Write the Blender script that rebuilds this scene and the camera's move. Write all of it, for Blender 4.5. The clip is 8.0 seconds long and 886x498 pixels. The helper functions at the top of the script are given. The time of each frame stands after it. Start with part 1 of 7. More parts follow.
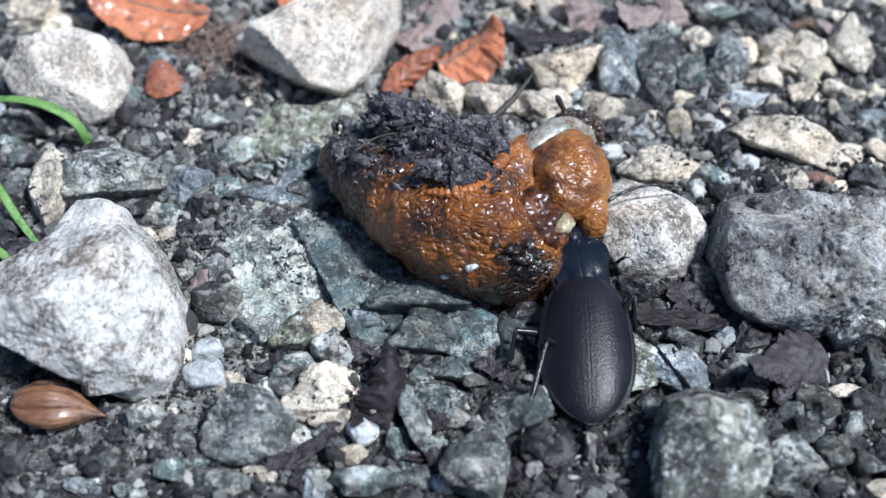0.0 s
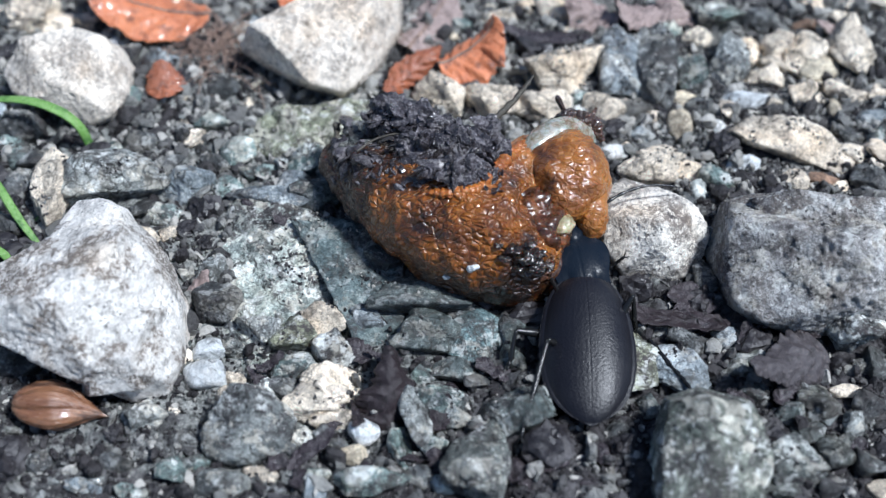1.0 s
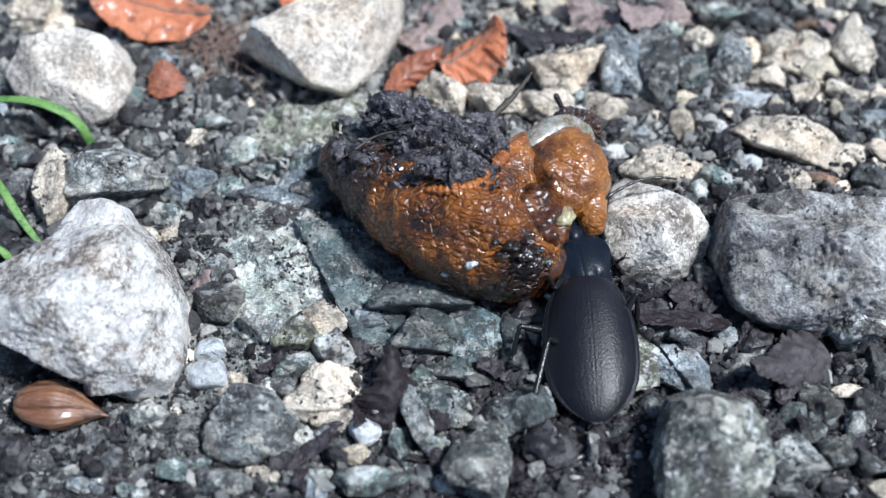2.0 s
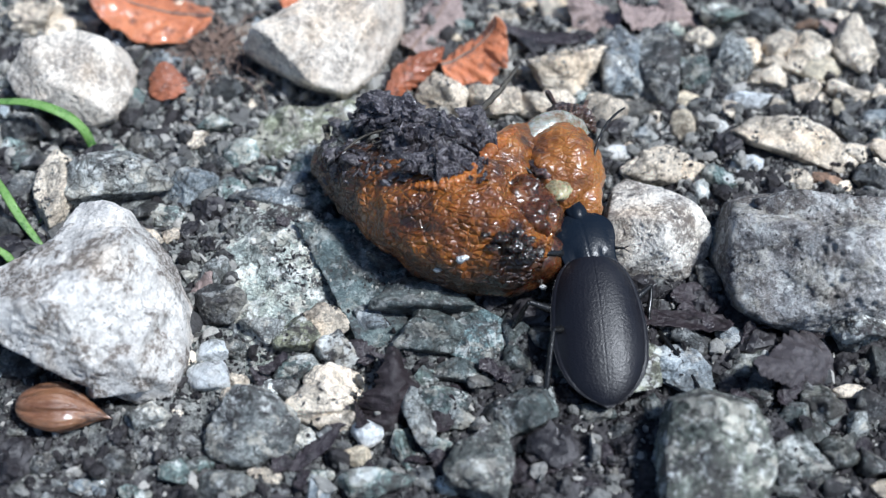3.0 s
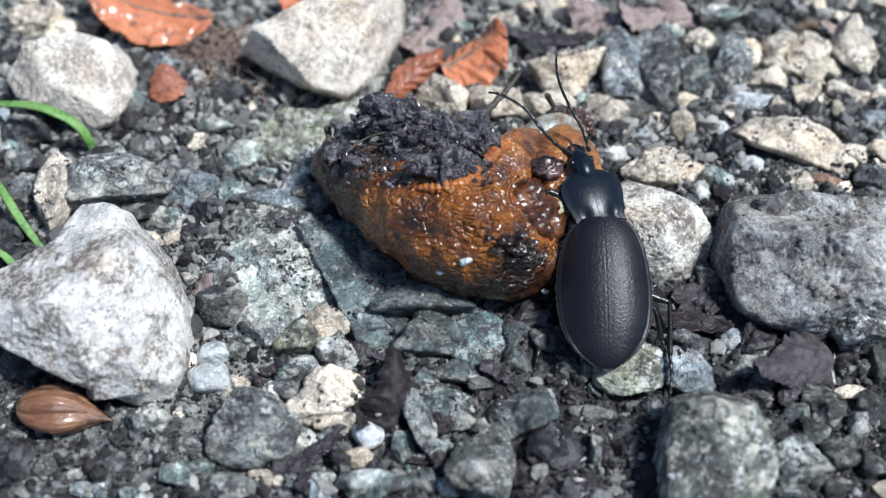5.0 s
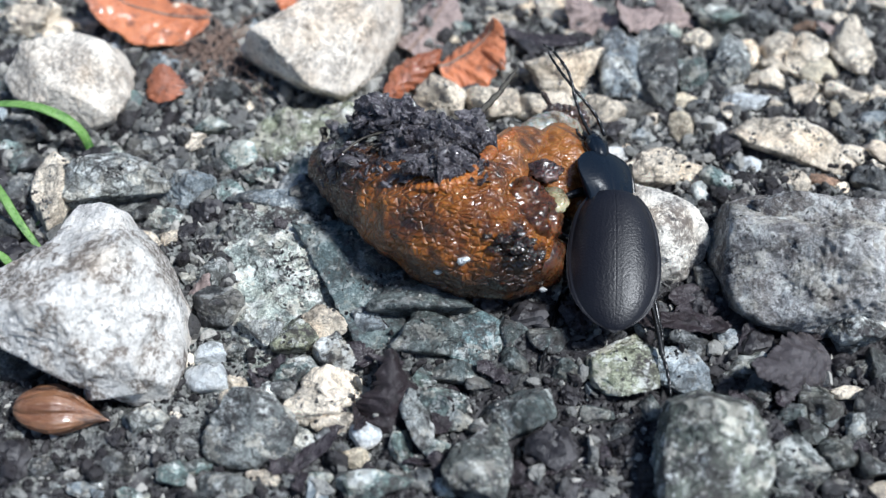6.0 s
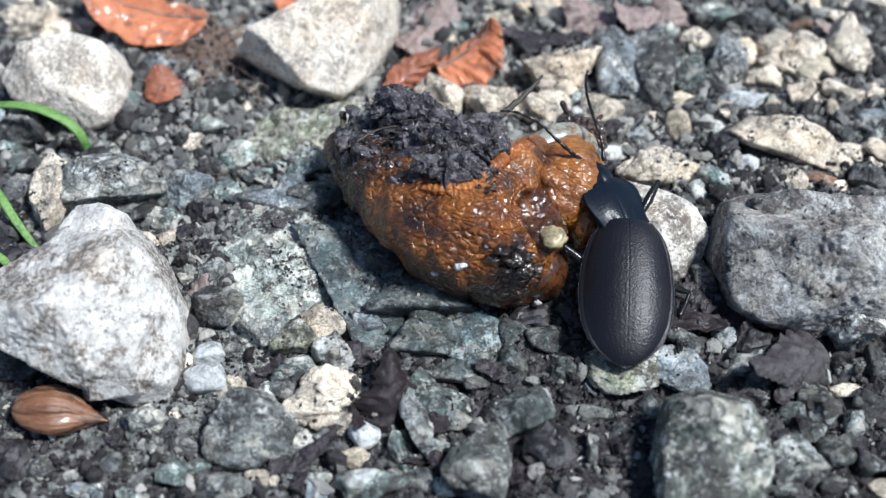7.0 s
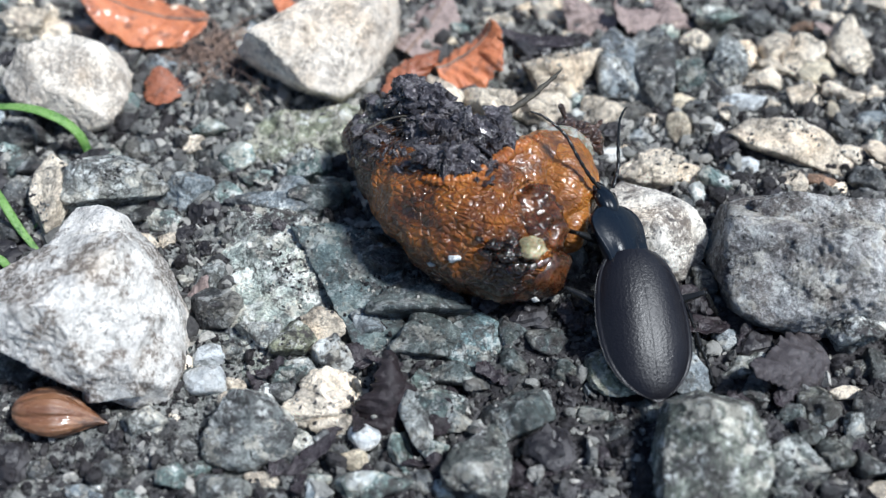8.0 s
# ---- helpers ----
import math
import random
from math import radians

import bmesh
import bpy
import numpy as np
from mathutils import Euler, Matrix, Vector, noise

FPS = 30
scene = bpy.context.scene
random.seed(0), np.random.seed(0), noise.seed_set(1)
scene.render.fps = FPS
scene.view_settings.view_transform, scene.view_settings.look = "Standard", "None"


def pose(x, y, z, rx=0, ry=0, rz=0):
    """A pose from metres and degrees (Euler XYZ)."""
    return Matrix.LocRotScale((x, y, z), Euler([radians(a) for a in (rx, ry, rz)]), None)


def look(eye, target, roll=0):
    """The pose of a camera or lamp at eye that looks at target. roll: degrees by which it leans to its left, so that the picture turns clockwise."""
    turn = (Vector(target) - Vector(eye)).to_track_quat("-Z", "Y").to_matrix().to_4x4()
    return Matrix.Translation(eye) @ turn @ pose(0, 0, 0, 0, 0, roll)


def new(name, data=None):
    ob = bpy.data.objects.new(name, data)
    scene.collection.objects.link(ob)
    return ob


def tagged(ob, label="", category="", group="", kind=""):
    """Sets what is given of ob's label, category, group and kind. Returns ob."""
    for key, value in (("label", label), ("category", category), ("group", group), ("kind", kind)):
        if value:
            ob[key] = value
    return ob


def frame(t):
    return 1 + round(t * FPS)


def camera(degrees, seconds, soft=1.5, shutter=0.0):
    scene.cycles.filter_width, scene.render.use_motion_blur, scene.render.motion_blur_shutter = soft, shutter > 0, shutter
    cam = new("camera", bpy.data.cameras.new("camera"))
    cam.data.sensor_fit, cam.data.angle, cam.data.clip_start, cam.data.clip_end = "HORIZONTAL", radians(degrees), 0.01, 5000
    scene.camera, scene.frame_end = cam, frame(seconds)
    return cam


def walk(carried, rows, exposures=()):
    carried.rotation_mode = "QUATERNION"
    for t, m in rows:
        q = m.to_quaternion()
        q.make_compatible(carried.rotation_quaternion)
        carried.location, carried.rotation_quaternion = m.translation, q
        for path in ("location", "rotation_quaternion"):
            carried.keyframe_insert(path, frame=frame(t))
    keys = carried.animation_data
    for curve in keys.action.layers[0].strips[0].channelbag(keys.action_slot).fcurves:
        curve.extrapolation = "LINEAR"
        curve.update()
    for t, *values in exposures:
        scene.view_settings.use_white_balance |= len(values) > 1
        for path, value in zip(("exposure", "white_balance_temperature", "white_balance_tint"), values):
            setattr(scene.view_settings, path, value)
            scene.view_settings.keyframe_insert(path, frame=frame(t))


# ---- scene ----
from mathutils.bvhtree import BVHTree

# ---------------------------------------------------------------- camera
EYE = (0, -0.1286, 0.1532)
cam = camera(40, 8.0, soft=1.25)
cam.data.dof.use_dof, cam.data.dof.focus_distance, cam.data.dof.aperture_fstop = True, 0.190, 13.5
walk(cam, [
    (0, look(EYE, (-0.00000, 0.00000, 0), -0.000)),
    (0.5, look(EYE, (-0.00001, 0.00018, 0), -0.087)),
    (1, look(EYE, (-0.00015, 0.00005, 0), -0.051)),
    (1.5, look(EYE, (-0.00025, 0.00000, 0), -0.041)),
    (3, look(EYE, (-0.00067, 0.00029, 0), -0.380)),
    (3.5, look(EYE, (-0.00074, 0.00045, 0), -0.458)),
    (4, look(EYE, (-0.00092, 0.00047, 0), -0.498)),
    (4.5, look(EYE, (-0.00084, 0.00053, 0), -0.563)),
    (6, look(EYE, (-0.00033, 0.00070, 0), -0.318)),
    (6.5, look(EYE, (-0.00014, 0.00067, 0), -0.352)),
    (7, look(EYE, (-0.00005, 0.00053, 0), -0.434)),
    (7.5, look(EYE, (-0.00017, 0.00059, 0), -0.475)),
    (8, look(EYE, (-0.00004, 0.00100, 0), -0.404)),
], exposures=[(0.0, 0.14, 5420, 9), (8.0, 0.19, 5660, 7.5)])

# ---------------------------------------------------------------- light
SUN_EL, SUN_AZ = radians(60), radians(106)      # height, and bearing from +y towards +x
world = bpy.data.worlds.new("woodland_sky")
scene.world = world
world.use_nodes = True
wn = world.node_tree.nodes
sky = wn.new("ShaderNodeTexSky")
sky.sky_type, sky.sun_disc = "NISHITA", False
sky.sun_elevation, sky.sun_rotation = SUN_EL, SUN_AZ
wn["Background"].inputs["Strength"].default_value = 0.074
world.node_tree.links.new(sky.outputs[0], wn["Background"].inputs[0])
sun_data = bpy.data.lights.new("sun", "SUN")
sun_data.energy, sun_data.angle, sun_data.color = 4.8, radians(9), (1.0, 0.945, 0.865)
sun = new("sun", sun_data)
sun.matrix_world = look((math.sin(SUN_AZ) * math.cos(SUN_EL), math.cos(SUN_AZ) * math.cos(SUN_EL), math.sin(SUN_EL)), (0, 0, 0))


# ---------------------------------------------------------------- materials
class Nodes:
    """Short hand for building one material."""

    def __init__(self, name):
        self.mat = bpy.data.materials.new(name)
        self.mat.use_nodes = True
        self.tree = self.mat.node_tree
        self.bsdf = self.tree.nodes["Principled BSDF"]
        self.coord = self.tree.nodes.new("ShaderNodeTexCoord").outputs["Object"]

    def link(self, a, b):
        self.tree.links.new(a, b)

    def noise(self, scale, detail=4.0, rough=0.55, vector=None):
        n = self.tree.nodes.new("ShaderNodeTexNoise")
        n.inputs["Scale"].default_value, n.inputs["Detail"].default_value, n.inputs["Roughness"].default_value = scale, detail, rough
        self.link(vector or self.coord, n.inputs["Vector"])
        return n.outputs["Fac"]

    def cells(self, scale, feature="F1", out="Distance", vector=None):
        n = self.tree.nodes.new("ShaderNodeTexVoronoi")
        n.feature = feature
        n.inputs["Scale"].default_value = scale
        self.link(vector or self.coord, n.inputs["Vector"])
        return n.outputs[out]

    def shards(self, scale, warp=0.0):
        """Broken facets: each cell of the stone is its own small tilted plane. Gives height in metres and a random tone."""
        where = self.coord
        if warp:
            t = self.tree.nodes.new("ShaderNodeTexNoise")
            t.inputs["Scale"].default_value, t.inputs["Detail"].default_value = scale * 1.7, 3.0
            self.link(self.coord, t.inputs["Vector"])
            m = self.tree.nodes.new("ShaderNodeVectorMath")
            m.operation = "MULTIPLY_ADD"
            m.inputs[1].default_value = (warp / scale,) * 3
            self.link(t.outputs["Color"], m.inputs[0])
            self.link(self.coord, m.inputs[2])
            where = m.outputs[0]
        v = self.tree.nodes.new("ShaderNodeTexVoronoi")
        v.inputs["Scale"].default_value = scale
        self.link(where, v.inputs["Vector"])
        d, c, dot = (self.tree.nodes.new("ShaderNodeVectorMath") for _ in range(3))
        d.operation, c.operation, dot.operation = "SUBTRACT", "SUBTRACT", "DOT_PRODUCT"
        c.inputs[1].default_value = (0.5, 0.5, 0.5)
        self.link(where, d.inputs[0])
        self.link(v.outputs["Position"], d.inputs[1])
        self.link(v.outputs["Color"], c.inputs[0])
        self.link(d.outputs[0], dot.inputs[0])
        self.link(c.outputs[0], dot.inputs[1])
        return dot.outputs["Value"], v.outputs["Color"]

    def ramp(self, fac, stops):
        n = self.tree.nodes.new("ShaderNodeValToRGB")
        el = n.color_ramp.elements
        while len(el) < len(stops):
            el.new(0.5)
        for e, (p, c) in zip(el, stops):
            e.position = p
            e.color = (*c, 1) if isinstance(c, tuple) else (c, c, c, 1)
        self.link(fac, n.inputs[0])
        return n.outputs[0]

    def mix(self, fac, a, b, kind="MIX"):
        n = self.tree.nodes.new("ShaderNodeMix")
        n.data_type, n.blend_type = "RGBA", kind
        for sock, v in ((n.inputs["Factor"], fac), (n.inputs["A"], a), (n.inputs["B"], b)):
            if isinstance(v, (int, float)):
                sock.default_value = v if sock.name == "Factor" else (v, v, v, 1)
            elif isinstance(v, tuple):
                sock.default_value = (*v, 1)
            else:
                self.link(v, sock)
        return n.outputs["Result"]

    def maths(self, op, a, b=0.0):
        n = self.tree.nodes.new("ShaderNodeMath")
        n.operation = op
        for sock, v in zip(n.inputs, (a, b)):
            if isinstance(v, (int, float)):
                sock.default_value = v
            else:
                self.link(v, sock)
        return n.outputs[0]

    def shifted(self):
        """Object coordinates moved by a random amount per object, so that alike meshes differ in pattern."""
        info = self.tree.nodes.new("ShaderNodeObjectInfo").outputs["Random"]
        n = self.tree.nodes.new("ShaderNodeVectorMath")
        n.operation = "ADD"
        self.link(self.coord, n.inputs[0])
        self.link(info, n.inputs[1])
        self.coord = n.outputs[0]
        return info

    def bump(self, height, strength, distance, under=None):
        n = self.tree.nodes.new("ShaderNodeBump")
        n.inputs["Strength"].default_value, n.inputs["Distance"].default_value = strength, distance
        self.link(height, n.inputs["Height"])
        if under is not None:
            self.link(under, n.inputs["Normal"])
        return n.outputs["Normal"]

    def done(self, color, rough, normal=None, spec=0.5, coat=0.0, coat_rough=0.1):
        for key, v in (("Base Color", color), ("Roughness", rough)):
            sock = self.bsdf.inputs[key]
            if isinstance(v, (int, float)):
                sock.default_value = v
            elif isinstance(v, tuple):
                sock.default_value = (*v, 1)
            else:
                self.link(v, sock)
        if normal is not None:
            self.link(normal, self.bsdf.inputs["Normal"])
        self.bsdf.inputs["Specular IOR Level"].default_value = spec
        self.bsdf.inputs["Coat Weight"].default_value = coat
        self.bsdf.inputs["Coat Roughness"].default_value = coat_rough
        return self.mat


def rock_material(name, light, mid, dark, rough=0.8, pits=0.35, vary=0.35, spec=0.35, stain=(0.05, 0.046, 0.04), crust=0.0, smeared=1.0, broken=0.8, hatch=0.0, pitted=0.0, lumpy=1.0):
    """Weathered stone: broad tone, mineral grain, dirt-filled pits and dark stains, in places a pale crust."""
    n = Nodes(name)
    rnd = n.shifted()
    broad, grain, fine = n.noise(150, 4, 0.6), n.noise(700, 7, 0.72), n.noise(2600, 4, 0.75)
    base = n.ramp(n.mix(0.55, broad, grain), [(0.37, dark), (0.47, mid), (0.60, light)])
    base = n.mix(n.ramp(fine, [(0.36, 0.75), (0.52, 0.0)]), base, dark)
    base = n.mix(n.ramp(fine, [(0.56, 0.0), (0.70, 0.6)]), base, light)
    drawn = n.tree.nodes.new("ShaderNodeVectorMath")
    drawn.operation = "MULTIPLY"
    drawn.inputs[1].default_value = (1.0, 0.35, 0.7)
    n.link(n.coord, drawn.inputs[0])
    strokes = n.ramp(n.noise(1150, 5, 0.7, drawn.outputs[0]), [(0.55, 0.0), (0.61, 1.0)])
    spots = n.maths("MULTIPLY", strokes, n.ramp(n.noise(190, 4, 0.6), [(0.42, 0.15), (0.60, 1.0)]))
    patch = n.ramp(n.noise(260, 6, 0.7), [(0.50, 0.0), (0.58, 1.0)])
    speck = n.ramp(n.noise(1500, 5, 0.75), [(0.53, 0.0), (0.60, 1.0)])
    dirt = n.maths("MULTIPLY", n.maths("MAXIMUM", n.maths("MULTIPLY", patch, speck), n.maths("MULTIPLY", spots, 0.85)), pits)
    base = n.mix(dirt, base, stain)
    smear = n.maths("MULTIPLY", n.ramp(n.noise(105, 6, 0.68), [(0.47, 0.0), (0.58, 1.0)]), n.ramp(n.noise(1000, 5, 0.7), [(0.40, 0.0), (0.50, 1.0)]))
    base = n.mix(n.maths("MULTIPLY", smear, min(1.0, pits * 1.05) * smeared), base, (0.062, 0.053, 0.054))
    if hatch:
        lines = n.ramp(n.noise(760, 7, 0.8, drawn.outputs[0]), [(0.52, 0.0), (0.56, 1.0)])
        lines = n.maths("MULTIPLY", lines, n.ramp(n.noise(95, 5, 0.65), [(0.42, 0.10), (0.56, 1.0)]))
        base = n.mix(n.maths("MULTIPLY", lines, hatch), base, (0.16, 0.145, 0.14))
    grit = None
    if pitted:
        where = n.ramp(n.noise(120, 6, 0.68), [(0.50, 0.0), (0.55, 1.0)])
        grit = n.maths("MULTIPLY", n.ramp(n.noise(1250, 6, 0.8), [(0.46, 0.0), (0.52, 1.0)]), where)
        base = n.mix(n.maths("MULTIPLY", where, 0.28 * pitted), base, (0.42, 0.36, 0.30))
        base = n.mix(n.maths("MULTIPLY", grit, pitted), base, (0.20, 0.17, 0.145))
    tint = n.ramp(n.noise(80, 4, 0.6), [(0.54, 0.0), (0.68, 0.5)])
    base = n.mix(tint, base, (1.0, 0.86, 0.70), "MULTIPLY")
    if crust:
        veins = n.maths("MULTIPLY", n.ramp(n.noise(165, 6, 0.7), [(0.535, 0.0), (0.56, 1.0)]), n.ramp(n.noise(900, 4, 0.7), [(0.36, 0.25), (0.50, 1.0)]))
        base = n.mix(n.maths("MULTIPLY", veins, crust * 0.8), base, (0.68, 0.64, 0.54))
        base = n.mix(n.maths("MULTIPLY", n.maths("MAXIMUM", n.ramp(n.noise(300, 7, 0.75), [(0.545, 0.0), (0.585, 1.0)]), n.ramp(n.noise(1300, 5, 0.75), [(0.60, 0.0), (0.66, 1.0)])), crust), base, (0.74, 0.75, 0.71))
    big, tone = n.shards(230, 0.9)
    small, tone2 = n.shards(640, 0.8)
    base = n.mix(0.75 * broken, base, n.ramp(tone, [(0.1, 0.55), (0.5, 1.08), (0.9, 1.6)]), "MULTIPLY")
    base = n.mix(0.6 * broken, base, n.ramp(tone2, [(0.1, 0.6), (0.5, 1.08), (0.9, 1.5)]), "MULTIPLY")
    bent = n.tree.nodes.new("ShaderNodeTexNoise")
    bent.inputs["Scale"].default_value, bent.inputs["Detail"].default_value = 260, 5.0
    n.link(n.coord, bent.inputs["Vector"])
    pull = n.tree.nodes.new("ShaderNodeVectorMath")
    pull.operation = "MULTIPLY_ADD"
    pull.inputs[1].default_value = (0.007, 0.007, 0.007)
    n.link(bent.outputs["Color"], pull.inputs[0])
    n.link(n.coord, pull.inputs[2])
    edge = n.cells(210, "DISTANCE_TO_EDGE", vector=pull.outputs[0])
    crack = n.maths("MULTIPLY", n.ramp(edge, [(0.015, 1.0), (0.07, 0.0)]), n.ramp(n.noise(140, 3, 0.6), [(0.44, 0.0), (0.54, 1.0)]))
    base = n.mix(n.maths("MULTIPLY", crack, broken * 0.9), base, stain)
    hold = n.maths("MULTIPLY_ADD", rnd, vary)
    hold.node.inputs[2].default_value = 1.0 - vary / 2
    base = n.mix(1.0, base, hold, "MULTIPLY")
    relief = n.bump(big, broken, 0.9)
    relief = n.bump(small, broken, 0.8, relief)
    relief = n.bump(crack, -0.8, 0.0006, relief)
    relief = n.bump(n.mix(0.5 if lumpy == 1.0 else 0.75, grain, fine), 0.8, 0.0009 * lumpy, relief)
    if grit is not None:
        relief = n.bump(grit, -0.8, 0.0005, relief)
    relief = n.bump(dirt, -0.5, 0.0004, relief)
    return n.done(base, n.ramp(grain, [(0.3, rough - 0.2), (0.7, rough + 0.1)]), relief, spec)


M_PALE = rock_material("pale_limestone", (0.88, 0.85, 0.795), (0.80, 0.77, 0.715), (0.55, 0.51, 0.455), 0.85, 0.75, 0.06, smeared=0.25, broken=0.26, hatch=0.30, pitted=1.0, lumpy=0.5)
M_CREAMY = rock_material("cream_limestone", (0.98, 0.90, 0.78), (0.94, 0.85, 0.72), (0.66, 0.56, 0.45), 0.85, 0.7, 0.06, smeared=0.2, broken=0.26, hatch=0.3, pitted=0.55, lumpy=0.55)
M_GREY = rock_material("grey_limestone", (0.54, 0.56, 0.53), (0.30, 0.32, 0.305), (0.10, 0.11, 0.107), 0.8, 0.85, 0.35, crust=0.85)
M_GREEN = rock_material("grey_green_stone", (0.37, 0.46, 0.42), (0.165, 0.228, 0.214), (0.06, 0.09, 0.088), 0.5, 0.75, 0.5, 0.45, crust=0.75)
M_MOSS = rock_material("damp_green_grey_stone", (0.21, 0.225, 0.205), (0.080, 0.090, 0.083), (0.042, 0.048, 0.044), 0.48, 0.75, 0.5, 0.5, crust=0.4)
M_ASH = rock_material("ash_grey_pitted_rock", (0.60, 0.59, 0.57), (0.34, 0.335, 0.325), (0.13, 0.125, 0.122), 0.8, 0.85, 0.1, crust=0.5, broken=0.55, hatch=0.4, pitted=0.4, lumpy=0.8)
M_SLAB = rock_material("pale_green_crusted_slab", (0.70, 0.72, 0.64), (0.42, 0.475, 0.43), (0.13, 0.155, 0.145), 0.8, 0.9, 0.1, crust=0.8, broken=1.0)
M_TEAL = rock_material("pale_teal_stone", (0.40, 0.53, 0.53), (0.20, 0.295, 0.30), (0.065, 0.10, 0.108), 0.6, 0.7, 0.2, 0.45, crust=0.5)
M_WEDGE = rock_material("dull_teal_slate", (0.27, 0.33, 0.32), (0.125, 0.168, 0.168), (0.048, 0.068, 0.070), 0.6, 0.75, 0.2, 0.45, crust=0.3, broken=0.6)
M_CRYSTAL = rock_material("grey_green_rock_with_crystals", (0.44, 0.46, 0.38), (0.125, 0.142, 0.115), (0.038, 0.044, 0.036), 0.55, 0.8, 0.1, 0.5, crust=0.8, broken=0.9, hatch=0.3, lumpy=0.6)
M_CHIP = rock_material("soiled_limestone_chip", (0.98, 0.88, 0.72), (0.91, 0.79, 0.615), (0.38, 0.315, 0.255), 0.8, 0.65, 0.2, smeared=0.35, broken=0.65)
M_CHALK = rock_material("speckled_chalk", (0.98, 0.93, 0.83), (0.95, 0.89, 0.78), (0.74, 0.67, 0.57), 0.8, 0.9, 0.1, smeared=1.0, broken=0.25, hatch=0.2, pitted=0.8, lumpy=0.6)
M_LICHEN = rock_material("mossy_yellow_green_stone", (0.50, 0.52, 0.40), (0.27, 0.285, 0.19), (0.09, 0.095, 0.065), 0.75, 0.9, 0.2, crust=0.6)
M_DARK = rock_material("dark_grey_stone", (0.19, 0.20, 0.20), (0.075, 0.08, 0.08), (0.024, 0.024, 0.024), 0.55, 0.6, 0.5, 0.5, crust=0.3)
M_CREAM = rock_material("cream_pebble", (0.86, 0.78, 0.60), (0.72, 0.63, 0.47), (0.40, 0.32, 0.22), 0.75, 0.5, 0.25, broken=0.4)
M_WHITE = rock_material("white_calcite", (0.84, 0.86, 0.86), (0.74, 0.77, 0.77), (0.48, 0.51, 0.51), 0.6, 0.2, 0.1, 0.5, smeared=0.4, broken=0.6)
M_BLUE = rock_material("blue_grey_slate", (0.44, 0.485, 0.50), (0.225, 0.26, 0.28), (0.085, 0.105, 0.118), 0.55, 0.55, 0.4, 0.5, crust=0.5)
M_BROWN = rock_material("rusty_brown_stone", (0.50, 0.33, 0.23), (0.30, 0.19, 0.125), (0.12, 0.08, 0.06), 0.75, 0.5, 0.3)


def soil_material(name, per_island, pale=0.0, crusted=False):
    n = Nodes(name)
    broad, grain, fine = n.noise(60, 4), n.noise(700, 6, 0.7), n.noise(2600, 4, 0.7)
    base = n.ramp(n.mix(0.55, broad, grain), [(0.38, (0.010, 0.0090, 0.0098)), (0.5, (0.034, 0.031, 0.0335)), (0.64, (0.13, 0.124, 0.126))])
    if crusted:
        # dried pale silt over the dark earth, most of it on the stony part of the path
        sep = n.tree.nodes.new("ShaderNodeSeparateXYZ")
        n.link(n.coord, sep.inputs[0])
        lie = n.maths("ADD", n.maths("MULTIPLY", sep.outputs[1], 2.2), n.maths("MULTIPLY", sep.outputs[0], -1.3))
        bank = n.tree.nodes.new("ShaderNodeVectorMath")
        bank.operation = "DISTANCE"
        bank.inputs[1].default_value = (-0.021, -0.018, 0.0)
        n.link(n.coord, bank.inputs[0])
        lie = n.maths("ADD", lie, n.ramp(n.maths("MULTIPLY", bank.outputs["Value"], 30.0), [(0.35, 0.20), (1.0, 0.0)]))
        silt = n.maths("ADD", n.mix(0.55, n.noise(48, 5, 0.6), n.noise(330, 5, 0.7)), lie)
        pale_tone = n.ramp(n.mix(0.5, grain, fine), [(0.38, (0.085, 0.088, 0.082)), (0.50, (0.24, 0.25, 0.235)), (0.62, (0.52, 0.52, 0.48))])
        base = n.mix(n.ramp(silt, [(0.46, 0.0), (0.56, 0.85)]), base, pale_tone)
    if per_island:
        isl = n.tree.nodes.new("ShaderNodeNewGeometry").outputs["Random Per Island"]
        tone = n.ramp(isl, [(0.0, (0.012, 0.010, 0.011)), (0.42 - pale, (0.036, 0.031, 0.032)), (0.70 - pale, (0.11, 0.108, 0.104)), (0.90 - pale, (0.32, 0.32, 0.295)), (0.98, (0.72, 0.69, 0.62))])
        base = n.mix(0.72, base, tone)
    chunk, _ = n.shards(520, 0.9)
    relief = n.bump(n.mix(0.4, grain, fine), 0.9, 0.0008, n.bump(chunk, 0.8, 1.0))
    return n.done(base, n.ramp(grain, [(0.40, 0.22), (0.60, 0.8)]), relief, 0.45)


M_SOIL = soil_material("damp_dark_soil", False, crusted=True)
# Dark wet stone; shade round slug and beetle is put into its colour too
M_SHADE = rock_material("wet_shaded_teal_stone", (0.19, 0.225, 0.215), (0.072, 0.09, 0.088), (0.028, 0.036, 0.034), 0.5, 0.7, 0.4, 0.5, crust=0.3)
M_CLOD = soil_material("dark_soil_clod", False)
M_CRUMB = soil_material("soil_and_grit", True)
M_GRIT = soil_material("broken_stone_grit", True, 0.36)


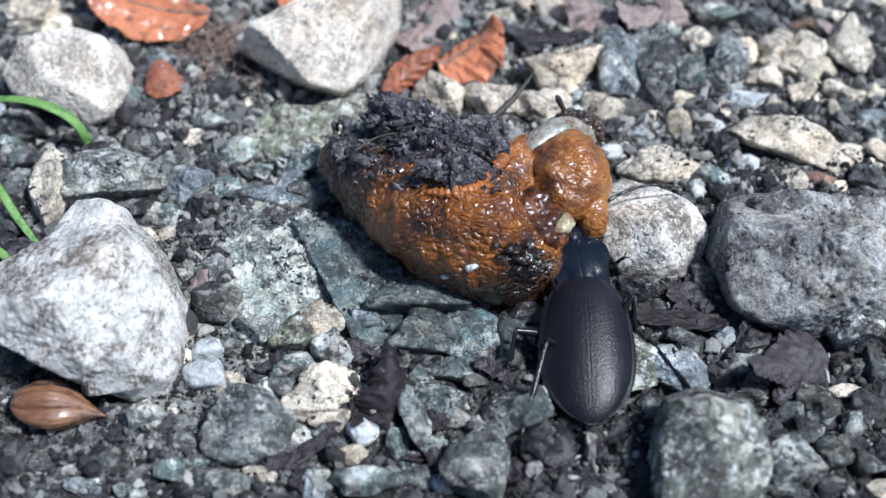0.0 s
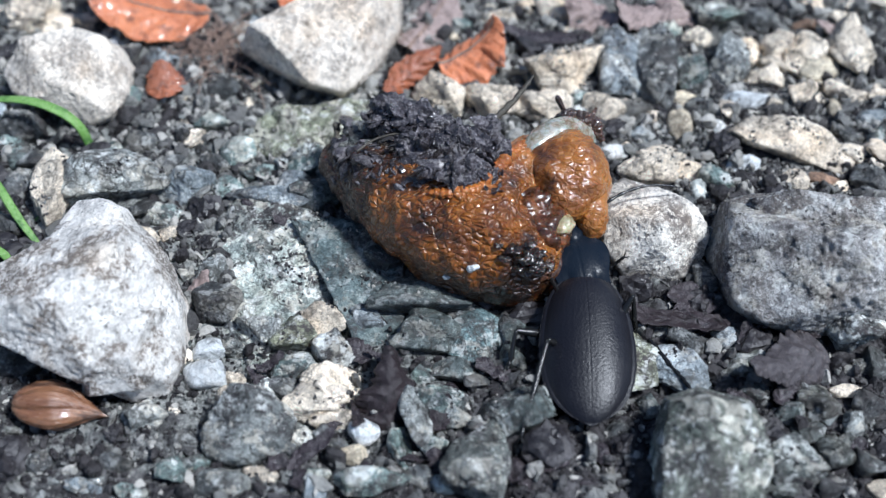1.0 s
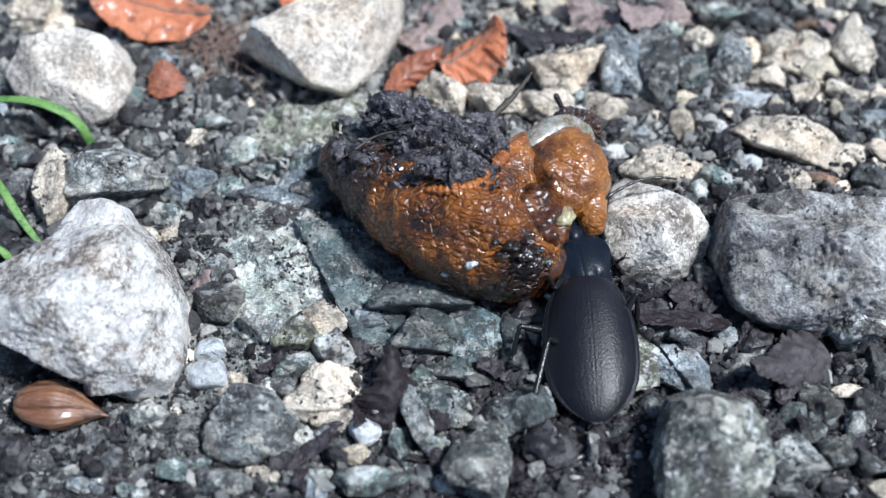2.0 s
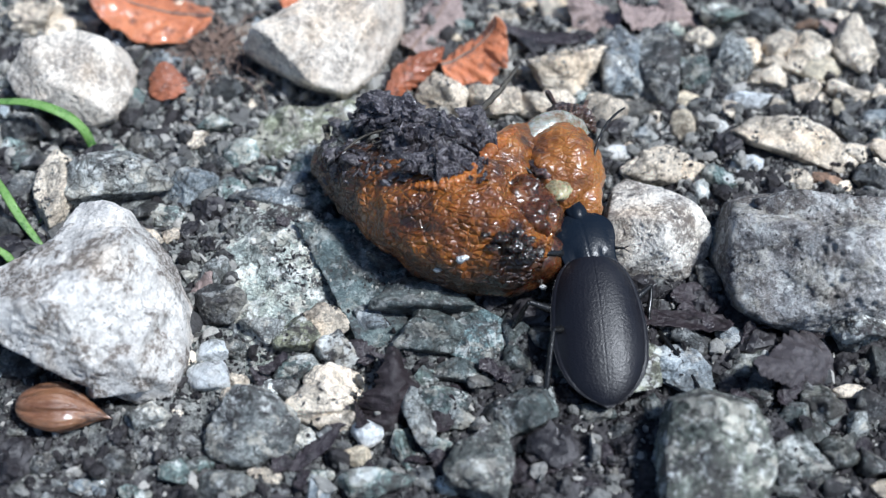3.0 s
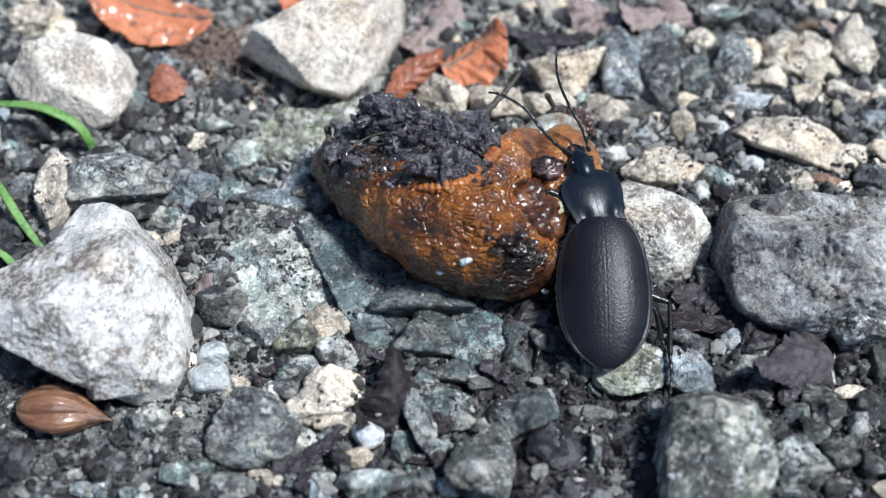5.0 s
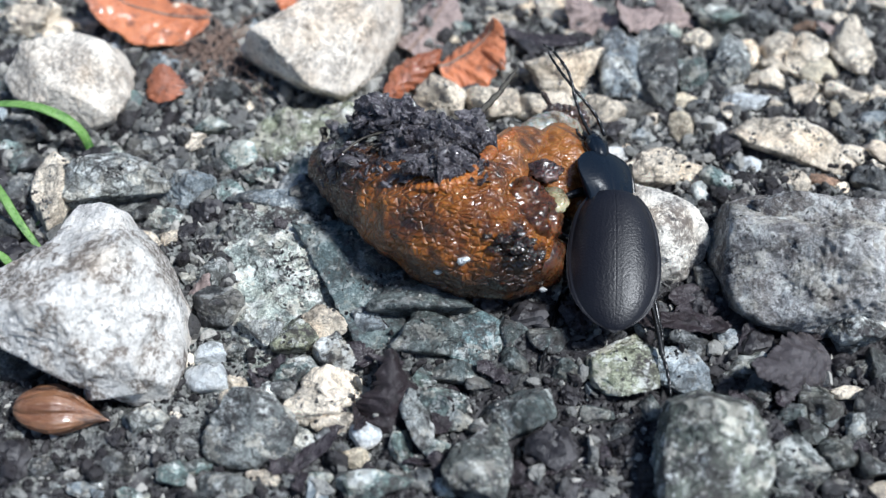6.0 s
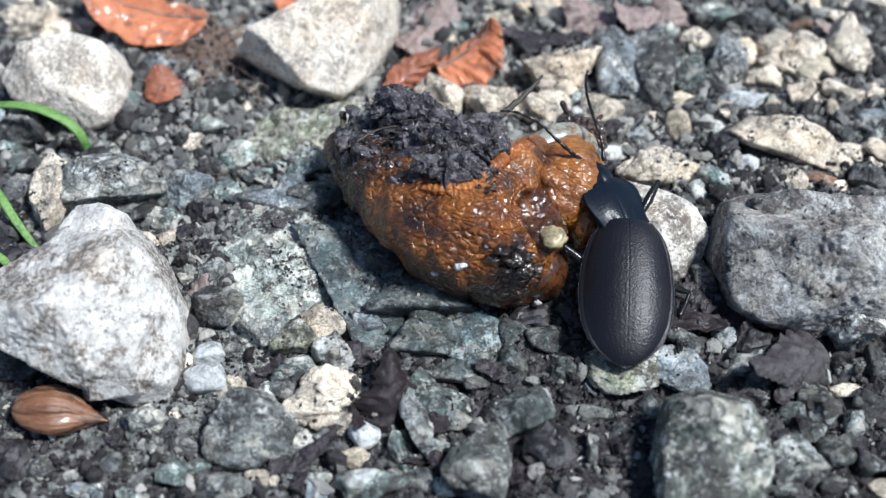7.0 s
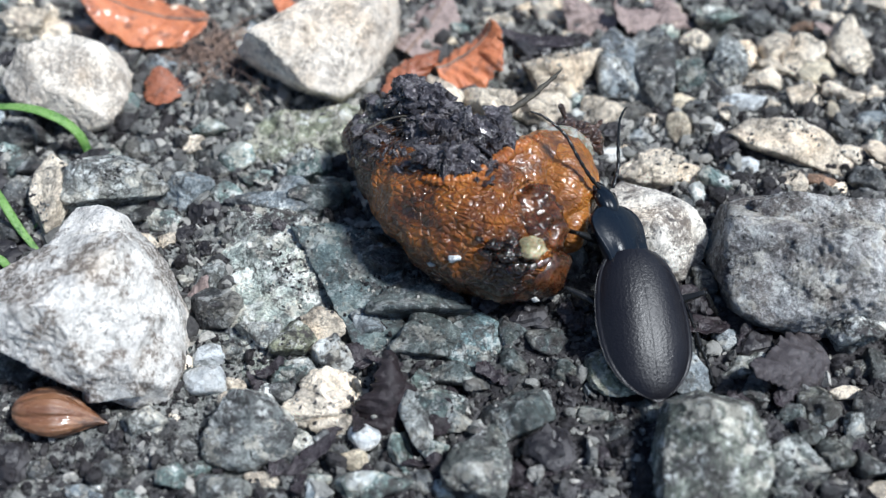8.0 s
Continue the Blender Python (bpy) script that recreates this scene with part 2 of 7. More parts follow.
def leaf_material(name, a, b, vein, rough=0.5, spec=0.5, coat=0.0, worn=0.35, stretch=1.0):
    """Dead plant tissue: mottled, with darker decay spots and pale worn fibres."""
    n = Nodes(name)
    if stretch != 1.0:
        pull = n.tree.nodes.new("ShaderNodeVectorMath")
        pull.operation = "MULTIPLY"
        pull.inputs[1].default_value = (stretch, 1.0, 1.0)
        n.link(n.coord, pull.inputs[0])
        n.coord = pull.outputs[0]
    broad, grain, fine = n.noise(210, 5, 0.65), n.noise(1100, 6, 0.7), n.noise(3000, 3, 0.7)
    base = n.ramp(n.mix(0.45, broad, grain), [(0.38, b), (0.58, a)])
    base = n.mix(n.ramp(n.noise(330, 6, 0.72), [(0.52, 0.0), (0.62, 0.85)]), base, vein)
    base = n.mix(n.ramp(fine, [(0.58, 0.0), (0.72, worn)]), base, (0.55, 0.45, 0.38))
    relief = n.bump(n.mix(0.5, grain, fine), 0.7, 0.0005)
    return n.done(base, n.ramp(grain, [(0.3, rough - 0.12), (0.7, rough + 0.2)]), relief, spec, coat)


M_LEAF = leaf_material("orange_brown_dead_leaf", (0.66, 0.235, 0.10), (0.42, 0.125, 0.05), (0.15, 0.055, 0.035), 0.34, 0.5, coat=0.25)
M_LEAF_DARK = leaf_material("wet_dark_leaf", (0.048, 0.038, 0.042), (0.026, 0.021, 0.024), (0.012, 0.010, 0.011), 0.26, 0.5, worn=0.04)
M_FLAKE = leaf_material("purple_brown_leaf_flake", (0.030, 0.021, 0.024), (0.016, 0.012, 0.013), (0.007, 0.006, 0.006), 0.34, 0.4, worn=0.08)
M_FLAKE_GREY = leaf_material("grey_brown_rotting_leaf", (0.085, 0.076, 0.080), (0.045, 0.039, 0.042), (0.018, 0.015, 0.016), 0.45, 0.4, worn=0.25)
M_LEAF_RUST = leaf_material("rust_brown_leaf", (0.38, 0.125, 0.055), (0.22, 0.070, 0.034), (0.09, 0.034, 0.022), 0.32, 0.5, coat=0.4)
M_LEAF_TAN = leaf_material("faded_tan_leaf", (0.40, 0.31, 0.28), (0.22, 0.165, 0.15), (0.09, 0.065, 0.06), 0.5)
M_NUT = leaf_material("glossy_brown_husk", (0.30, 0.145, 0.070), (0.11, 0.042, 0.022), (0.03, 0.014, 0.009), 0.28, 0.6, coat=0.4, worn=0.3, stretch=0.10)
M_GRASS = leaf_material("green_grass", (0.20, 0.36, 0.09), (0.11, 0.25, 0.045), (0.06, 0.16, 0.03), 0.3, 0.6, worn=0.5)
M_FIBRE = leaf_material("brown_fibres", (0.34, 0.235, 0.18), (0.19, 0.13, 0.10), (0.08, 0.055, 0.045), 0.7)
M_TWIG = leaf_material("dark_wet_twig", (0.085, 0.075, 0.055), (0.04, 0.035, 0.028), (0.02, 0.018, 0.015), 0.5)


def slug_material(name, a, b, c, muddy_and_shaded=False, lumps=1.0):
    """Wet skin: long flattened tubercles between dark furrows, under a film of slime."""
    n = Nodes(name)
    warp = n.tree.nodes.new("ShaderNodeTexNoise")
    warp.inputs["Scale"].default_value, warp.inputs["Detail"].default_value = 260, 3.0
    n.link(n.coord, warp.inputs["Vector"])
    vec = n.tree.nodes.new("ShaderNodeVectorMath")
    vec.operation = "MULTIPLY_ADD"
    vec.inputs[1].default_value = (0.0016, 0.0016, 0.0016)
    n.link(warp.outputs["Color"], vec.inputs[0])
    n.link(n.coord, vec.inputs[2])
    lean = n.tree.nodes.new("ShaderNodeMapping")
    lean.inputs["Rotation"].default_value = (0, 0, radians(38))
    lean.inputs["Scale"].default_value = (0.62, 1.1, 0.85)
    n.link(vec.outputs[0], lean.inputs["Vector"])
    cell = n.cells(1000, "DISTANCE_TO_EDGE", vector=lean.outputs[0])
    knob = n.ramp(cell, [(0.0, 0.0), (0.20, 0.6), (0.48, 1.0)])
    broad, mid, fine = n.noise(85, 3), n.noise(300, 4, 0.6), n.noise(2600, 4, 0.6)
    base = n.ramp(n.mix(0.4, broad, mid), [(0.36, c), (0.44, b), (0.53, a)])
    base = n.mix(n.ramp(cell, [(0.0, 0.22 * lumps), (0.14, 0.0)]), base, c)
    base = n.mix(n.ramp(n.noise(620, 5, 0.7), [(0.58, 0.0), (0.68, 0.55)]), base, c)
    if muddy_and_shaded:
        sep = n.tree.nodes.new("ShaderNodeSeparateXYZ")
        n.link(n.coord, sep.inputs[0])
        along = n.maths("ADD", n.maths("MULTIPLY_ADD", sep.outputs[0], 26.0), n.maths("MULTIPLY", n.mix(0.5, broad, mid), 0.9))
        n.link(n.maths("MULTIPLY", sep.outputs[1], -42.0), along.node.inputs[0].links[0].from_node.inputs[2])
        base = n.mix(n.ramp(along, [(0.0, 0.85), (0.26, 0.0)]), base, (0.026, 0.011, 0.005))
        # gnawed, juice-stained part of the flank
        gap = n.tree.nodes.new("ShaderNodeVectorMath")
        gap.operation = "DISTANCE"
        gap.inputs[1].default_value = (0.0135, -0.0120, 0.0105)
        n.link(n.coord, gap.inputs[0])
        edge = n.maths("ADD", n.maths("MULTIPLY", gap.outputs["Value"], 100.0), n.maths("MULTIPLY", n.noise(240, 5, 0.65), 0.9))
        base = n.mix(n.ramp(edge, [(0.90, 0.85), (1.35, 0.0)]), base, (0.040, 0.013, 0.004))
        # painted shade: skin darkens unevenly low down on its -y side
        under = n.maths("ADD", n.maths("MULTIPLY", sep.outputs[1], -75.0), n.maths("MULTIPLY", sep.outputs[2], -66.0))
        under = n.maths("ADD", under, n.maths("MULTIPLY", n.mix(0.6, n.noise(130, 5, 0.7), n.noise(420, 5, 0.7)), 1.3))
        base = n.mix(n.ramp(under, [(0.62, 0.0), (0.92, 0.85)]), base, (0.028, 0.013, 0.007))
    soft = n.ramp(mid, [(0.36, 0.35), (0.58, 1.0)])
    skin = n.maths("MULTIPLY", knob, soft)
    relief = n.bump(mid, 0.4, 0.0010, n.bump(skin, 0.75 * lumps, 0.0009))
    relief = n.bump(n.noise(1500, 4, 0.65), 0.12, 0.0003, relief)
    film = n.bump(n.noise(420, 3, 0.6), 0.5, 0.0009, n.bump(skin, 0.6 * lumps, 0.0007))
    m = n.done(base, n.ramp(fine, [(0.35, 0.26), (0.7, 0.45)]), relief, 0.42, 0.85, 0.07)
    n.link(film, n.bsdf.inputs["Coat Normal"])
    n.bsdf.inputs["Subsurface Weight"].default_value = 0.25
    n.bsdf.inputs["Subsurface Radius"].default_value = (1.0, 0.4, 0.15)
    n.bsdf.inputs["Subsurface Scale"].default_value = 0.0012
    return m


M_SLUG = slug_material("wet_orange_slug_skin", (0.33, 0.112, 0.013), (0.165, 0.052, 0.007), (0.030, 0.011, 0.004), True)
M_HEADSKIN = slug_material("wet_orange_head_skin", (0.36, 0.140, 0.026), (0.22, 0.078, 0.014), (0.06, 0.023, 0.007), lumps=0.45)


def flesh_material(name, a, b, c):
    """Smooth wet tissue."""
    n = Nodes(name)
    mid, fine = n.noise(380, 4, 0.6), n.noise(1800, 4, 0.6)
    base = n.ramp(n.mix(0.35, mid, fine), [(0.36, c), (0.5, b), (0.62, a)])
    m = n.done(base, n.ramp(fine, [(0.35, 0.2), (0.7, 0.4)]), n.bump(mid, 0.4, 0.0006), 0.5, 0.3, 0.06)
    n.bsdf.inputs["Subsurface Weight"].default_value = 0.3
    n.bsdf.inputs["Subsurface Scale"].default_value = 0.0015
    return m


M_FLESH = flesh_material("torn_cream_flesh", (0.52, 0.46, 0.29), (0.34, 0.29, 0.165), (0.13, 0.095, 0.05))
M_SOLE = flesh_material("pale_wet_sole", (0.40, 0.42, 0.39), (0.29, 0.28, 0.23), (0.16, 0.11, 0.06))
M_GORE = flesh_material("dark_torn_tissue", (0.05, 0.038, 0.028), (0.022, 0.015, 0.011), (0.010, 0.007, 0.006))
M_FRINGE = slug_material("orange_foot_fringe", (0.40, 0.135, 0.022), (0.26, 0.082, 0.014), (0.09, 0.030, 0.008), lumps=0.5)
M_RAW = flesh_material("dark_wet_raw_flesh", (0.16, 0.10, 0.085), (0.055, 0.034, 0.030), (0.016, 0.010, 0.009))
M_GLASSY = flesh_material("greyish_glassy_flesh", (0.30, 0.29, 0.20), (0.19, 0.165, 0.10), (0.07, 0.05, 0.025))
M_BED = flesh_material("brown_wet_open_flesh", (0.17, 0.065, 0.020), (0.075, 0.027, 0.010), (0.022, 0.010, 0.006))
M_FOOT = flesh_material("brown_wet_foot_edge", (0.105, 0.038, 0.011), (0.046, 0.018, 0.008), (0.016, 0.008, 0.005))
M_TENTACLE = slug_material("dark_brown_tentacle_skin", (0.10, 0.055, 0.035), (0.06, 0.035, 0.025), (0.03, 0.02, 0.016))


def mud_material():
    n = Nodes("wet_black_mud")
    grain, fine = n.noise(500, 6, 0.7), n.noise(2200, 5, 0.7)
    base = n.ramp(n.mix(0.5, grain, fine), [(0.36, (0.010, 0.008, 0.009)), (0.5, (0.045, 0.039, 0.043)), (0.62, (0.17, 0.155, 0.165))])
    plate, tone = n.shards(420, 0.8)
    base = n.mix(0.6, base, n.ramp(tone, [(0.1, 0.4), (0.5, 1.0), (0.9, 1.9)]), "MULTIPLY")
    relief = n.bump(n.mix(0.5, grain, fine), 0.8, 0.0006, n.bump(plate, 0.9, 1.0))
    return n.done(base, n.ramp(grain, [(0.42, 0.10), (0.58, 0.45)]), relief, 0.7, 0.2, 0.1)


M_MUD = mud_material()


def chitin_material(name, tone, rough, grain_scale, depth, spec=0.5):
    """Black beetle armour: fine leathery granules, a little dust."""
    n = Nodes(name)
    cell, fine, broad = n.cells(grain_scale, "SMOOTH_F1"), n.noise(grain_scale * 2.2, 3), n.noise(180, 4)
    dust = n.ramp(n.mix(0.5, broad, fine), [(0.52, 0.0), (0.75, 0.12)])
    base = n.mix(dust, tone, (0.06, 0.06, 0.062))
    relief = n.bump(n.mix(0.35, cell, fine), 0.5, depth)
    return n.done(base, n.ramp(broad, [(0.3, rough - 0.06), (0.7, rough + 0.08)]), relief, spec)


M_ELYTRA = chitin_material("dull_black_wing_case", (0.0085, 0.0085, 0.0120), 0.38, 3300, 0.00013, 0.36)
M_CHITIN = chitin_material("glossy_black_armour", (0.006, 0.010, 0.017), 0.27, 3200, 0.00006, 0.22)
M_LEG = chitin_material("shiny_black_leg", (0.010, 0.010, 0.010), 0.25, 3000, 0.00008)


# ---------------------------------------------------------------- mesh helpers
def mesh_object(name, verts, faces, material, smooth=True):
    me = bpy.data.meshes.new(name)
    me.from_pydata([tuple(map(float, v)) for v in verts], [], [tuple(map(int, q)) for q in faces])
    me.materials.append(material)
    me.polygons.foreach_set("use_smooth", [smooth] * len(me.polygons))
    me.update()
    return new(name, me)


def child(name, verts, faces, material, parent, label="", smooth=True):
    ob = mesh_object(name, verts, faces, material, smooth)
    ob.parent = parent
    return tagged(ob, label)


def ico(sub):
    bm = bmesh.new()
    bmesh.ops.create_icosphere(bm, subdivisions=sub, radius=1.0)
    v = np.array([p.co[:] for p in bm.verts])
    q = np.array([[p.index for p in face.verts] for face in bm.faces])
    bm.free()
    return v, q


ICO = {s: ico(s) for s in (1, 2, 3, 4, 5, 6)}


def bumps(points, scale, octaves=4, rough=0.9):
    return np.array([noise.fractal(Vector(p) * scale, rough, 2.0, octaves) for p in points])


def faceted(seed, cuts, sub, soft=0.05, amp=0.03, scale=2.2, low=0.62, high=0.95, planes=(), crag=None):
    """A broken stone: a ball cut by planes, its edges worn and its faces rough. Extents -1..1 on each axis when the planes are random."""
    rng = np.random.default_rng(seed)
    d, q = ICO[sub]
    if len(planes):
        nrm = np.array([p[:3] for p in planes], float)
        off = np.array([p[3] for p in planes], float)
    else:
        nrm = rng.normal(size=(cuts, 3))
        nrm /= np.linalg.norm(nrm, axis=1)[:, None]
        off = rng.uniform(low, high, cuts)
    den = d @ nrm.T
    r = np.where(den > 1e-3, off / np.maximum(den, 1e-3), 9.0)
    k = soft
    r = -k * np.log(np.exp(-np.minimum(np.concatenate([r, np.ones((len(d), 1)) * (1.0 if not len(planes) else 1.6)], 1), 6.0) / k).sum(1))
    p = d * r[:, None]
    o = rng.uniform(-50, 50, 3)
    fine = bumps(p - o, scale * 4.5, 4)
    fine = fine * amp * 0.45 if crag is None else (0.35 - np.abs(fine)) * crag * 1.7
    p = p + d * (bumps(p + o, scale, 5) * amp + fine)[:, None]
    if len(planes):
        chips = np.array([1 - abs(noise.noise(Vector(v) * 9.0)) + 0.6 * noise.noise(Vector(v) * 23.0) for v in p + o]) - 0.8
        p = p + d * (chips * 0.006)[:, None]
    else:
        p = (p - (p.max(0) + p.min(0)) / 2) / ((p.max(0) - p.min(0)) / 2)
    return p, q


def turned(p, rx, ry, rz):
    return p @ np.array(Euler((radians(rx), radians(ry), radians(rz))).to_matrix()).T


# ---------------------------------------------------------------- ground
def height(x, y):
    """The lie of the ground, in metres: low swells, with crumbled clods packed over them."""
    near = min(1.0, max(0.0, 1.6 - max(abs(x), abs(y)) / 0.25))
    swell = noise.fractal(Vector((x * 26, y * 26, 3.1)), 0.9, 2.0, 3) * 0.0016 + noise.fractal(Vector((x * 150, y * 150, 7.7)), 0.7, 2.0, 4) * 0.0011
    if near <= 0.0:
        return swell * 0.2 - 0.0006
    bend = noise.fractal(Vector((x * 210, y * 210, 1.7)), 0.8, 2.0, 3) * 0.5
    clod = 0.55 - noise.voronoi(Vector((x * 250 + bend, y * 250 - bend, 4.4)))[0][0]
    chip = 0.5 - noise.voronoi(Vector((x * 620 - bend, y * 620 + bend, 9.1)))[0][0]
    return swell * (near * 0.8 + 0.2) + near * (0.0008 + clod * 0.0019 + chip * 0.0009)


def spread(a, b, step, far):
    core = list(np.arange(a, b + step / 2, step))
    out, s, lo, hi = [], step, core[0], core[-1]
    while hi < far:
        s *= 1.22
        hi += s
        core.append(hi)
        lo -= s
        core.insert(0, lo)
    return core


def ground_sheet():
    xs, ys = spread(-0.10, 0.10, 0.00075, 80.0), spread(-0.062, 0.09, 0.00075, 80.0)
    nx, ny = len(xs), len(ys)
    verts = [(x, y, height(x, y)) for y in ys for x in xs]
    faces = [(j * nx + i, j * nx + i + 1, (j + 1) * nx + i + 1, (j + 1) * nx + i) for j in range(ny - 1) for i in range(nx - 1)]
    return tagged(mesh_object("ground", verts, faces, M_SOIL), "damp dark soil of a gravelly woodland path", "ground", kind="structure")


ground_sheet()


# ---------------------------------------------------------------- rocks and stones (positions and sizes in millimetres)
MM = 0.001
TAKEN = []
SOLID = []


def boulder(name, label, material, seed, rough, *pieces):
    """A large rock of one or more broken blocks grown together."""
    vs, qs, off = [], [], 0
    x0, y0, z0 = pieces[0][:3]
    for k, (x, y, z, r, planes) in enumerate(pieces):
        p, q = faceted(seed + 200 * k, 0, 6, 0.014, rough, 2.3, planes=planes, crag=0.032 if material in (M_ASH, M_SLAB) else 0.02)

        vs.append((p * r + np.array((x - x0, y - y0, z - z0))) * MM)
        qs.append(q + off)
        off += len(p)
        TAKEN.append((x * MM, y * MM, r * MM * 0.8))
    ob = mesh_object(name, np.concatenate(vs), np.concatenate(qs), material)
    ob.matrix_basis = pose(x0 * MM, y0 * MM, z0 * MM)
    if material not in (M_PALE, M_CREAMY, M_CHALK):
        SOLID.append((np.concatenate(vs) + np.array((x0, y0, z0)) * MM, np.concatenate(qs)))
    return tagged(ob, label, "rock")


def stone(name, label, material, x, y, z, a, b, c, seed):
    size = max(a, b)
    z += 1.2 if size > 4.4 else 0.7 if size > 3.2 else 0.2
    round_one = material in (M_WHITE, M_CREAM)
    p, q = faceted(1000 + seed, 9 if round_one else 11, 5 if size > 4 else 4, 0.03 if round_one else 0.008, 0.05 if round_one else 0.10, 1.9, 0.65 if round_one else 0.36, 0.92, crag=None if round_one else 0.035)
    ob = mesh_object(name, p * np.array((a, b, c)) * MM, q, material)
    ob.matrix_basis = pose(x * MM, y * MM, z * MM)
    TAKEN.append((x * MM, y * MM, size * MM * 0.75))
    if material not in (M_PALE, M_WHITE, M_CREAM):
        SOLID.append(((p * np.array((a, b, c)) + np.array((x, y, z))) * MM, q))
    return tagged(ob, label, "stone", "stones of the path")


boulder("pale_boulder", "large pale angular limestone rock with dark pits", M_PALE, 40, 0.022, (-54.43, -21.45, 10.50, 15.39, [
        (-0.903, 0.321, 0.286, 0.991), (-0.464, 0.663, 0.588, 0.795), (-0.036, 0.746, 0.665, 0.842), (0.771, 0.458, 0.442, 0.916),
        (0.902, 0.315, 0.295, 0.898), (0.997, 0.024, 0.075, 0.964), (0.932, -0.244, -0.267, 1.110), (0.258, -0.738, -0.624, 0.978),
        (-0.440, -0.715, -0.543, 0.520), (-0.455, -0.692, -0.561, 0.512), (-0.999, -0.026, 0.031, 0.999), (-0.342, 0.185, 0.921, 0.500),
        (0.344, -0.676, 0.652, 0.500), (-0.251, -0.849, 0.465, 0.460), (0.764, -0.237, 0.599, 0.620), (0.100, -0.995, 0.016, 0.620),
        (0.100, -0.381, 0.919, 0.550), (-0.000, 0.643, -0.766, 0.700), (0.000, 0.000, -1.000, 0.800)]),
    (-52.74, -7.00, 12.50, 6.65, [
        (-0.957, 0.245, 0.155, 0.883), (-0.874, 0.374, 0.310, 0.864), (-0.085, 0.779, 0.621, 0.774), (0.476, 0.671, 0.569, 0.698),
        (0.845, 0.405, 0.350, 0.706), (0.752, -0.472, -0.460, 0.923), (0.000, -0.747, -0.664, 0.779), (-0.857, -0.380, -0.348, 0.991),
        (-0.342, 0.185, 0.921, 0.550), (0.445, -0.496, 0.745, 0.600), (0.000, -0.382, 0.924, 0.600), (-0.000, 0.643, -0.766, 0.700),
        (0.000, 0.000, -1.000, 0.800)]),
    (-48.20, -26.00, 7.40, 7.00, [
        (-0.870, -0.420, 0.260, 0.620), (0.900, -0.380, 0.210, 0.760), (0.060, -0.960, 0.270, 0.640), (0.050, -0.300, 0.950, 0.660), (-0.300, -0.640, 0.700, 0.680),
        (0.000, 0.900, 0.440, 0.900), (0.120, -0.760, -0.640, 0.820), (0.000, 0.000, -1.000, 0.900)]))
boulder("pale_rock", "rounded pale limestone rock lying on the path", M_CREAMY, 41, 0.028, (-67.41, 35.43, 5.80, 11.25, [
        (-0.850, 0.375, 0.369, 0.881), (-0.250, 0.724, 0.643, 0.747), (0.344, 0.741, 0.577, 0.782), (0.819, 0.420, 0.391, 0.867),
        (0.994, 0.099, 0.036, 0.964), (0.848, -0.413, -0.332, 1.008), (0.316, -0.702, -0.638, 0.873), (-0.384, -0.674, -0.631, 0.593),
        (-0.419, -0.719, -0.555, 0.591), (-0.828, -0.410, -0.382, 0.796), (0.000, 0.087, 0.996, 0.620), (0.504, -0.474, 0.722, 0.650),
        (-0.507, -0.554, 0.660, 0.620), (0.000, -0.974, 0.227, 0.680), (0.050, -0.301, 0.952, 0.550), (-0.000, 0.643, -0.766, 0.700),
        (0.000, 0.000, -1.000, 0.800)]))
boulder("pale_rock", "pale angular limestone rock with a shaded flank", M_CREAMY, 42, 0.022, (-22.89, 44.86, 6.80, 14.69, [
        (-0.675, 0.583, 0.452, 0.603), (-0.541, 0.612, 0.577, 0.536), (-0.242, 0.719, 0.652, 0.609), (0.294, 0.745, 0.598, 0.888),
        (0.996, -0.084, -0.010, 0.952), (0.910, -0.319, -0.263, 0.826), (0.789, -0.482, -0.381, 0.782), (0.596, -0.596, -0.538, 0.787),
        (-0.237, -0.772, -0.590, 0.671), (-0.447, -0.697, -0.560, 0.624), (-0.514, -0.686, -0.515, 0.642), (-0.707, -0.566, -0.424, 0.776),
        (-0.100, 0.157, 0.983, 0.450), (0.807, -0.511, 0.295, 0.660), (-0.620, -0.780, 0.042, 0.700), (0.101, -0.542, 0.834, 0.500),
        (-0.000, 0.643, -0.766, 0.700), (0.000, 0.000, -1.000, 0.800)]))
boulder("white_stone", "white chalky stone speckled with dark soil", M_CHALK, 43, 0.03, (33.82, -0.68, 5.60, 8.98, [
        (-0.943, 0.268, 0.199, 0.945), (-0.661, 0.584, 0.472, 1.064), (0.344, 0.740, 0.578, 0.775), (0.542, 0.666, 0.513, 0.724),
        (0.929, 0.309, 0.203, 0.862), (0.977, -0.150, -0.152, 0.955), (0.600, -0.619, -0.506, 1.012), (0.119, -0.728, -0.676, 0.983),
        (-0.387, -0.717, -0.579, 0.949), (-0.815, -0.433, -0.385, 0.926), (-0.991, -0.089, -0.100, 0.935), (-0.202, 0.261, 0.944, 0.500),
        (-0.504, -0.629, 0.592, 0.550), (0.505, -0.752, 0.424, 0.550), (0.000, -0.996, 0.087, 0.620), (0.408, -0.212, 0.888, 0.580),
        (-0.000, 0.643, -0.766, 0.700), (0.000, 0.000, -1.000, 0.800)]))
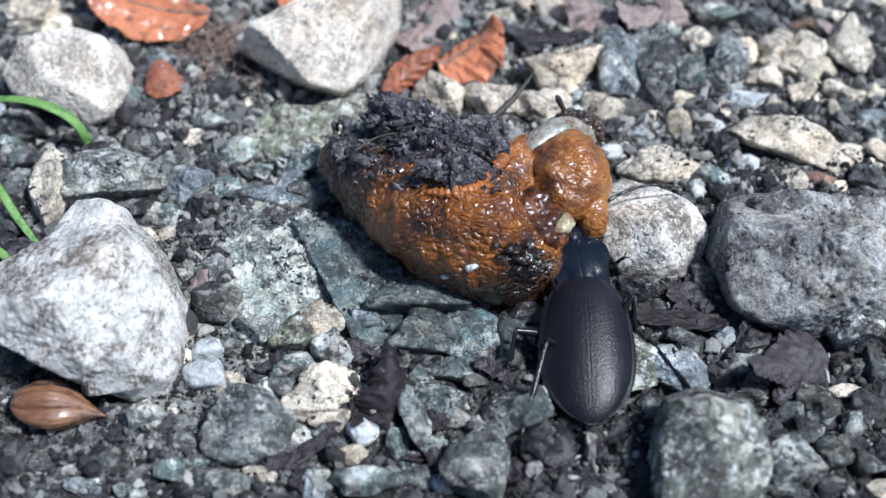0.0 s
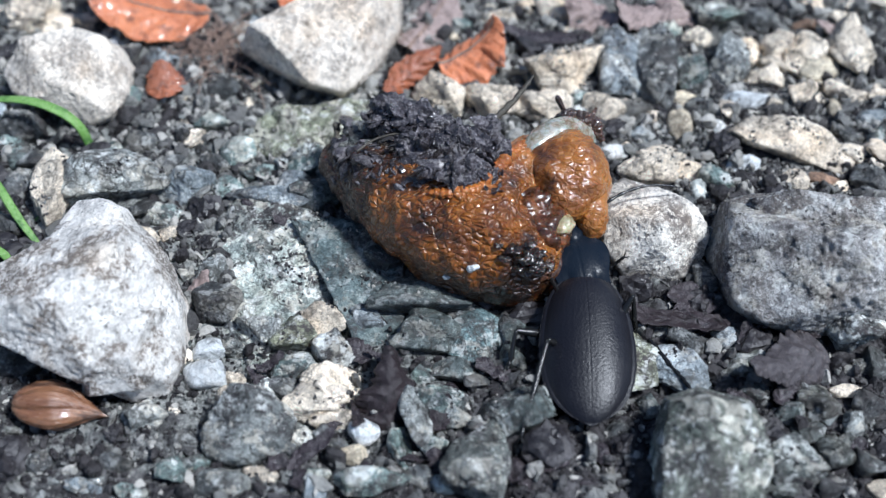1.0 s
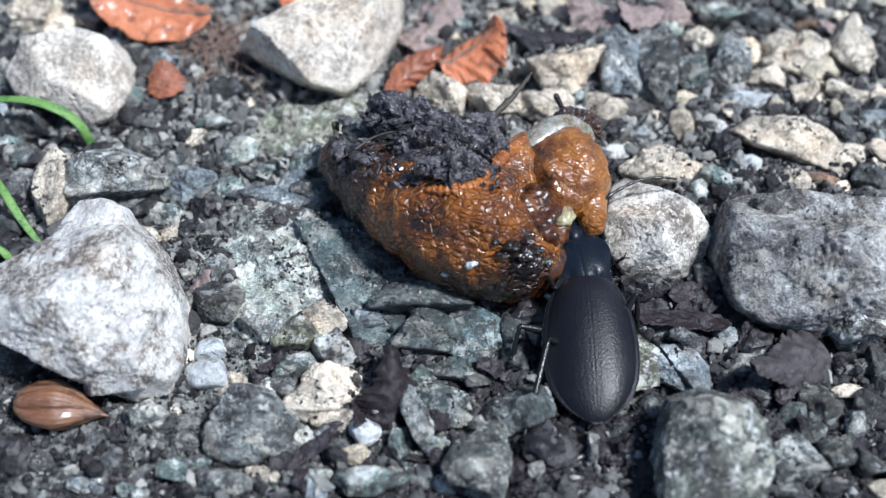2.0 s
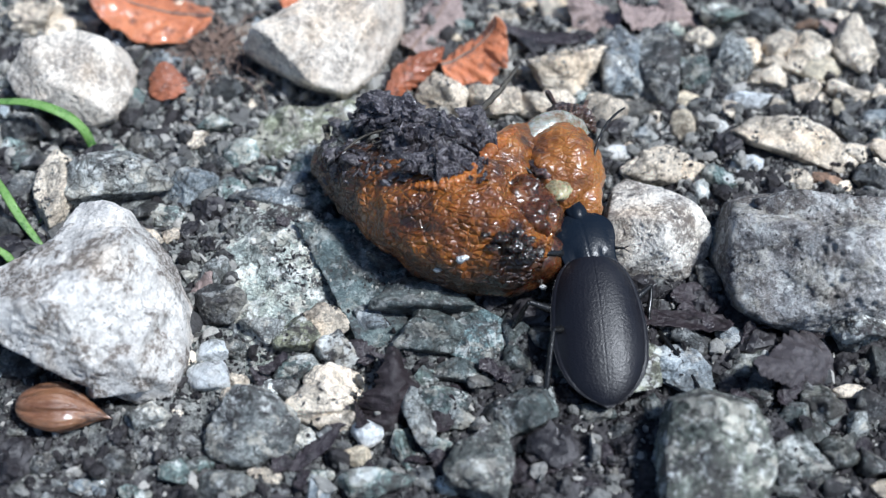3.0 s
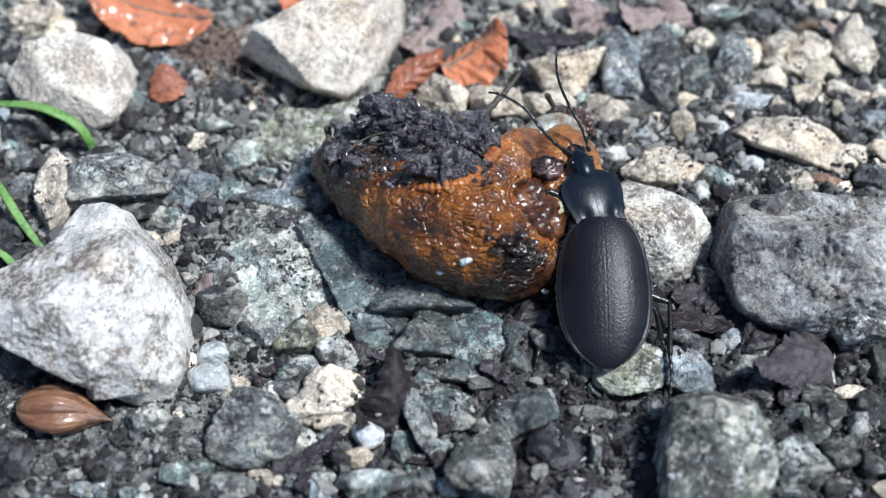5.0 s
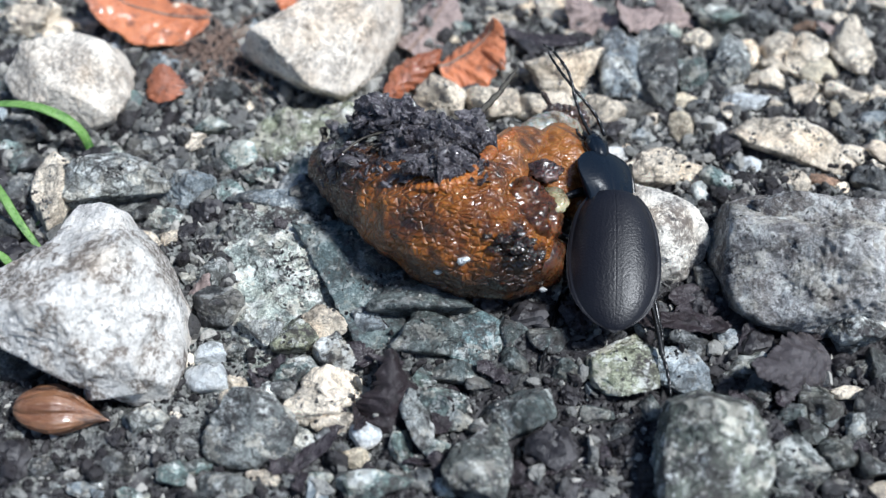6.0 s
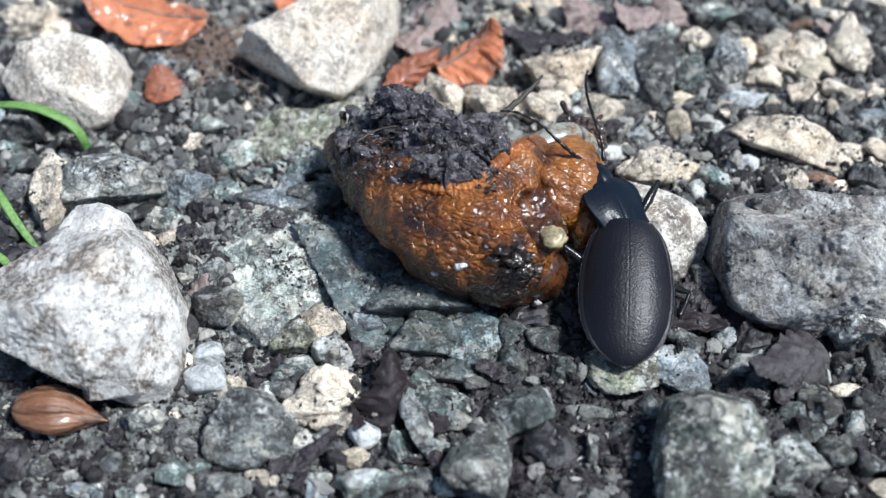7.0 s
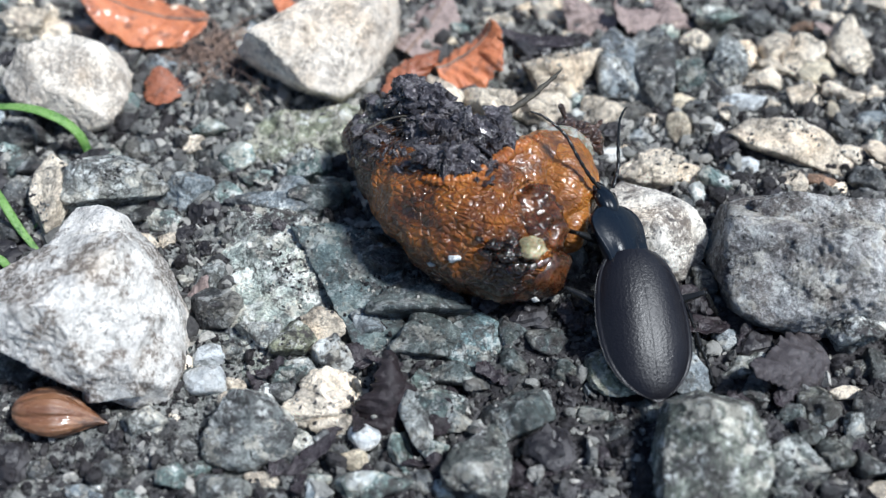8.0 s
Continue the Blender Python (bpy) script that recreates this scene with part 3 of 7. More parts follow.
boulder("grey_boulder", "large grey pitted rock with crumbled faces", M_ASH, 44, 0.045, (60.70, -8.91, 7.00, 17.89, [
        (-0.995, 0.056, 0.088, 0.988), (-0.951, 0.237, 0.196, 0.995), (-0.273, 0.749, 0.604, 0.780), (0.071, 0.765, 0.640, 0.607),
        (0.107, 0.748, 0.655, 0.609), (0.939, 0.290, 0.186, 0.935), (0.747, -0.539, -0.390, 0.755), (0.242, -0.712, -0.660, 0.587),
        (-0.242, -0.759, -0.604, 0.673), (-0.614, -0.626, -0.481, 0.825), (-0.933, -0.243, -0.267, 0.955), (0.000, 0.439, 0.899, 0.420),
        (-0.404, -0.507, 0.761, 0.500), (0.000, -0.872, 0.490, 0.500), (0.100, -0.995, 0.016, 0.500), (0.398, -0.423, 0.814, 0.500),
        (-0.000, 0.643, -0.766, 0.700), (0.000, 0.000, -1.000, 0.800)]),
    (62.23, -2.67, 11.00, 14.10, [
        (-0.196, 0.732, 0.652, 0.392), (0.080, 0.772, 0.631, 0.242), (0.114, 0.756, 0.645, 0.243), (0.988, 0.143, 0.056, 0.946),
        (-0.124, -0.730, -0.672, 0.161), (-0.936, -0.248, -0.250, 0.866), (0.000, -0.124, 0.992, 0.300), (-0.309, -0.439, 0.844, 0.360),
        (0.000, -0.784, 0.620, 0.340), (-0.000, 0.643, -0.766, 0.700), (0.000, 0.000, -1.000, 0.800)]))
boulder("grey_green_boulder", "grey-green rock with pale crystalline patches", M_CRYSTAL, 45, 0.03, (36.97, -44.30, 6.00, 10.15, [
        (-0.997, 0.013, 0.070, 0.747), (-0.966, 0.217, 0.142, 0.784), (-0.253, 0.724, 0.641, 0.988), (0.229, 0.717, 0.658, 0.953),
        (0.935, 0.240, 0.259, 0.826), (0.994, -0.073, -0.082, 0.734), (0.768, -0.481, -0.423, 0.869), (0.000, -0.768, -0.641, 1.000),
        (-0.800, -0.477, -0.365, 0.850), (-0.507, -0.178, 0.843, 0.580), (0.497, -0.245, 0.833, 0.550), (0.000, -0.784, 0.620, 0.580),
        (0.697, -0.689, 0.201, 0.650), (-0.000, 0.643, -0.766, 0.700), (0.000, 0.000, -1.000, 0.800)]))
boulder("embedded_slab", "flat weathered grey-green slab sunk in the soil", M_SLAB, 46, 0.06, (-25.21, -0.70, -9.21, 16.04, [
        (-0.847, 0.431, 0.310, 1.022), (-0.295, 0.716, 0.633, 1.082), (0.380, 0.689, 0.617, 0.808), (0.696, 0.526, 0.488, 0.692),
        (0.857, 0.423, 0.295, 0.634), (0.975, 0.137, 0.173, 0.851), (0.599, -0.586, -0.545, 1.090), (-0.071, -0.754, -0.653, 0.947),
        (-0.840, -0.423, -0.341, 0.734), (-0.961, -0.237, -0.144, 0.866), (0.000, -0.027, 1.000, 0.747), (-0.256, -0.135, 0.957, 0.815),
        (0.252, -0.203, 0.946, 0.842), (-0.000, 0.643, -0.766, 0.700), (0.000, 0.000, -1.000, 0.800)]))
boulder("teal_stone", "flat teal-grey stone partly under the slug", M_WEDGE, 47, 0.1, (-15.40, -3.60, -4.60, 11.00, [
        (-0.110, 0.771, 0.627, 0.982), (0.599, 0.585, 0.546, 0.831), (0.992, 0.092, 0.083, 0.813), (0.990, -0.096, -0.105, 0.881),
        (-0.196, -0.739, -0.644, 0.817), (-0.845, -0.388, -0.368, 0.217), (0.000, -0.005, 1.000, 0.757), (0.207, -0.136, 0.969, 0.842),
        (-0.000, 0.643, -0.766, 0.700), (0.000, 0.000, -1.000, 0.800)]))
boulder("light_green_stone", "light grey-green flat stone with dark cracks", M_TEAL, 48, 0.045, (4.36, -18.30, 0.50, 5.15, [
        (-0.813, 0.472, 0.341, 0.793), (-0.368, 0.734, 0.571, 0.732), (0.457, 0.669, 0.586, 0.892), (0.983, 0.102, 0.150, 0.948),
        (0.866, -0.360, -0.346, 0.968), (-0.242, -0.713, -0.658, 0.706), (-0.351, -0.748, -0.564, 0.690), (-0.857, -0.396, -0.328, 0.875),
        (0.000, -0.005, 1.000, 0.420), (-0.304, -0.243, 0.921, 0.500), (0.518, -0.375, 0.769, 0.600), (-0.000, 0.643, -0.766, 0.700),
        (0.000, 0.000, -1.000, 0.800)]))
boulder("flat_stone", "flat mossy grey stone sunk in the soil", M_LICHEN, 49, 0.1, (-23.93, 33.61, -6.83, 11.89, [
        (-0.747, 0.515, 0.420, 0.684), (-0.164, 0.772, 0.614, 0.382), (-0.055, 0.759, 0.649, 0.426), (0.964, 0.180, 0.194, 0.989),
        (0.569, -0.627, -0.532, 0.566), (0.100, -0.757, -0.646, 0.420), (-0.242, -0.714, -0.657, 0.518), (-0.948, -0.269, -0.171, 1.006),
        (0.000, -0.027, 1.000, 0.837), (-0.303, -0.133, 0.944, 0.906), (0.000, -0.643, 0.766, 1.150), (-0.000, 0.643, -0.766, 0.700),
        (0.000, 0.000, -1.000, 0.800)]))
boulder("flat_pale_stone", "flat pale mossy stone crusted with soil", M_CHIP, 50, 0.1, (60.61, 27.43, -4.98, 10.42, [
        (-0.514, 0.686, 0.515, 0.695), (-0.000, 0.766, 0.642, 0.538), (0.573, 0.605, 0.552, 0.602), (0.857, 0.418, 0.302, 0.690),
        (0.814, -0.460, -0.356, 0.989), (-0.349, -0.746, -0.567, 0.254), (-0.559, -0.643, -0.523, 0.360), (0.000, -0.027, 1.000, 0.907),
        (0.201, -0.369, 0.908, 1.099), (-0.000, 0.643, -0.766, 0.700), (0.000, 0.000, -1.000, 0.800)]))
stone("gravel_stone", "light grey weathered gravel stone", M_GREY, -28.69, -17.78, 0.97, 3.91, 2.93, 2.78, 0)
stone("mossy_stone", "mossy yellow-green stone set in the soil", M_LICHEN, -22.93, -18.90, 1.03, 3.70, 3.11, 2.95, 1)
stone("limestone_chip", "small pale limestone chip on the path", M_CHIP, -19.18, -16.49, 0.98, 4.41, 2.94, 2.79, 2)
stone("gravel_stone", "light grey weathered gravel stone", M_GREY, -16.51, -21.80, 0.96, 3.85, 2.88, 2.74, 3)
stone("limestone_chip", "small pale limestone chip on the path", M_CHIP, -19.08, -30.71, 1.08, 5.13, 3.25, 3.10, 4)
stone("limestone_chip", "small pale limestone chip on the path", M_CHIP, -16.04, -33.34, 0.61, 3.70, 1.84, 1.75, 5)
stone("gravel_stone", "light grey weathered gravel stone", M_GREY, -32.26, -19.73, 0.71, 2.71, 2.13, 2.02, 6)
stone("slate_chip", "smooth blue-grey slate chip", M_BLUE, -11.77, -15.62, 0.98, 2.95, 2.95, 2.80, 7)
stone("gravel_stone", "dark damp gravel stone half sunk in soil", M_DARK, -35.34, -13.00, 1.15, 4.47, 3.48, 3.30, 8)
stone("limestone_chip", "small pale limestone chip on the path", M_CHIP, -30.52, -29.43, 0.62, 3.28, 1.87, 1.78, 9)
stone("gravel_stone", "light grey weathered gravel stone", M_GREY, -25.64, -27.89, 0.56, 2.83, 1.69, 1.61, 10)
stone("gravel_stone", "light grey weathered gravel stone", M_GREY, -21.66, -24.49, 0.79, 2.86, 2.38, 2.26, 11)
stone("limestone_chip", "small pale limestone chip on the path", M_CHIP, -14.57, -12.62, 0.66, 2.48, 1.99, 1.88, 12)
stone("gravel_stone", "light grey weathered gravel stone", M_GREY, -4.04, -33.53, 0.92, 2.77, 5.64, 2.63, 13)
stone("gravel_stone", "light grey weathered gravel stone", M_GREY, 0.91, -32.56, 0.92, 4.17, 2.77, 2.64, 14)
stone("limestone_chip", "small pale limestone chip on the path", M_CHIP, -80.76, 56.73, 1.43, 6.75, 4.46, 4.08, 15)
stone("limestone_chip", "small pale limestone chip on the path", M_CHIP, -68.78, 56.25, 0.85, 3.06, 2.66, 2.44, 16)
stone("white_pebble", "small white calcite pebble", M_WHITE, -62.56, 51.33, 0.36, 1.51, 1.13, 1.04, 17)
stone("slate_chip", "smooth blue-grey slate chip", M_BLUE, -52.31, 44.75, 0.89, 4.15, 2.74, 2.53, 18)
stone("cream_pebble", "small rounded cream-coloured pebble on soil", M_CREAM, -46.14, 33.77, 0.52, 2.30, 1.60, 1.48, 19)
stone("limestone_chip", "small pale limestone chip on the path", M_CHIP, -54.46, 31.01, 0.34, 1.48, 1.05, 0.97, 20)
stone("limestone_chip", "small pale limestone chip on the path", M_CHIP, -49.35, 30.97, 0.38, 2.05, 1.16, 1.08, 21)
stone("limestone_chip", "small pale limestone chip on the path", M_CHIP, -44.30, 24.03, 0.70, 2.57, 2.15, 2.01, 22)
stone("limestone_chip", "small pale limestone chip on the path", M_CHIP, -46.50, 28.68, 0.34, 1.69, 1.04, 0.96, 23)
stone("gravel_stone", "grey-green angular gravel stone", M_GREEN, -41.35, 28.35, 0.66, 3.50, 2.01, 1.88, 24)
stone("gravel_stone", "light grey weathered gravel stone", M_GREY, -55.54, 12.40, 2.60, 9.45, 5.48, 5.12, 25)
stone("gravel_stone", "pale angular limestone chip on the path", M_CHIP, -66.20, 9.62, 2.40, 4.00, 6.89, 4.20, 26)
stone("gravel_stone", "dark damp gravel stone half sunk in soil", M_DARK, -74.66, 26.44, 1.12, 4.50, 3.45, 3.20, 27)
stone("gravel_stone", "dark damp gravel stone half sunk in soil", M_DARK, -72.12, 12.58, 0.89, 2.96, 2.74, 2.56, 28)
stone("slate_chip", "smooth blue-grey slate chip", M_BLUE, -43.70, 12.90, 1.26, 4.86, 3.83, 3.59, 29)
stone("gravel_stone", "grey-green angular gravel stone", M_GREEN, -35.97, 21.03, 0.92, 3.32, 2.81, 2.62, 30)
stone("gravel_stone", "grey-green angular gravel stone", M_GREEN, -30.68, 17.12, 0.73, 2.73, 2.21, 2.07, 31)
stone("gravel_stone", "grey-green angular gravel stone", M_GREEN, -22.88, 17.95, 1.27, 4.39, 3.89, 3.64, 32)
stone("slate_chip", "smooth blue-grey slate chip", M_BLUE, -25.45, 12.97, 0.90, 3.24, 2.73, 2.56, 33)
stone("gravel_stone", "dark damp gravel stone half sunk in soil", M_DARK, -70.96, 19.02, 0.73, 3.30, 2.24, 2.08, 34)
stone("limestone_chip", "small pale limestone chip on the path", M_CHIP, -49.08, 0.68, 0.78, 3.22, 2.35, 2.21, 35)
stone("limestone_chip", "small pale limestone chip on the path", M_CHIP, -45.20, 2.37, 0.52, 2.09, 1.58, 1.48, 36)
stone("limestone_chip", "small pale limestone chip on the path", M_CHIP, -52.35, 4.75, 0.35, 1.58, 1.06, 1.00, 37)
stone("gravel_stone", "wet dark teal-grey gravel stone, coloured darker for shade", M_SHADE, -21.40, 10.21, 1.07, 4.82, 3.24, 3.05, 38)
stone("slate_chip", "smooth blue-grey slate chip", M_BLUE, -28.97, 9.15, 0.81, 8.00, 2.48, 2.33, 39)
stone("gravel_stone", "dark damp gravel stone half sunk in soil", M_DARK, -63.64, 25.87, 0.56, 2.80, 1.72, 1.60, 40)
stone("gravel_stone", "dark damp gravel stone half sunk in soil", M_DARK, -40.33, 37.31, 0.87, 3.48, 2.67, 2.48, 41)
stone("gravel_stone", "light grey weathered gravel stone", M_GREY, -37.29, -6.64, 1.01, 3.04, 3.06, 2.89, 42)
stone("white_pebble", "small white calcite pebble", M_WHITE, -35.77, -20.93, 0.61, 3.10, 1.84, 1.75, 43)
stone("white_pebble", "small white calcite pebble", M_WHITE, -35.82, -25.82, 0.79, 3.47, 2.37, 2.25, 44)
stone("limestone_chip", "small pale limestone chip on the path", M_CHIP, -31.18, -26.56, 0.53, 1.70, 1.61, 1.53, 45)
stone("gravel_stone", "light grey weathered gravel stone", M_GREY, -43.66, -33.51, 0.89, 3.79, 2.67, 2.54, 46)
stone("limestone_chip", "small pale limestone chip on the path", M_CHIP, -39.83, -32.56, 0.46, 1.85, 1.39, 1.32, 47)
stone("gravel_stone", "pale grey angular gravel stone", M_GREY, -28.06, -35.43, 1.98, 6.90, 5.95, 5.67, 48)
stone("slate_chip", "smooth blue-grey slate chip", M_BLUE, -30.93, -39.11, 0.63, 2.26, 1.89, 1.80, 49)
stone("gravel_stone", "grey-green angular gravel stone", M_GREEN, -38.61, -41.65, 0.89, 2.78, 2.68, 2.55, 50)
stone("gravel_stone", "grey-green angular gravel stone", M_GREEN, -35.38, -40.38, 0.60, 2.34, 1.79, 1.71, 51)
stone("gravel_stone", "light grey weathered gravel stone", M_GREY, -31.29, -44.22, 0.68, 4.44, 2.03, 1.94, 52)
stone("slate_chip", "smooth blue-grey slate chip", M_BLUE, -51.22, -44.09, 0.44, 2.22, 1.33, 1.26, 53)
stone("gravel_stone", "grey-green angular gravel stone", M_GREEN, -17.90, -42.65, 0.59, 2.05, 1.77, 1.69, 54)
stone("gravel_stone", "light grey weathered gravel stone", M_GREY, -19.92, -36.86, 0.61, 2.37, 1.81, 1.73, 55)
stone("limestone_chip", "small pale limestone chip on the path", M_CHIP, -16.71, -28.34, 1.25, 4.71, 3.75, 3.57, 56)
stone("white_pebble", "small white calcite pebble", M_WHITE, -11.63, -35.65, 0.80, 2.45, 2.40, 2.29, 57)
stone("gravel_stone", "grey-green angular gravel stone", M_GREEN, -22.90, -25.00, 0.79, 3.43, 2.37, 2.26, 58)
stone("gravel_stone", "dark damp gravel stone half sunk in soil", M_DARK, -24.11, -27.93, 0.63, 2.83, 1.88, 1.79, 59)
stone("gravel_stone", "grey-green angular gravel stone", M_GREEN, -9.84, -44.26, 0.74, 5.77, 2.20, 2.11, 60)
stone("cream_pebble", "small rounded cream-coloured pebble on soil", M_CREAM, -13.28, -39.06, 0.55, 2.42, 1.63, 1.56, 61)
stone("gravel_stone", "grey-green angular gravel stone", M_GREEN, -6.41, -38.58, 0.68, 2.04, 3.97, 1.94, 62)
stone("gravel_stone", "grey-green angular gravel stone", M_GREEN, -1.16, -31.40, 1.08, 5.12, 3.24, 3.09, 63)
stone("gravel_stone", "dull green-grey damp gravel stone", M_MOSS, 4.32, -41.19, 1.68, 5.04, 6.58, 4.79, 64)
stone("gravel_stone", "dark damp gravel stone half sunk in soil", M_DARK, -7.50, -42.74, 0.74, 3.12, 2.21, 2.12, 65)
stone("gravel_stone", "wet dark teal-grey gravel stone, coloured darker for shade", M_SHADE, 10.40, -32.60, 0.95, 6.12, 5.63, 5.37, 66)
stone("gravel_stone", "wet dark teal-grey gravel stone, coloured darker for shade", M_SHADE, -2.52, -18.55, 1.29, 6.34, 3.90, 3.70, 67)
stone("gravel_stone", "wet dark teal-grey gravel stone, coloured darker for shade", M_SHADE, -3.91, -12.01, 1.32, 8.47, 3.99, 3.78, 68)
stone("gravel_stone", "wet dark teal-grey gravel stone, coloured darker for shade", M_SHADE, 1.79, -25.20, 0.79, 4.28, 2.37, 2.26, 69)
stone("slate_chip", "smooth blue-grey slate chip", M_BLUE, 34.17, -25.00, 0.49, 5.61, 4.71, 1.40, 70)
stone("mossy_stone", "mossy yellow-green stone set in the soil", M_LICHEN, 26.64, -24.17, 0.77, 5.73, 5.99, 2.20, 71)
stone("white_pebble", "small white calcite pebble", M_WHITE, 33.44, -35.88, 0.55, 2.12, 1.66, 1.58, 72)
stone("gravel_stone", "dull green-grey damp gravel stone", M_MOSS, 55.05, -30.81, 1.08, 3.36, 3.27, 3.10, 73)
stone("gravel_stone", "light grey weathered gravel stone", M_GREY, 62.64, -16.22, 1.50, 4.52, 5.93, 4.30, 74)
stone("slate_chip", "smooth blue-grey slate chip", M_BLUE, 44.03, -18.83, 0.65, 2.92, 1.95, 1.84, 75)
stone("gravel_stone", "dull green-grey damp gravel stone", M_MOSS, 62.19, -24.29, 0.51, 2.48, 1.53, 1.45, 76)
stone("limestone_chip", "small pale limestone chip on the path", M_CHIP, 60.31, -28.47, 0.37, 3.38, 1.13, 1.07, 77)
stone("gravel_stone", "dull green-grey damp gravel stone", M_MOSS, 49.25, -41.82, 1.19, 4.48, 3.57, 3.40, 78)
stone("gravel_stone", "dull green-grey damp gravel stone", M_MOSS, 55.52, -38.90, 0.90, 2.72, 3.34, 2.58, 79)
stone("gravel_stone", "dull green-grey damp gravel stone", M_MOSS, 60.77, -40.74, 0.90, 2.70, 2.69, 2.56, 80)
stone("gravel_stone", "dark damp gravel stone half sunk in soil", M_DARK, 62.89, -31.30, 0.93, 2.79, 2.80, 2.65, 81)
stone("gravel_stone", "dull green-grey damp gravel stone", M_MOSS, 67.12, -14.62, 0.82, 2.47, 4.00, 2.34, 82)
stone("white_pebble", "small white calcite pebble", M_WHITE, 29.83, 21.47, 0.47, 2.77, 1.43, 1.34, 83)
stone("limestone_chip", "small pale limestone chip on the path", M_CHIP, 35.66, 16.87, 1.27, 6.01, 3.88, 3.63, 84)
stone("limestone_chip", "small pale limestone chip on the path", M_CHIP, 42.06, 16.95, 0.91, 2.73, 2.77, 2.59, 85)
stone("cream_pebble", "small rounded cream-coloured pebble on soil", M_CREAM, 40.10, 18.88, 0.59, 1.76, 2.21, 1.68, 86)
stone("gravel_stone", "grey-green angular gravel stone", M_GREEN, 46.51, 14.12, 1.08, 3.25, 3.29, 3.08, 87)
stone("white_pebble", "small white calcite pebble", M_WHITE, 51.52, 17.92, 0.74, 3.23, 2.27, 2.13, 88)
stone("white_pebble", "small white calcite pebble", M_WHITE, 48.54, 27.61, 0.54, 1.61, 1.70, 1.53, 89)
stone("cream_pebble", "small rounded cream-coloured pebble on soil", M_CREAM, 41.91, 27.37, 0.77, 2.31, 3.28, 2.20, 90)
stone("cream_pebble", "small rounded cream-coloured pebble on soil", M_CREAM, 43.34, 34.56, 0.62, 2.82, 1.92, 1.79, 91)
stone("gravel_stone", "light grey weathered gravel stone", M_GREY, 52.74, 43.24, 1.38, 4.14, 7.47, 3.93, 92)
stone("limestone_chip", "small pale limestone chip on the path", M_CHIP, 57.24, 47.50, 0.71, 2.15, 2.97, 2.04, 93)
stone("white_pebble", "small white calcite pebble", M_WHITE, 54.49, 33.55, 0.73, 4.61, 2.24, 2.08, 94)
stone("limestone_chip", "small pale limestone chip on the path", M_CHIP, 59.69, 14.42, 0.76, 2.71, 2.31, 2.16, 95)
stone("brown_stone", "rusty brown stone chip", M_BROWN, 64.66, 14.70, 0.46, 3.39, 1.40, 1.31, 96)
stone("gravel_stone", "dark damp gravel stone half sunk in soil", M_DARK, 38.25, 40.85, 1.56, 4.70, 8.97, 4.46, 97)
stone("slate_chip", "smooth blue-grey slate chip", M_BLUE, 32.67, 42.71, 1.57, 4.72, 8.22, 4.49, 98)
stone("gravel_stone", "grey-green angular gravel stone", M_GREEN, 45.02, 40.31, 1.21, 3.63, 4.67, 3.45, 99)
stone("limestone_chip", "small pale limestone chip on the path", M_CHIP, 22.00, 40.46, 1.91, 7.64, 5.89, 5.46, 100)
stone("limestone_chip", "small pale limestone chip on the path", M_CHIP, 8.79, 33.30, 1.53, 5.17, 4.68, 4.36, 101)
stone("limestone_chip", "small pale limestone chip on the path", M_CHIP, -0.92, 33.89, 1.53, 4.95, 4.69, 4.37, 102)
stone("limestone_chip", "small pale limestone chip on the path", M_CHIP, 17.88, 30.72, 1.17, 5.13, 3.59, 3.35, 103)
stone("limestone_chip", "small pale limestone chip on the path", M_CHIP, 28.66, 30.76, 1.13, 3.99, 3.48, 3.24, 104)
stone("limestone_chip", "small pale limestone chip on the path", M_CHIP, 67.31, 45.13, 1.38, 4.28, 4.28, 3.95, 105)
stone("limestone_chip", "small pale limestone chip on the path", M_CHIP, 63.31, 49.20, 1.20, 3.72, 3.72, 3.42, 106)
stone("limestone_chip", "small pale limestone chip on the path", M_CHIP, 59.11, 39.96, 0.97, 3.51, 3.00, 2.77, 107)
stone("cream_pebble", "small rounded cream-coloured pebble on soil", M_CREAM, 69.14, 41.95, 0.85, 4.20, 2.64, 2.43, 108)
stone("limestone_chip", "small pale limestone chip on the path", M_CHIP, 65.16, 36.00, 0.96, 2.89, 2.96, 2.74, 109)
stone("limestone_chip", "small pale limestone chip on the path", M_CHIP, 75.70, 47.31, 1.43, 4.31, 7.90, 4.09, 110)
stone("limestone_chip", "small pale limestone chip on the path", M_CHIP, 72.15, 37.11, 0.77, 2.90, 2.38, 2.20, 111)
stone("limestone_chip", "small pale limestone chip on the path", M_CHIP, 74.61, 34.11, 0.76, 2.64, 2.36, 2.18, 112)
stone("cream_pebble", "small rounded cream-coloured pebble on soil", M_CREAM, 70.73, 32.37, 0.44, 1.33, 2.74, 1.26, 113)
stone("slate_chip", "smooth blue-grey slate chip", M_BLUE, 76.67, 29.32, 0.56, 3.40, 1.74, 1.61, 114)
stone("brown_stone", "rusty brown stone chip", M_BROWN, 78.73, 28.51, 0.50, 1.51, 1.61, 1.44, 115)
stone("gravel_stone", "dark damp gravel stone half sunk in soil", M_DARK, 71.73, 25.40, 0.74, 2.80, 2.29, 2.13, 116)
stone("gravel_stone", "grey-green angular gravel stone", M_GREEN, 76.54, 24.56, 0.74, 2.23, 3.36, 2.12, 117)
stone("limestone_chip", "small pale limestone chip on the path", M_CHIP, 70.54, 19.84, 0.73, 3.30, 2.25, 2.09, 118)
stone("gravel_stone", "dark damp gravel stone half sunk in soil", M_DARK, 72.22, 14.29, 0.90, 3.25, 2.76, 2.57, 119)
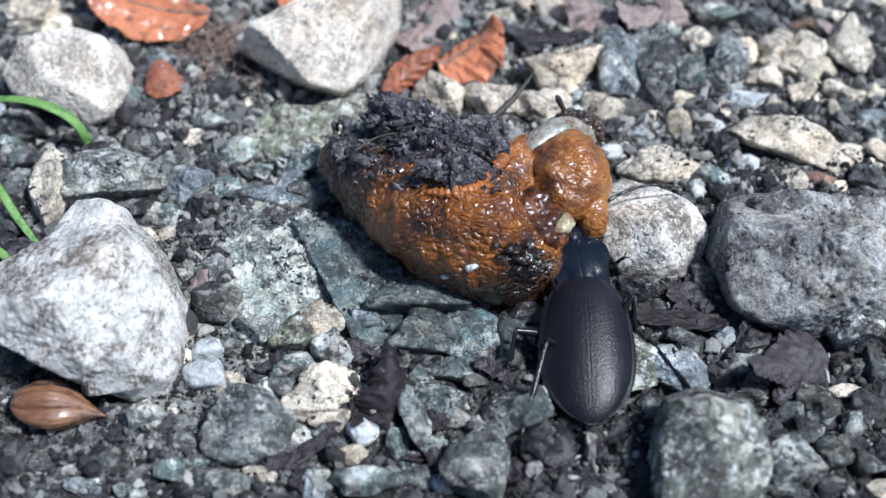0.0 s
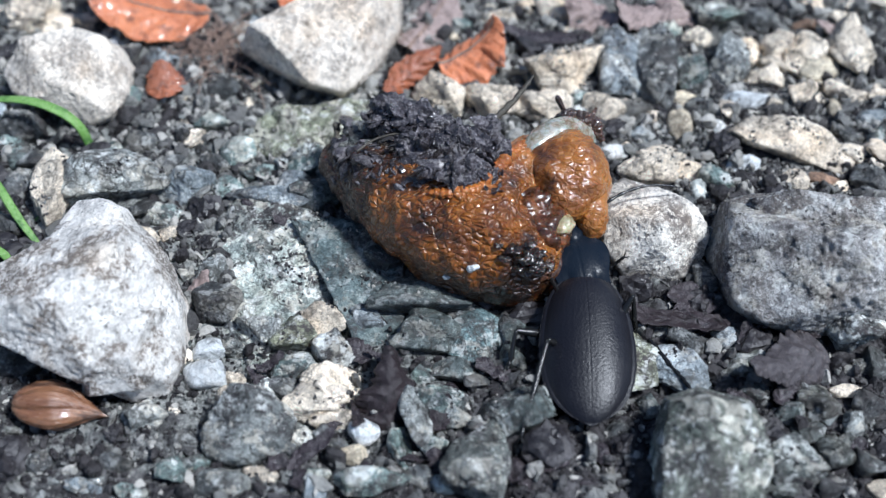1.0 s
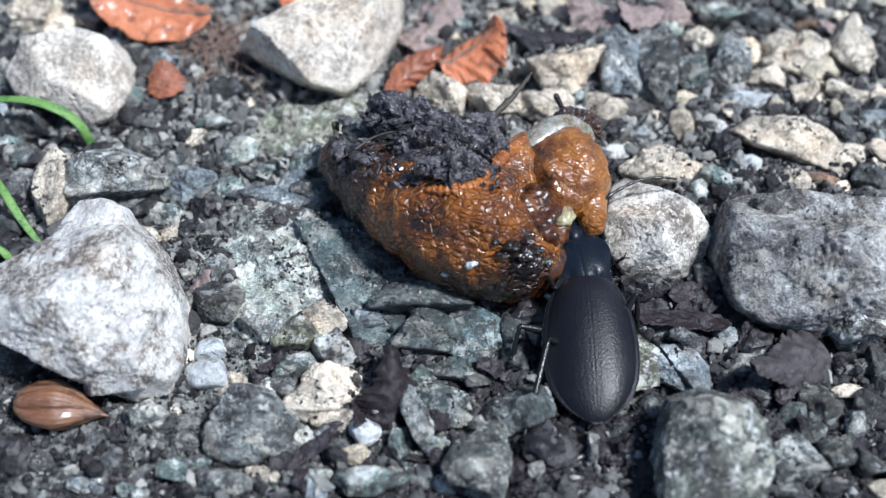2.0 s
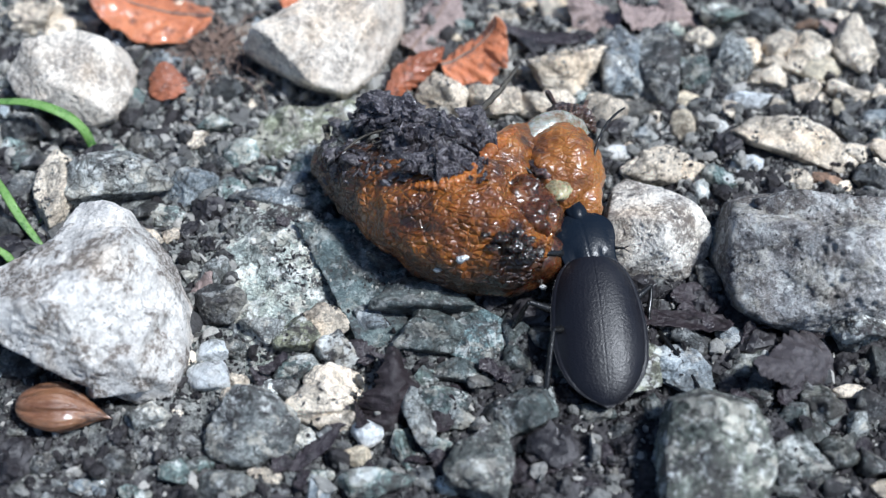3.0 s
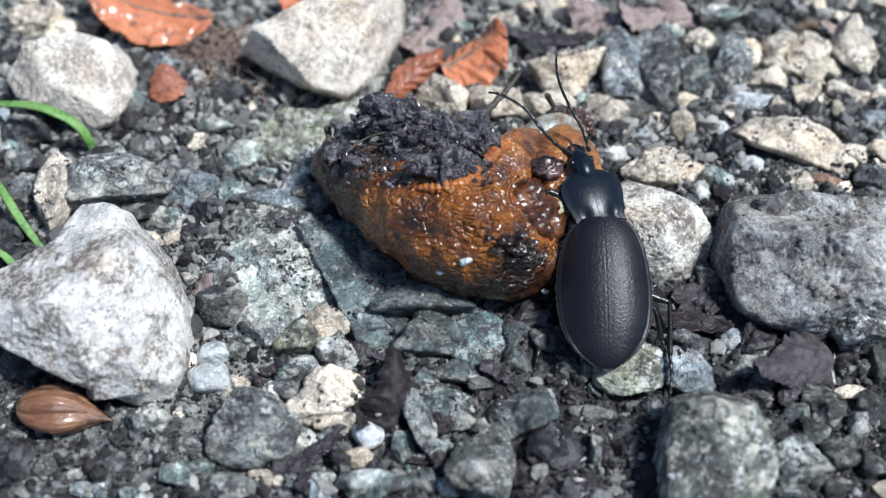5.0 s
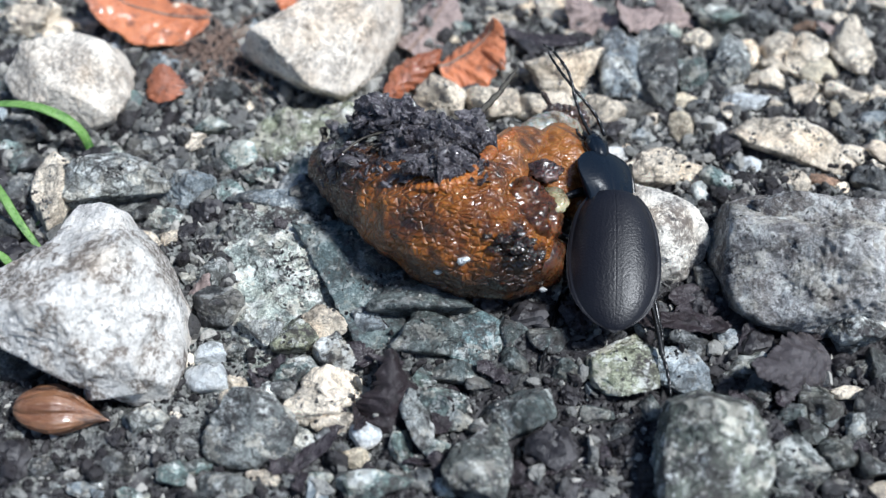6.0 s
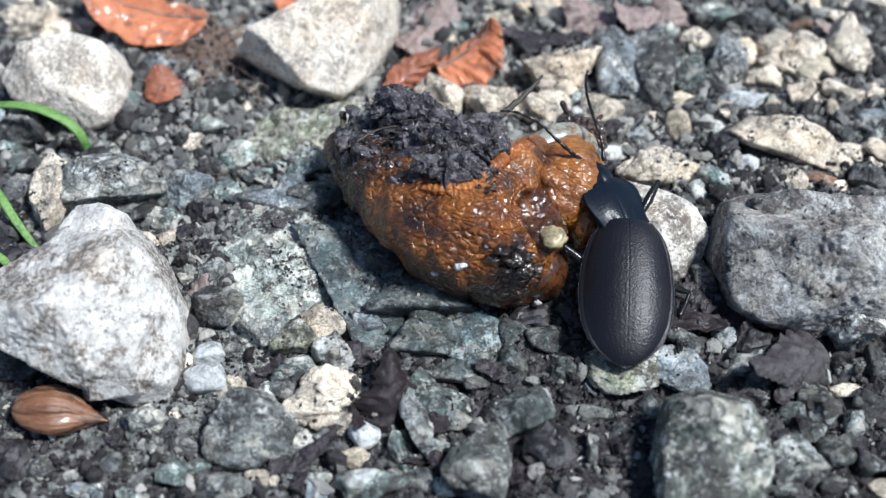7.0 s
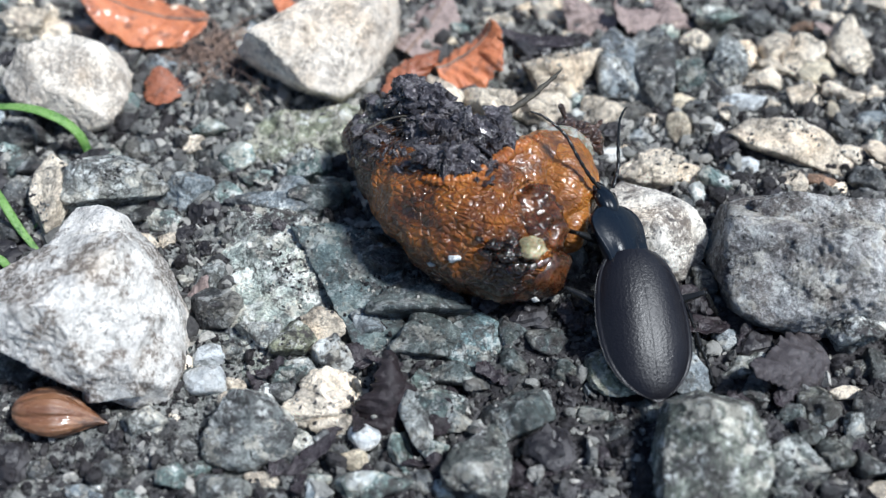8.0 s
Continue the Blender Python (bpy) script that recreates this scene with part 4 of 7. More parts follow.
stone("limestone_chip", "small pale limestone chip on the path", M_CHIP, 84.90, 61.32, 0.91, 4.47, 2.84, 2.59, 120)
stone("limestone_chip", "small pale limestone chip on the path", M_CHIP, 21.61, 59.45, 1.03, 3.83, 3.18, 2.93, 121)
stone("gravel_stone", "grey-green angular gravel stone", M_GREEN, 53.13, 56.39, 1.02, 4.90, 3.16, 2.90, 122)
stone("gravel_stone", "dark damp gravel stone half sunk in soil", M_DARK, 60.85, 56.58, 0.85, 3.67, 2.66, 2.44, 123)
stone("brown_stone", "rusty brown stone chip", M_BROWN, 69.56, 55.04, 0.74, 2.83, 2.29, 2.10, 124)
stone("limestone_chip", "small pale limestone chip on the path", M_CHIP, 57.55, 39.64, 0.70, 3.50, 2.15, 1.99, 125)
stone("limestone_chip", "small pale limestone chip on the path", M_CHIP, 48.16, 51.63, 0.80, 3.02, 2.49, 2.29, 126)
stone("gravel_stone", "grey-green angular gravel stone", M_GREEN, 42.96, 53.28, 0.81, 3.03, 2.50, 2.30, 127)
stone("gravel_stone", "dark damp gravel stone half sunk in soil", M_DARK, 34.26, 31.45, 0.76, 3.42, 2.32, 2.16, 128)
stone("gravel_stone", "dark damp gravel stone half sunk in soil", M_DARK, 46.72, 33.00, 0.68, 2.86, 2.10, 1.96, 129)
stone("limestone_chip", "small pale limestone chip on the path", M_CHIP, 58.16, 33.87, 0.57, 3.44, 1.76, 1.63, 130)
stone("limestone_chip", "small pale limestone chip on the path", M_CHIP, 10.51, 56.63, 0.81, 3.67, 2.52, 2.32, 131)
stone("limestone_chip", "small pale limestone chip on the path", M_CHIP, 16.18, 61.01, 0.74, 3.10, 2.30, 2.12, 132)
stone("limestone_chip", "small pale limestone chip on the path", M_CHIP, 76.30, 56.88, 0.61, 3.06, 1.90, 1.74, 133)
stone("limestone_chip", "small pale limestone chip on the path", M_CHIP, 78.77, 43.60, 0.78, 2.95, 2.44, 2.24, 134)
stone("limestone_chip", "small pale limestone chip on the path", M_CHIP, 79.13, 35.91, 0.77, 2.31, 2.37, 2.19, 135)
stone("gravel_stone", "wet dark teal-grey gravel stone, coloured darker for shade", M_SHADE, 51.06, -32.47, 0.77, 2.78, 2.31, 2.20, 136)
stone("gravel_stone", "dull green-grey damp gravel stone", M_MOSS, 48.14, -22.83, 0.64, 2.88, 1.92, 1.82, 137)
stone("gravel_stone", "dull green-grey damp gravel stone", M_MOSS, 52.96, -35.72, 0.61, 2.75, 1.83, 1.74, 138)
stone("gravel_stone", "light grey weathered gravel stone", M_GREY, 60.73, -33.85, 0.67, 2.77, 2.03, 1.92, 139)
stone("gravel_stone", "dull green-grey damp gravel stone", M_MOSS, 65.86, -23.98, 0.79, 2.39, 3.12, 2.27, 140)
stone("gravel_stone", "dull green-grey damp gravel stone", M_MOSS, 47.23, -44.88, 0.59, 3.54, 1.76, 1.68, 141)
stone("gravel_stone", "dark damp gravel stone half sunk in soil", M_DARK, 55.20, -44.52, 0.74, 3.10, 2.21, 2.10, 142)
stone("limestone_chip", "small pale limestone chip on the path", M_CHIP, 61.50, -44.88, 0.59, 2.21, 1.77, 1.68, 143)
stone("gravel_stone", "dark damp gravel stone half sunk in soil", M_DARK, -58.35, -40.38, 0.60, 2.70, 1.80, 1.71, 144)
stone("gravel_stone", "dark damp gravel stone half sunk in soil", M_DARK, -47.07, -40.38, 0.60, 3.15, 1.79, 1.71, 145)
stone("gravel_stone", "light grey weathered gravel stone", M_GREY, -53.85, -42.99, 0.38, 1.78, 1.15, 1.10, 146)
stone("gravel_stone", "grey-green angular gravel stone", M_GREEN, -43.91, -44.88, 0.59, 2.66, 1.76, 1.68, 147)
stone("gravel_stone", "dark damp gravel stone half sunk in soil", M_DARK, -64.41, -23.97, 0.79, 3.82, 2.40, 2.27, 148)
stone("gravel_stone", "light grey weathered gravel stone", M_GREY, -62.91, -34.68, 0.46, 1.84, 1.38, 1.31, 149)
stone("gravel_stone", "dark damp gravel stone half sunk in soil", M_DARK, -37.09, -36.67, 0.61, 2.28, 1.82, 1.73, 150)
stone("limestone_chip", "small pale limestone chip on the path", M_CHIP, -25.94, -42.20, 0.59, 2.68, 1.78, 1.70, 151)
stone("gravel_stone", "dark damp gravel stone half sunk in soil", M_DARK, -23.04, -38.54, 0.60, 2.27, 1.80, 1.72, 152)
stone("gravel_stone", "dark damp gravel stone half sunk in soil", M_DARK, -24.12, -44.80, 0.44, 2.66, 1.32, 1.26, 153)
stone("gravel_stone", "dark damp gravel stone half sunk in soil", M_DARK, -14.68, -43.10, 0.59, 1.78, 1.77, 1.69, 154)
stone("gravel_stone", "grey-green angular gravel stone", M_GREEN, -1.95, -37.79, 0.91, 2.73, 2.71, 2.59, 155)
stone("gravel_stone", "dark damp gravel stone half sunk in soil", M_DARK, -3.51, -43.18, 0.74, 2.67, 2.21, 2.11, 156)
stone("gravel_stone", "grey-green angular gravel stone", M_GREEN, 0.48, -44.00, 0.59, 2.22, 1.76, 1.69, 157)
stone("limestone_chip", "small pale limestone chip on the path", M_CHIP, -18.57, -19.64, 0.58, 2.42, 1.74, 1.66, 158)
stone("white_pebble", "small white calcite pebble", M_WHITE, -7.06, -28.86, 0.51, 1.68, 1.53, 1.46, 159)
stone("brown_stone", "rusty brown stone chip", M_BROWN, -2.80, -34.71, 0.50, 2.05, 1.50, 1.43, 160)
stone("slate_chip", "smooth blue-grey slate chip", M_BLUE, 43.26, 0.75, 0.69, 2.08, 4.44, 1.97, 161)
stone("gravel_stone", "dark damp gravel stone half sunk in soil", M_DARK, 42.07, -7.66, 0.84, 2.53, 3.32, 2.40, 162)
stone("gravel_stone", "dark damp gravel stone half sunk in soil", M_DARK, 37.38, -19.73, 0.71, 3.39, 2.13, 2.02, 163)
stone("gravel_stone", "dark damp gravel stone half sunk in soil", M_DARK, 32.52, -12.62, 0.66, 2.98, 1.99, 1.88, 164)
stone("gravel_stone", "dull green-grey damp gravel stone", M_MOSS, 44.12, -23.87, 0.63, 2.87, 1.91, 1.81, 165)
stone("gravel_stone", "grey-green angular gravel stone", M_GREEN, -33.52, 16.12, 0.65, 2.72, 1.98, 1.86, 166)
stone("gravel_stone", "grey-green angular gravel stone", M_GREEN, -36.95, 12.09, 0.71, 3.23, 2.18, 2.04, 167)
stone("gravel_stone", "dark damp gravel stone half sunk in soil", M_DARK, -39.67, 18.75, 0.73, 2.74, 2.23, 2.08, 168)
stone("gravel_stone", "grey-green angular gravel stone", M_GREEN, -18.72, 13.23, 0.90, 3.24, 2.73, 2.56, 169)
stone("gravel_stone", "grey-green angular gravel stone", M_GREEN, -46.77, 6.95, 0.70, 3.18, 2.14, 2.01, 170)
stone("gravel_stone", "dark damp gravel stone half sunk in soil", M_DARK, -50.76, 8.22, 0.71, 2.66, 2.15, 2.02, 171)
stone("gravel_stone", "dark damp gravel stone half sunk in soil", M_DARK, -71.69, 4.29, 0.87, 3.15, 2.66, 2.49, 172)
stone("gravel_stone", "dark damp gravel stone half sunk in soil", M_DARK, -66.90, -0.91, 0.51, 2.58, 1.56, 1.47, 173)
stone("gravel_stone", "grey-green angular gravel stone", M_GREEN, -58.88, 21.67, 0.55, 2.77, 1.69, 1.58, 174)
stone("gravel_stone", "dark damp gravel stone half sunk in soil", M_DARK, -53.09, 22.88, 0.74, 3.33, 2.26, 2.11, 175)
stone("gravel_stone", "dark damp gravel stone half sunk in soil", M_DARK, -47.55, 18.82, 0.66, 2.74, 2.01, 1.87, 176)
stone("gravel_stone", "grey-green angular gravel stone", M_GREEN, -75.96, 22.88, 0.74, 2.78, 2.27, 2.11, 177)
stone("gravel_stone", "dark damp gravel stone half sunk in soil", M_DARK, -59.02, 46.77, 0.79, 2.38, 2.45, 2.26, 178)
stone("slate_chip", "smooth blue-grey slate chip", M_BLUE, -56.76, 39.16, 0.58, 1.75, 1.79, 1.66, 179)
stone("gravel_stone", "dark damp gravel stone half sunk in soil", M_DARK, -2.66, 60.30, 0.62, 3.71, 1.91, 1.76, 180)
stone("gravel_stone", "dark damp gravel stone half sunk in soil", M_DARK, -14.62, 29.99, 0.75, 2.84, 2.31, 2.15, 181)
stone("gravel_stone", "wet dark teal-grey gravel stone, coloured darker for shade", M_SHADE, -8.57, -4.31, 1.02, 4.60, 3.08, 2.91, 182)
stone("gravel_stone", "wet dark teal-grey gravel stone, coloured darker for shade", M_SHADE, 3.18, -14.28, 0.66, 2.96, 1.98, 1.87, 183)
stone("gravel_stone", "wet dark teal-grey gravel stone, coloured darker for shade", M_SHADE, 10.12, -17.78, 0.97, 2.93, 2.93, 2.78, 184)
stone("gravel_stone", "wet dark teal-grey gravel stone, coloured darker for shade", M_SHADE, 10.37, -22.94, 0.80, 2.40, 2.39, 2.27, 185)
stone("gravel_stone", "wet dark teal-grey gravel stone, coloured darker for shade", M_SHADE, 15.74, -18.73, 0.81, 3.41, 2.43, 2.31, 186)
stone("gravel_stone", "wet dark teal-grey gravel stone, coloured darker for shade", M_SHADE, 18.39, -25.00, 0.79, 2.86, 2.37, 2.26, 187)
stone("gravel_stone", "wet dark teal-grey gravel stone, coloured darker for shade", M_SHADE, 22.11, -31.88, 0.62, 2.79, 1.85, 1.76, 188)
stone("gravel_stone", "dark damp gravel stone half sunk in soil", M_DARK, 25.17, -34.77, 0.61, 2.30, 1.83, 1.74, 189)
stone("gravel_stone", "wet dark teal-grey gravel stone, coloured darker for shade", M_SHADE, 29.67, -31.00, 0.77, 2.33, 2.32, 2.21, 190)
stone("gravel_stone", "dark damp gravel stone half sunk in soil", M_DARK, 14.89, -26.93, 0.63, 2.84, 1.88, 1.79, 191)
stone("gravel_stone", "dark damp gravel stone half sunk in soil", M_DARK, 34.62, -17.50, 0.58, 2.44, 1.76, 1.67, 192)
stone("gravel_stone", "wet dark teal-grey gravel stone, coloured darker for shade", M_SHADE, 28.81, -14.28, 0.66, 2.47, 1.98, 1.87, 193)
stone("gravel_stone", "wet dark teal-grey gravel stone, coloured darker for shade", M_SHADE, -11.49, 0.46, 1.03, 3.63, 3.13, 2.95, 194)
stone("gravel_stone", "wet dark teal-grey gravel stone, coloured darker for shade", M_SHADE, 45.87, -28.93, 0.62, 2.82, 1.87, 1.78, 195)
stone("gravel_stone", "wet dark teal-grey gravel stone, coloured darker for shade", M_SHADE, 56.00, -32.85, 0.61, 2.31, 1.85, 1.76, 196)
stone("gravel_stone", "dark damp gravel stone half sunk in soil", M_DARK, 53.64, -27.89, 0.56, 2.35, 1.70, 1.61, 197)
stone("gravel_stone", "wet dark teal-grey gravel stone, coloured darker for shade", M_SHADE, 58.30, -37.61, 0.60, 2.27, 1.82, 1.73, 198)
stone("gravel_stone", "dark damp gravel stone half sunk in soil", M_DARK, 46.56, -34.77, 0.61, 1.84, 1.83, 1.74, 199)


def pale_share(x, y):
    """How far pale broken stone outweighs dark soil at a place on the path."""
    return min(1.0, max(0.10, 0.42 + 0.5 * math.exp(-((x + 0.021) / 0.021) ** 2 - ((y + 0.018) / 0.022) ** 2) + 13.0 * (y - 0.012) - (5.0 * max(0.0, x + 0.01) if y < 0.005 else 0.0)))


def free(x, y, gap):
    return all((x - a) ** 2 + (y - b) ** 2 > (r + gap) ** 2 for a, b, r in TAKEN)


def scattered_stones(count):
    """Loose gravel between the large stones: a few broken shapes, copied at many sizes."""
    rng = random.Random(11)
    kinds = []
    for k in range(18):
        p, q = faceted(3000 + k, 11, 4, 0.008, 0.12, 1.9, 0.36, 0.92, crag=0.04)
        me = bpy.data.meshes.new("gravel_chip")
        p = p * np.array((1.0, rng.uniform(0.65, 0.95), rng.uniform(0.5, 0.75))) * MM
        me.from_pydata([tuple(map(float, v)) for v in p], [], [tuple(map(int, f)) for f in q])
        me.polygons.foreach_set("use_smooth", [True] * len(me.polygons))
        me.materials.append(None)
        kinds.append(me)
    made = 0
    while made < count:
        x, y = rng.uniform(-0.088, 0.088), rng.uniform(-0.052, 0.078)
        size = min(4.2, max(1.1, rng.lognormvariate(0.62, 0.38)))
        if rng.random() > 0.35 + pale_share(x, y) or not free(x, y, size * MM * 0.22):
            continue
        pale = min(0.85, max(0.12, 0.22 + (y - 0.005) * 10 * (1.2 if x > 0 else 0.7)))
        mat, name, label = rng.choice([(M_CHIP, "limestone_chip", "pale limestone chip in the gravel"), (M_CREAM, "cream_pebble", "small cream pebble among the gravel"), (M_CHIP, "limestone_chip", "pale limestone chip in the gravel"), (M_GREY, "gravel_chip", "light grey chip in the gravel")]) \
            if rng.random() < pale else rng.choice([(M_GREEN, "gravel_chip", "grey-green chip in the gravel"), (M_DARK, "gravel_chip", "dark damp chip in the gravel"), (M_DARK, "gravel_chip", "dark damp chip in the gravel"), (M_BLUE, "slate_chip", "blue-grey slate chip in the gravel"), (M_GREY, "gravel_chip", "light grey chip in the gravel")])
        ob = new(name, rng.choice(kinds))
        ob.material_slots[0].link = "OBJECT"
        ob.material_slots[0].material = mat
        ob.matrix_basis = pose(x, y, height(x, y) + size * MM * 0.05, rng.uniform(-25, 25), rng.uniform(-25, 25), rng.uniform(0, 360)) @ Matrix.Diagonal((size, size, size, 1))
        TAKEN.append((x, y, size * MM * 0.6))
        tagged(ob, label, "stone", "loose gravel chips")
        made += 1


scattered_stones(340)


def soil_clods(count):
    """Loose clods of dark soil, thickest where the path is earthy."""
    rng = random.Random(23)
    kinds = []
    for k in range(10):
        p, q = faceted(4000 + k, 9, 3, 0.05, 0.30, 2.0, 0.5, 0.95)
        me = bpy.data.meshes.new("soil_clod")
        me.from_pydata([tuple(map(float, v)) for v in p * np.array((1.0, 0.85, 0.6)) * MM], [], [tuple(map(int, f)) for f in q])
        me.polygons.foreach_set("use_smooth", [False] * len(me.polygons))
        me.materials.append(M_CLOD)
        kinds.append(me)
    made = 0
    while made < count:
        x, y = rng.uniform(-0.085, 0.085), rng.uniform(-0.052, 0.07)
        size = rng.uniform(1.0, 4.4)
        if rng.random() < pale_share(x, y) or not free(x, y, size * MM * 0.3):
            continue
        ob = new("soil_clod", rng.choice(kinds))
        ob.matrix_basis = pose(x, y, height(x, y) + size * MM * 0.15, rng.uniform(-20, 20), rng.uniform(-20, 20), rng.uniform(0, 360)) @ Matrix.Diagonal((size, size, size, 1))
        TAKEN.append((x, y, size * MM * 0.5))
        tagged(ob, "crumbly clod of dark damp soil", "soil clod", "soil clods")
        made += 1


soil_clods(120)


def solid_tree():
    vs, fs, off = [], [], 0
    for v, q in SOLID:
        vs += [tuple(map(float, p)) for p in v]
        fs += [tuple(map(int, t)) for t in q + off]
        off += len(v)
    return BVHTree.FromPolygons(vs, fs)


STONE_TREE = solid_tree()


def rest_height(x, y):
    """The ground, or the top of the stone that lies there, and how level it is."""
    z = height(x, y)
    spot, normal, _, _ = STONE_TREE.ray_cast(Vector((x, y, 0.1)), Vector((0, 0, -1)))
    if spot is not None and spot.z > z:
        return spot.z, abs(normal.z)
    return z, 1.0


def crumbs(name, label, count, lo, hi, area, sub, seed, material, pale):
    """Fine grit and soil crumbs as one mass."""
    rng = np.random.default_rng(seed)
    d, q = ICO[sub]
    vs, fs = [], []
    x0, x1, y0, y1 = area
    k = 0
    while k < count:
        x, y = rng.uniform(x0, x1), rng.uniform(y0, y1)
        share = pale_share(x, y)
        if rng.random() > (share if pale else 1.15 - share):
            continue
        s = min(hi, lo * math.exp(abs(rng.normal()) * 0.55)) * MM
        lift, level = rest_height(x, y)
        if lift > height(x, y) + 0.0006 and (s > 0.0005 or level < 0.6 or noise.fractal(Vector((x * 190, y * 190, 5.5)), 0.8, 2.0, 3) < (0.16 if pale else 0.42)):
            continue
        m = np.array(Euler(rng.uniform(0, 6.28, 3)).to_matrix())
        cut = rng.normal(size=(7, 3))
        den = d @ (cut / np.linalg.norm(cut, axis=1)[:, None]).T
        r = np.minimum(1.1, np.where(den > 0.05, rng.uniform(0.35, 0.9, 7) / np.maximum(den, 0.05), 9.0).min(1))
        p = (d * (r * rng.uniform(0.93, 1.07, len(d)))[:, None] * np.array((1.15, rng.uniform(0.6, 1.0), rng.uniform(0.4, 0.8)))) @ m.T * s
        vs.append(p + (x, y, lift + s * 0.2))
        fs.append(q + k * len(d))
        k += 1
    ob = mesh_object(name, np.concatenate(vs), np.concatenate(fs), material, False)
    return tagged(ob, label, "grit", kind="stuff")


AREA = (-0.10, 0.10, -0.058, 0.085)
crumbs("soil_crumbs", "dark soil crumbs lying between the stones", 17000, 0.30, 1.1, AREA, 1, 5, M_CRUMB, False)
crumbs("dark_grit", "dark angular grit lying over the soil", 1900, 0.7, 2.0, AREA, 2, 6, M_CRUMB, False)
crumbs("fine_gravel", "pale angular grit lying over the soil", 8200, 0.65, 2.4, AREA, 2, 7, M_GRIT, True)
crumbs("pale_crumbs", "pale stone dust and splinters on the soil", 26000, 0.26, 0.9, AREA, 1, 8, M_GRIT, True)


# ---------------------------------------------------------------- swept bodies
def spline(rows, n):
    """A smooth run through rows of numbers."""
    rows = np.array(rows, float)
    pts = np.vstack([2 * rows[0] - rows[1], rows, 2 * rows[-1] - rows[-2]])
    out = []
    for k in range(n):
        u = k / (n - 1) * (len(rows) - 1)
        i = min(int(u), len(rows) - 2)
        f = u - i
        a, b, c, d = pts[i:i + 4]
        out.append(0.5 * (2 * b + (c - a) * f + (2 * a - 5 * b + 4 * c - d) * f * f + (3 * b - a - 3 * c + d) * f ** 3))
    return np.array(out)


def sweep(rows, along, around, rough=0.0, scale=300.0, ribs=0.0, seed=0, flat=1.0):
    """A closed tube in metres along rows of (x, y, z, radius) in millimetres, with uneven skin."""
    s = spline(rows, along) * MM
    r = np.maximum(s[:, 3], 0.00005)
    c = s[:, :3]
    tan = np.gradient(c, axis=0)
    tan /= np.linalg.norm(tan, axis=1)[:, None]
    side = np.cross(tan, (0, 0, 1.0))
    side /= np.linalg.norm(side, axis=1)[:, None] + 1e-9
    over = np.cross(side, tan)
    ang = np.linspace(0, 2 * math.pi, around, endpoint=False)
    d = side[:, None] * np.cos(ang)[None, :, None] + over[:, None] * np.sin(ang)[None, :, None] * flat
    p = c[:, None] + d * r[:, None, None]
    if rough:
        o = Vector((seed * 3.7, 1.3, 8.1))
        amp = np.array([[noise.fractal(Vector(v) * scale + o, 0.8, 2.0, 4) for v in ring] for ring in p])
        p = p + d * (amp * rough * MM * np.minimum(1.0, r / (r.max() * 0.5))[:, None])[:, :, None]
    if ribs:
        wave = np.sin(np.linspace(0, along * 1.3, along)) * ribs * MM
        p = p + d * (wave * np.minimum(1.0, r / (r.max() * 0.5)))[:, None, None]
    v = np.concatenate([p.reshape(-1, 3), c[:1], c[-1:]])
    f = []
    for i in range(along - 1):
        for j in range(around):
            k = (j + 1) % around
            f.append((i * around + j, i * around + k, (i + 1) * around + k, (i + 1) * around + j))
    m = along * around
    for j in range(around):
        k = (j + 1) % around
        f.append((m, k, j))
        f.append((m + 1, (along - 1) * around + j, (along - 1) * around + k))
    return v, f


def tube_child(name, rows, along, around, material, parent, label="", **more):
    v, f = sweep(rows, along, around, **more)
    return child(name, v, f, material, parent, label)


# ---------------------------------------------------------------- slug
MUD = []
SLUG_BACK = [(-19.1, 16.6, 8.0, 0.4), (-17.9, 16.1, 8.0, 3.2), (-14.8, 14.3, 8.5, 4.7), (-10.2, 10.5, 9.0, 6.6), (-3.6, 4.9, 9.5, 8.8), (3.1, 0.3, 9.5, 10.3), (8.8, -1.5, 9.0, 10.6), (12.7, -3.2, 9.0, 9.0), (15.3, -3.4, 9.5, 7.0), (17.3, -2.9, 10.0, 4.4), (18.9, -2.0, 10.0, 0.7)]
SLUG_LOBE = [(19.9, 17.9, 12.0, 0.6), (20.2, 15.3, 12.0, 4.1), (20.7, 10.9, 12.0, 6.5), (20.8, 6.6, 12.0, 7.1), (20.6, 3.4, 11.8, 5.9), (20.4, 0.8, 11.6, 3.7), (20.2, -1.0, 11.0, 0.5)]
SLUG_MANTLE = [(5.7, 0.9, 12.0, 0.9), (8.1, 3.7, 12.5, 5.1), (11.6, 7.7, 12.5, 5.4), (15.3, 12.2, 12.0, 3.9), (18.6, 14.6, 11.0, 2.6), (21.0, 15.4, 10.0, 0.7)]
SLUG_SOLE = [(14.2, 6.0, 14.4, 0.4), (14.8, 8.6, 14.6, 1.7), (16.2, 11.2, 15.2, 2.5), (18.8, 13.6, 15.6, 2.6), (21.8, 15.2, 15.0, 2.4), (24.6, 15.6, 13.8, 1.4), (26.0, 15.0, 12.8, 0.3)]
SLUG_FOOT = [(3.6, -5.4, 3.6, 2.6), (9.6, -6.6, 4.6, 4.2), (14.8, -6.3, 5.4, 4.6), (18.8, -4.8, 5.8, 3.9), (21.6, -3.2, 6.0, 0.6)]
SLUG_BED = [(11.6, 3.8, 11.0, 2.4), (14.3, 1.4, 11.4, 4.3), (15.6, -1.8, 11.0, 4.7), (15.9, -4.6, 10.2, 4.1), (15.6, -7.2, 9.0, 1.0)]
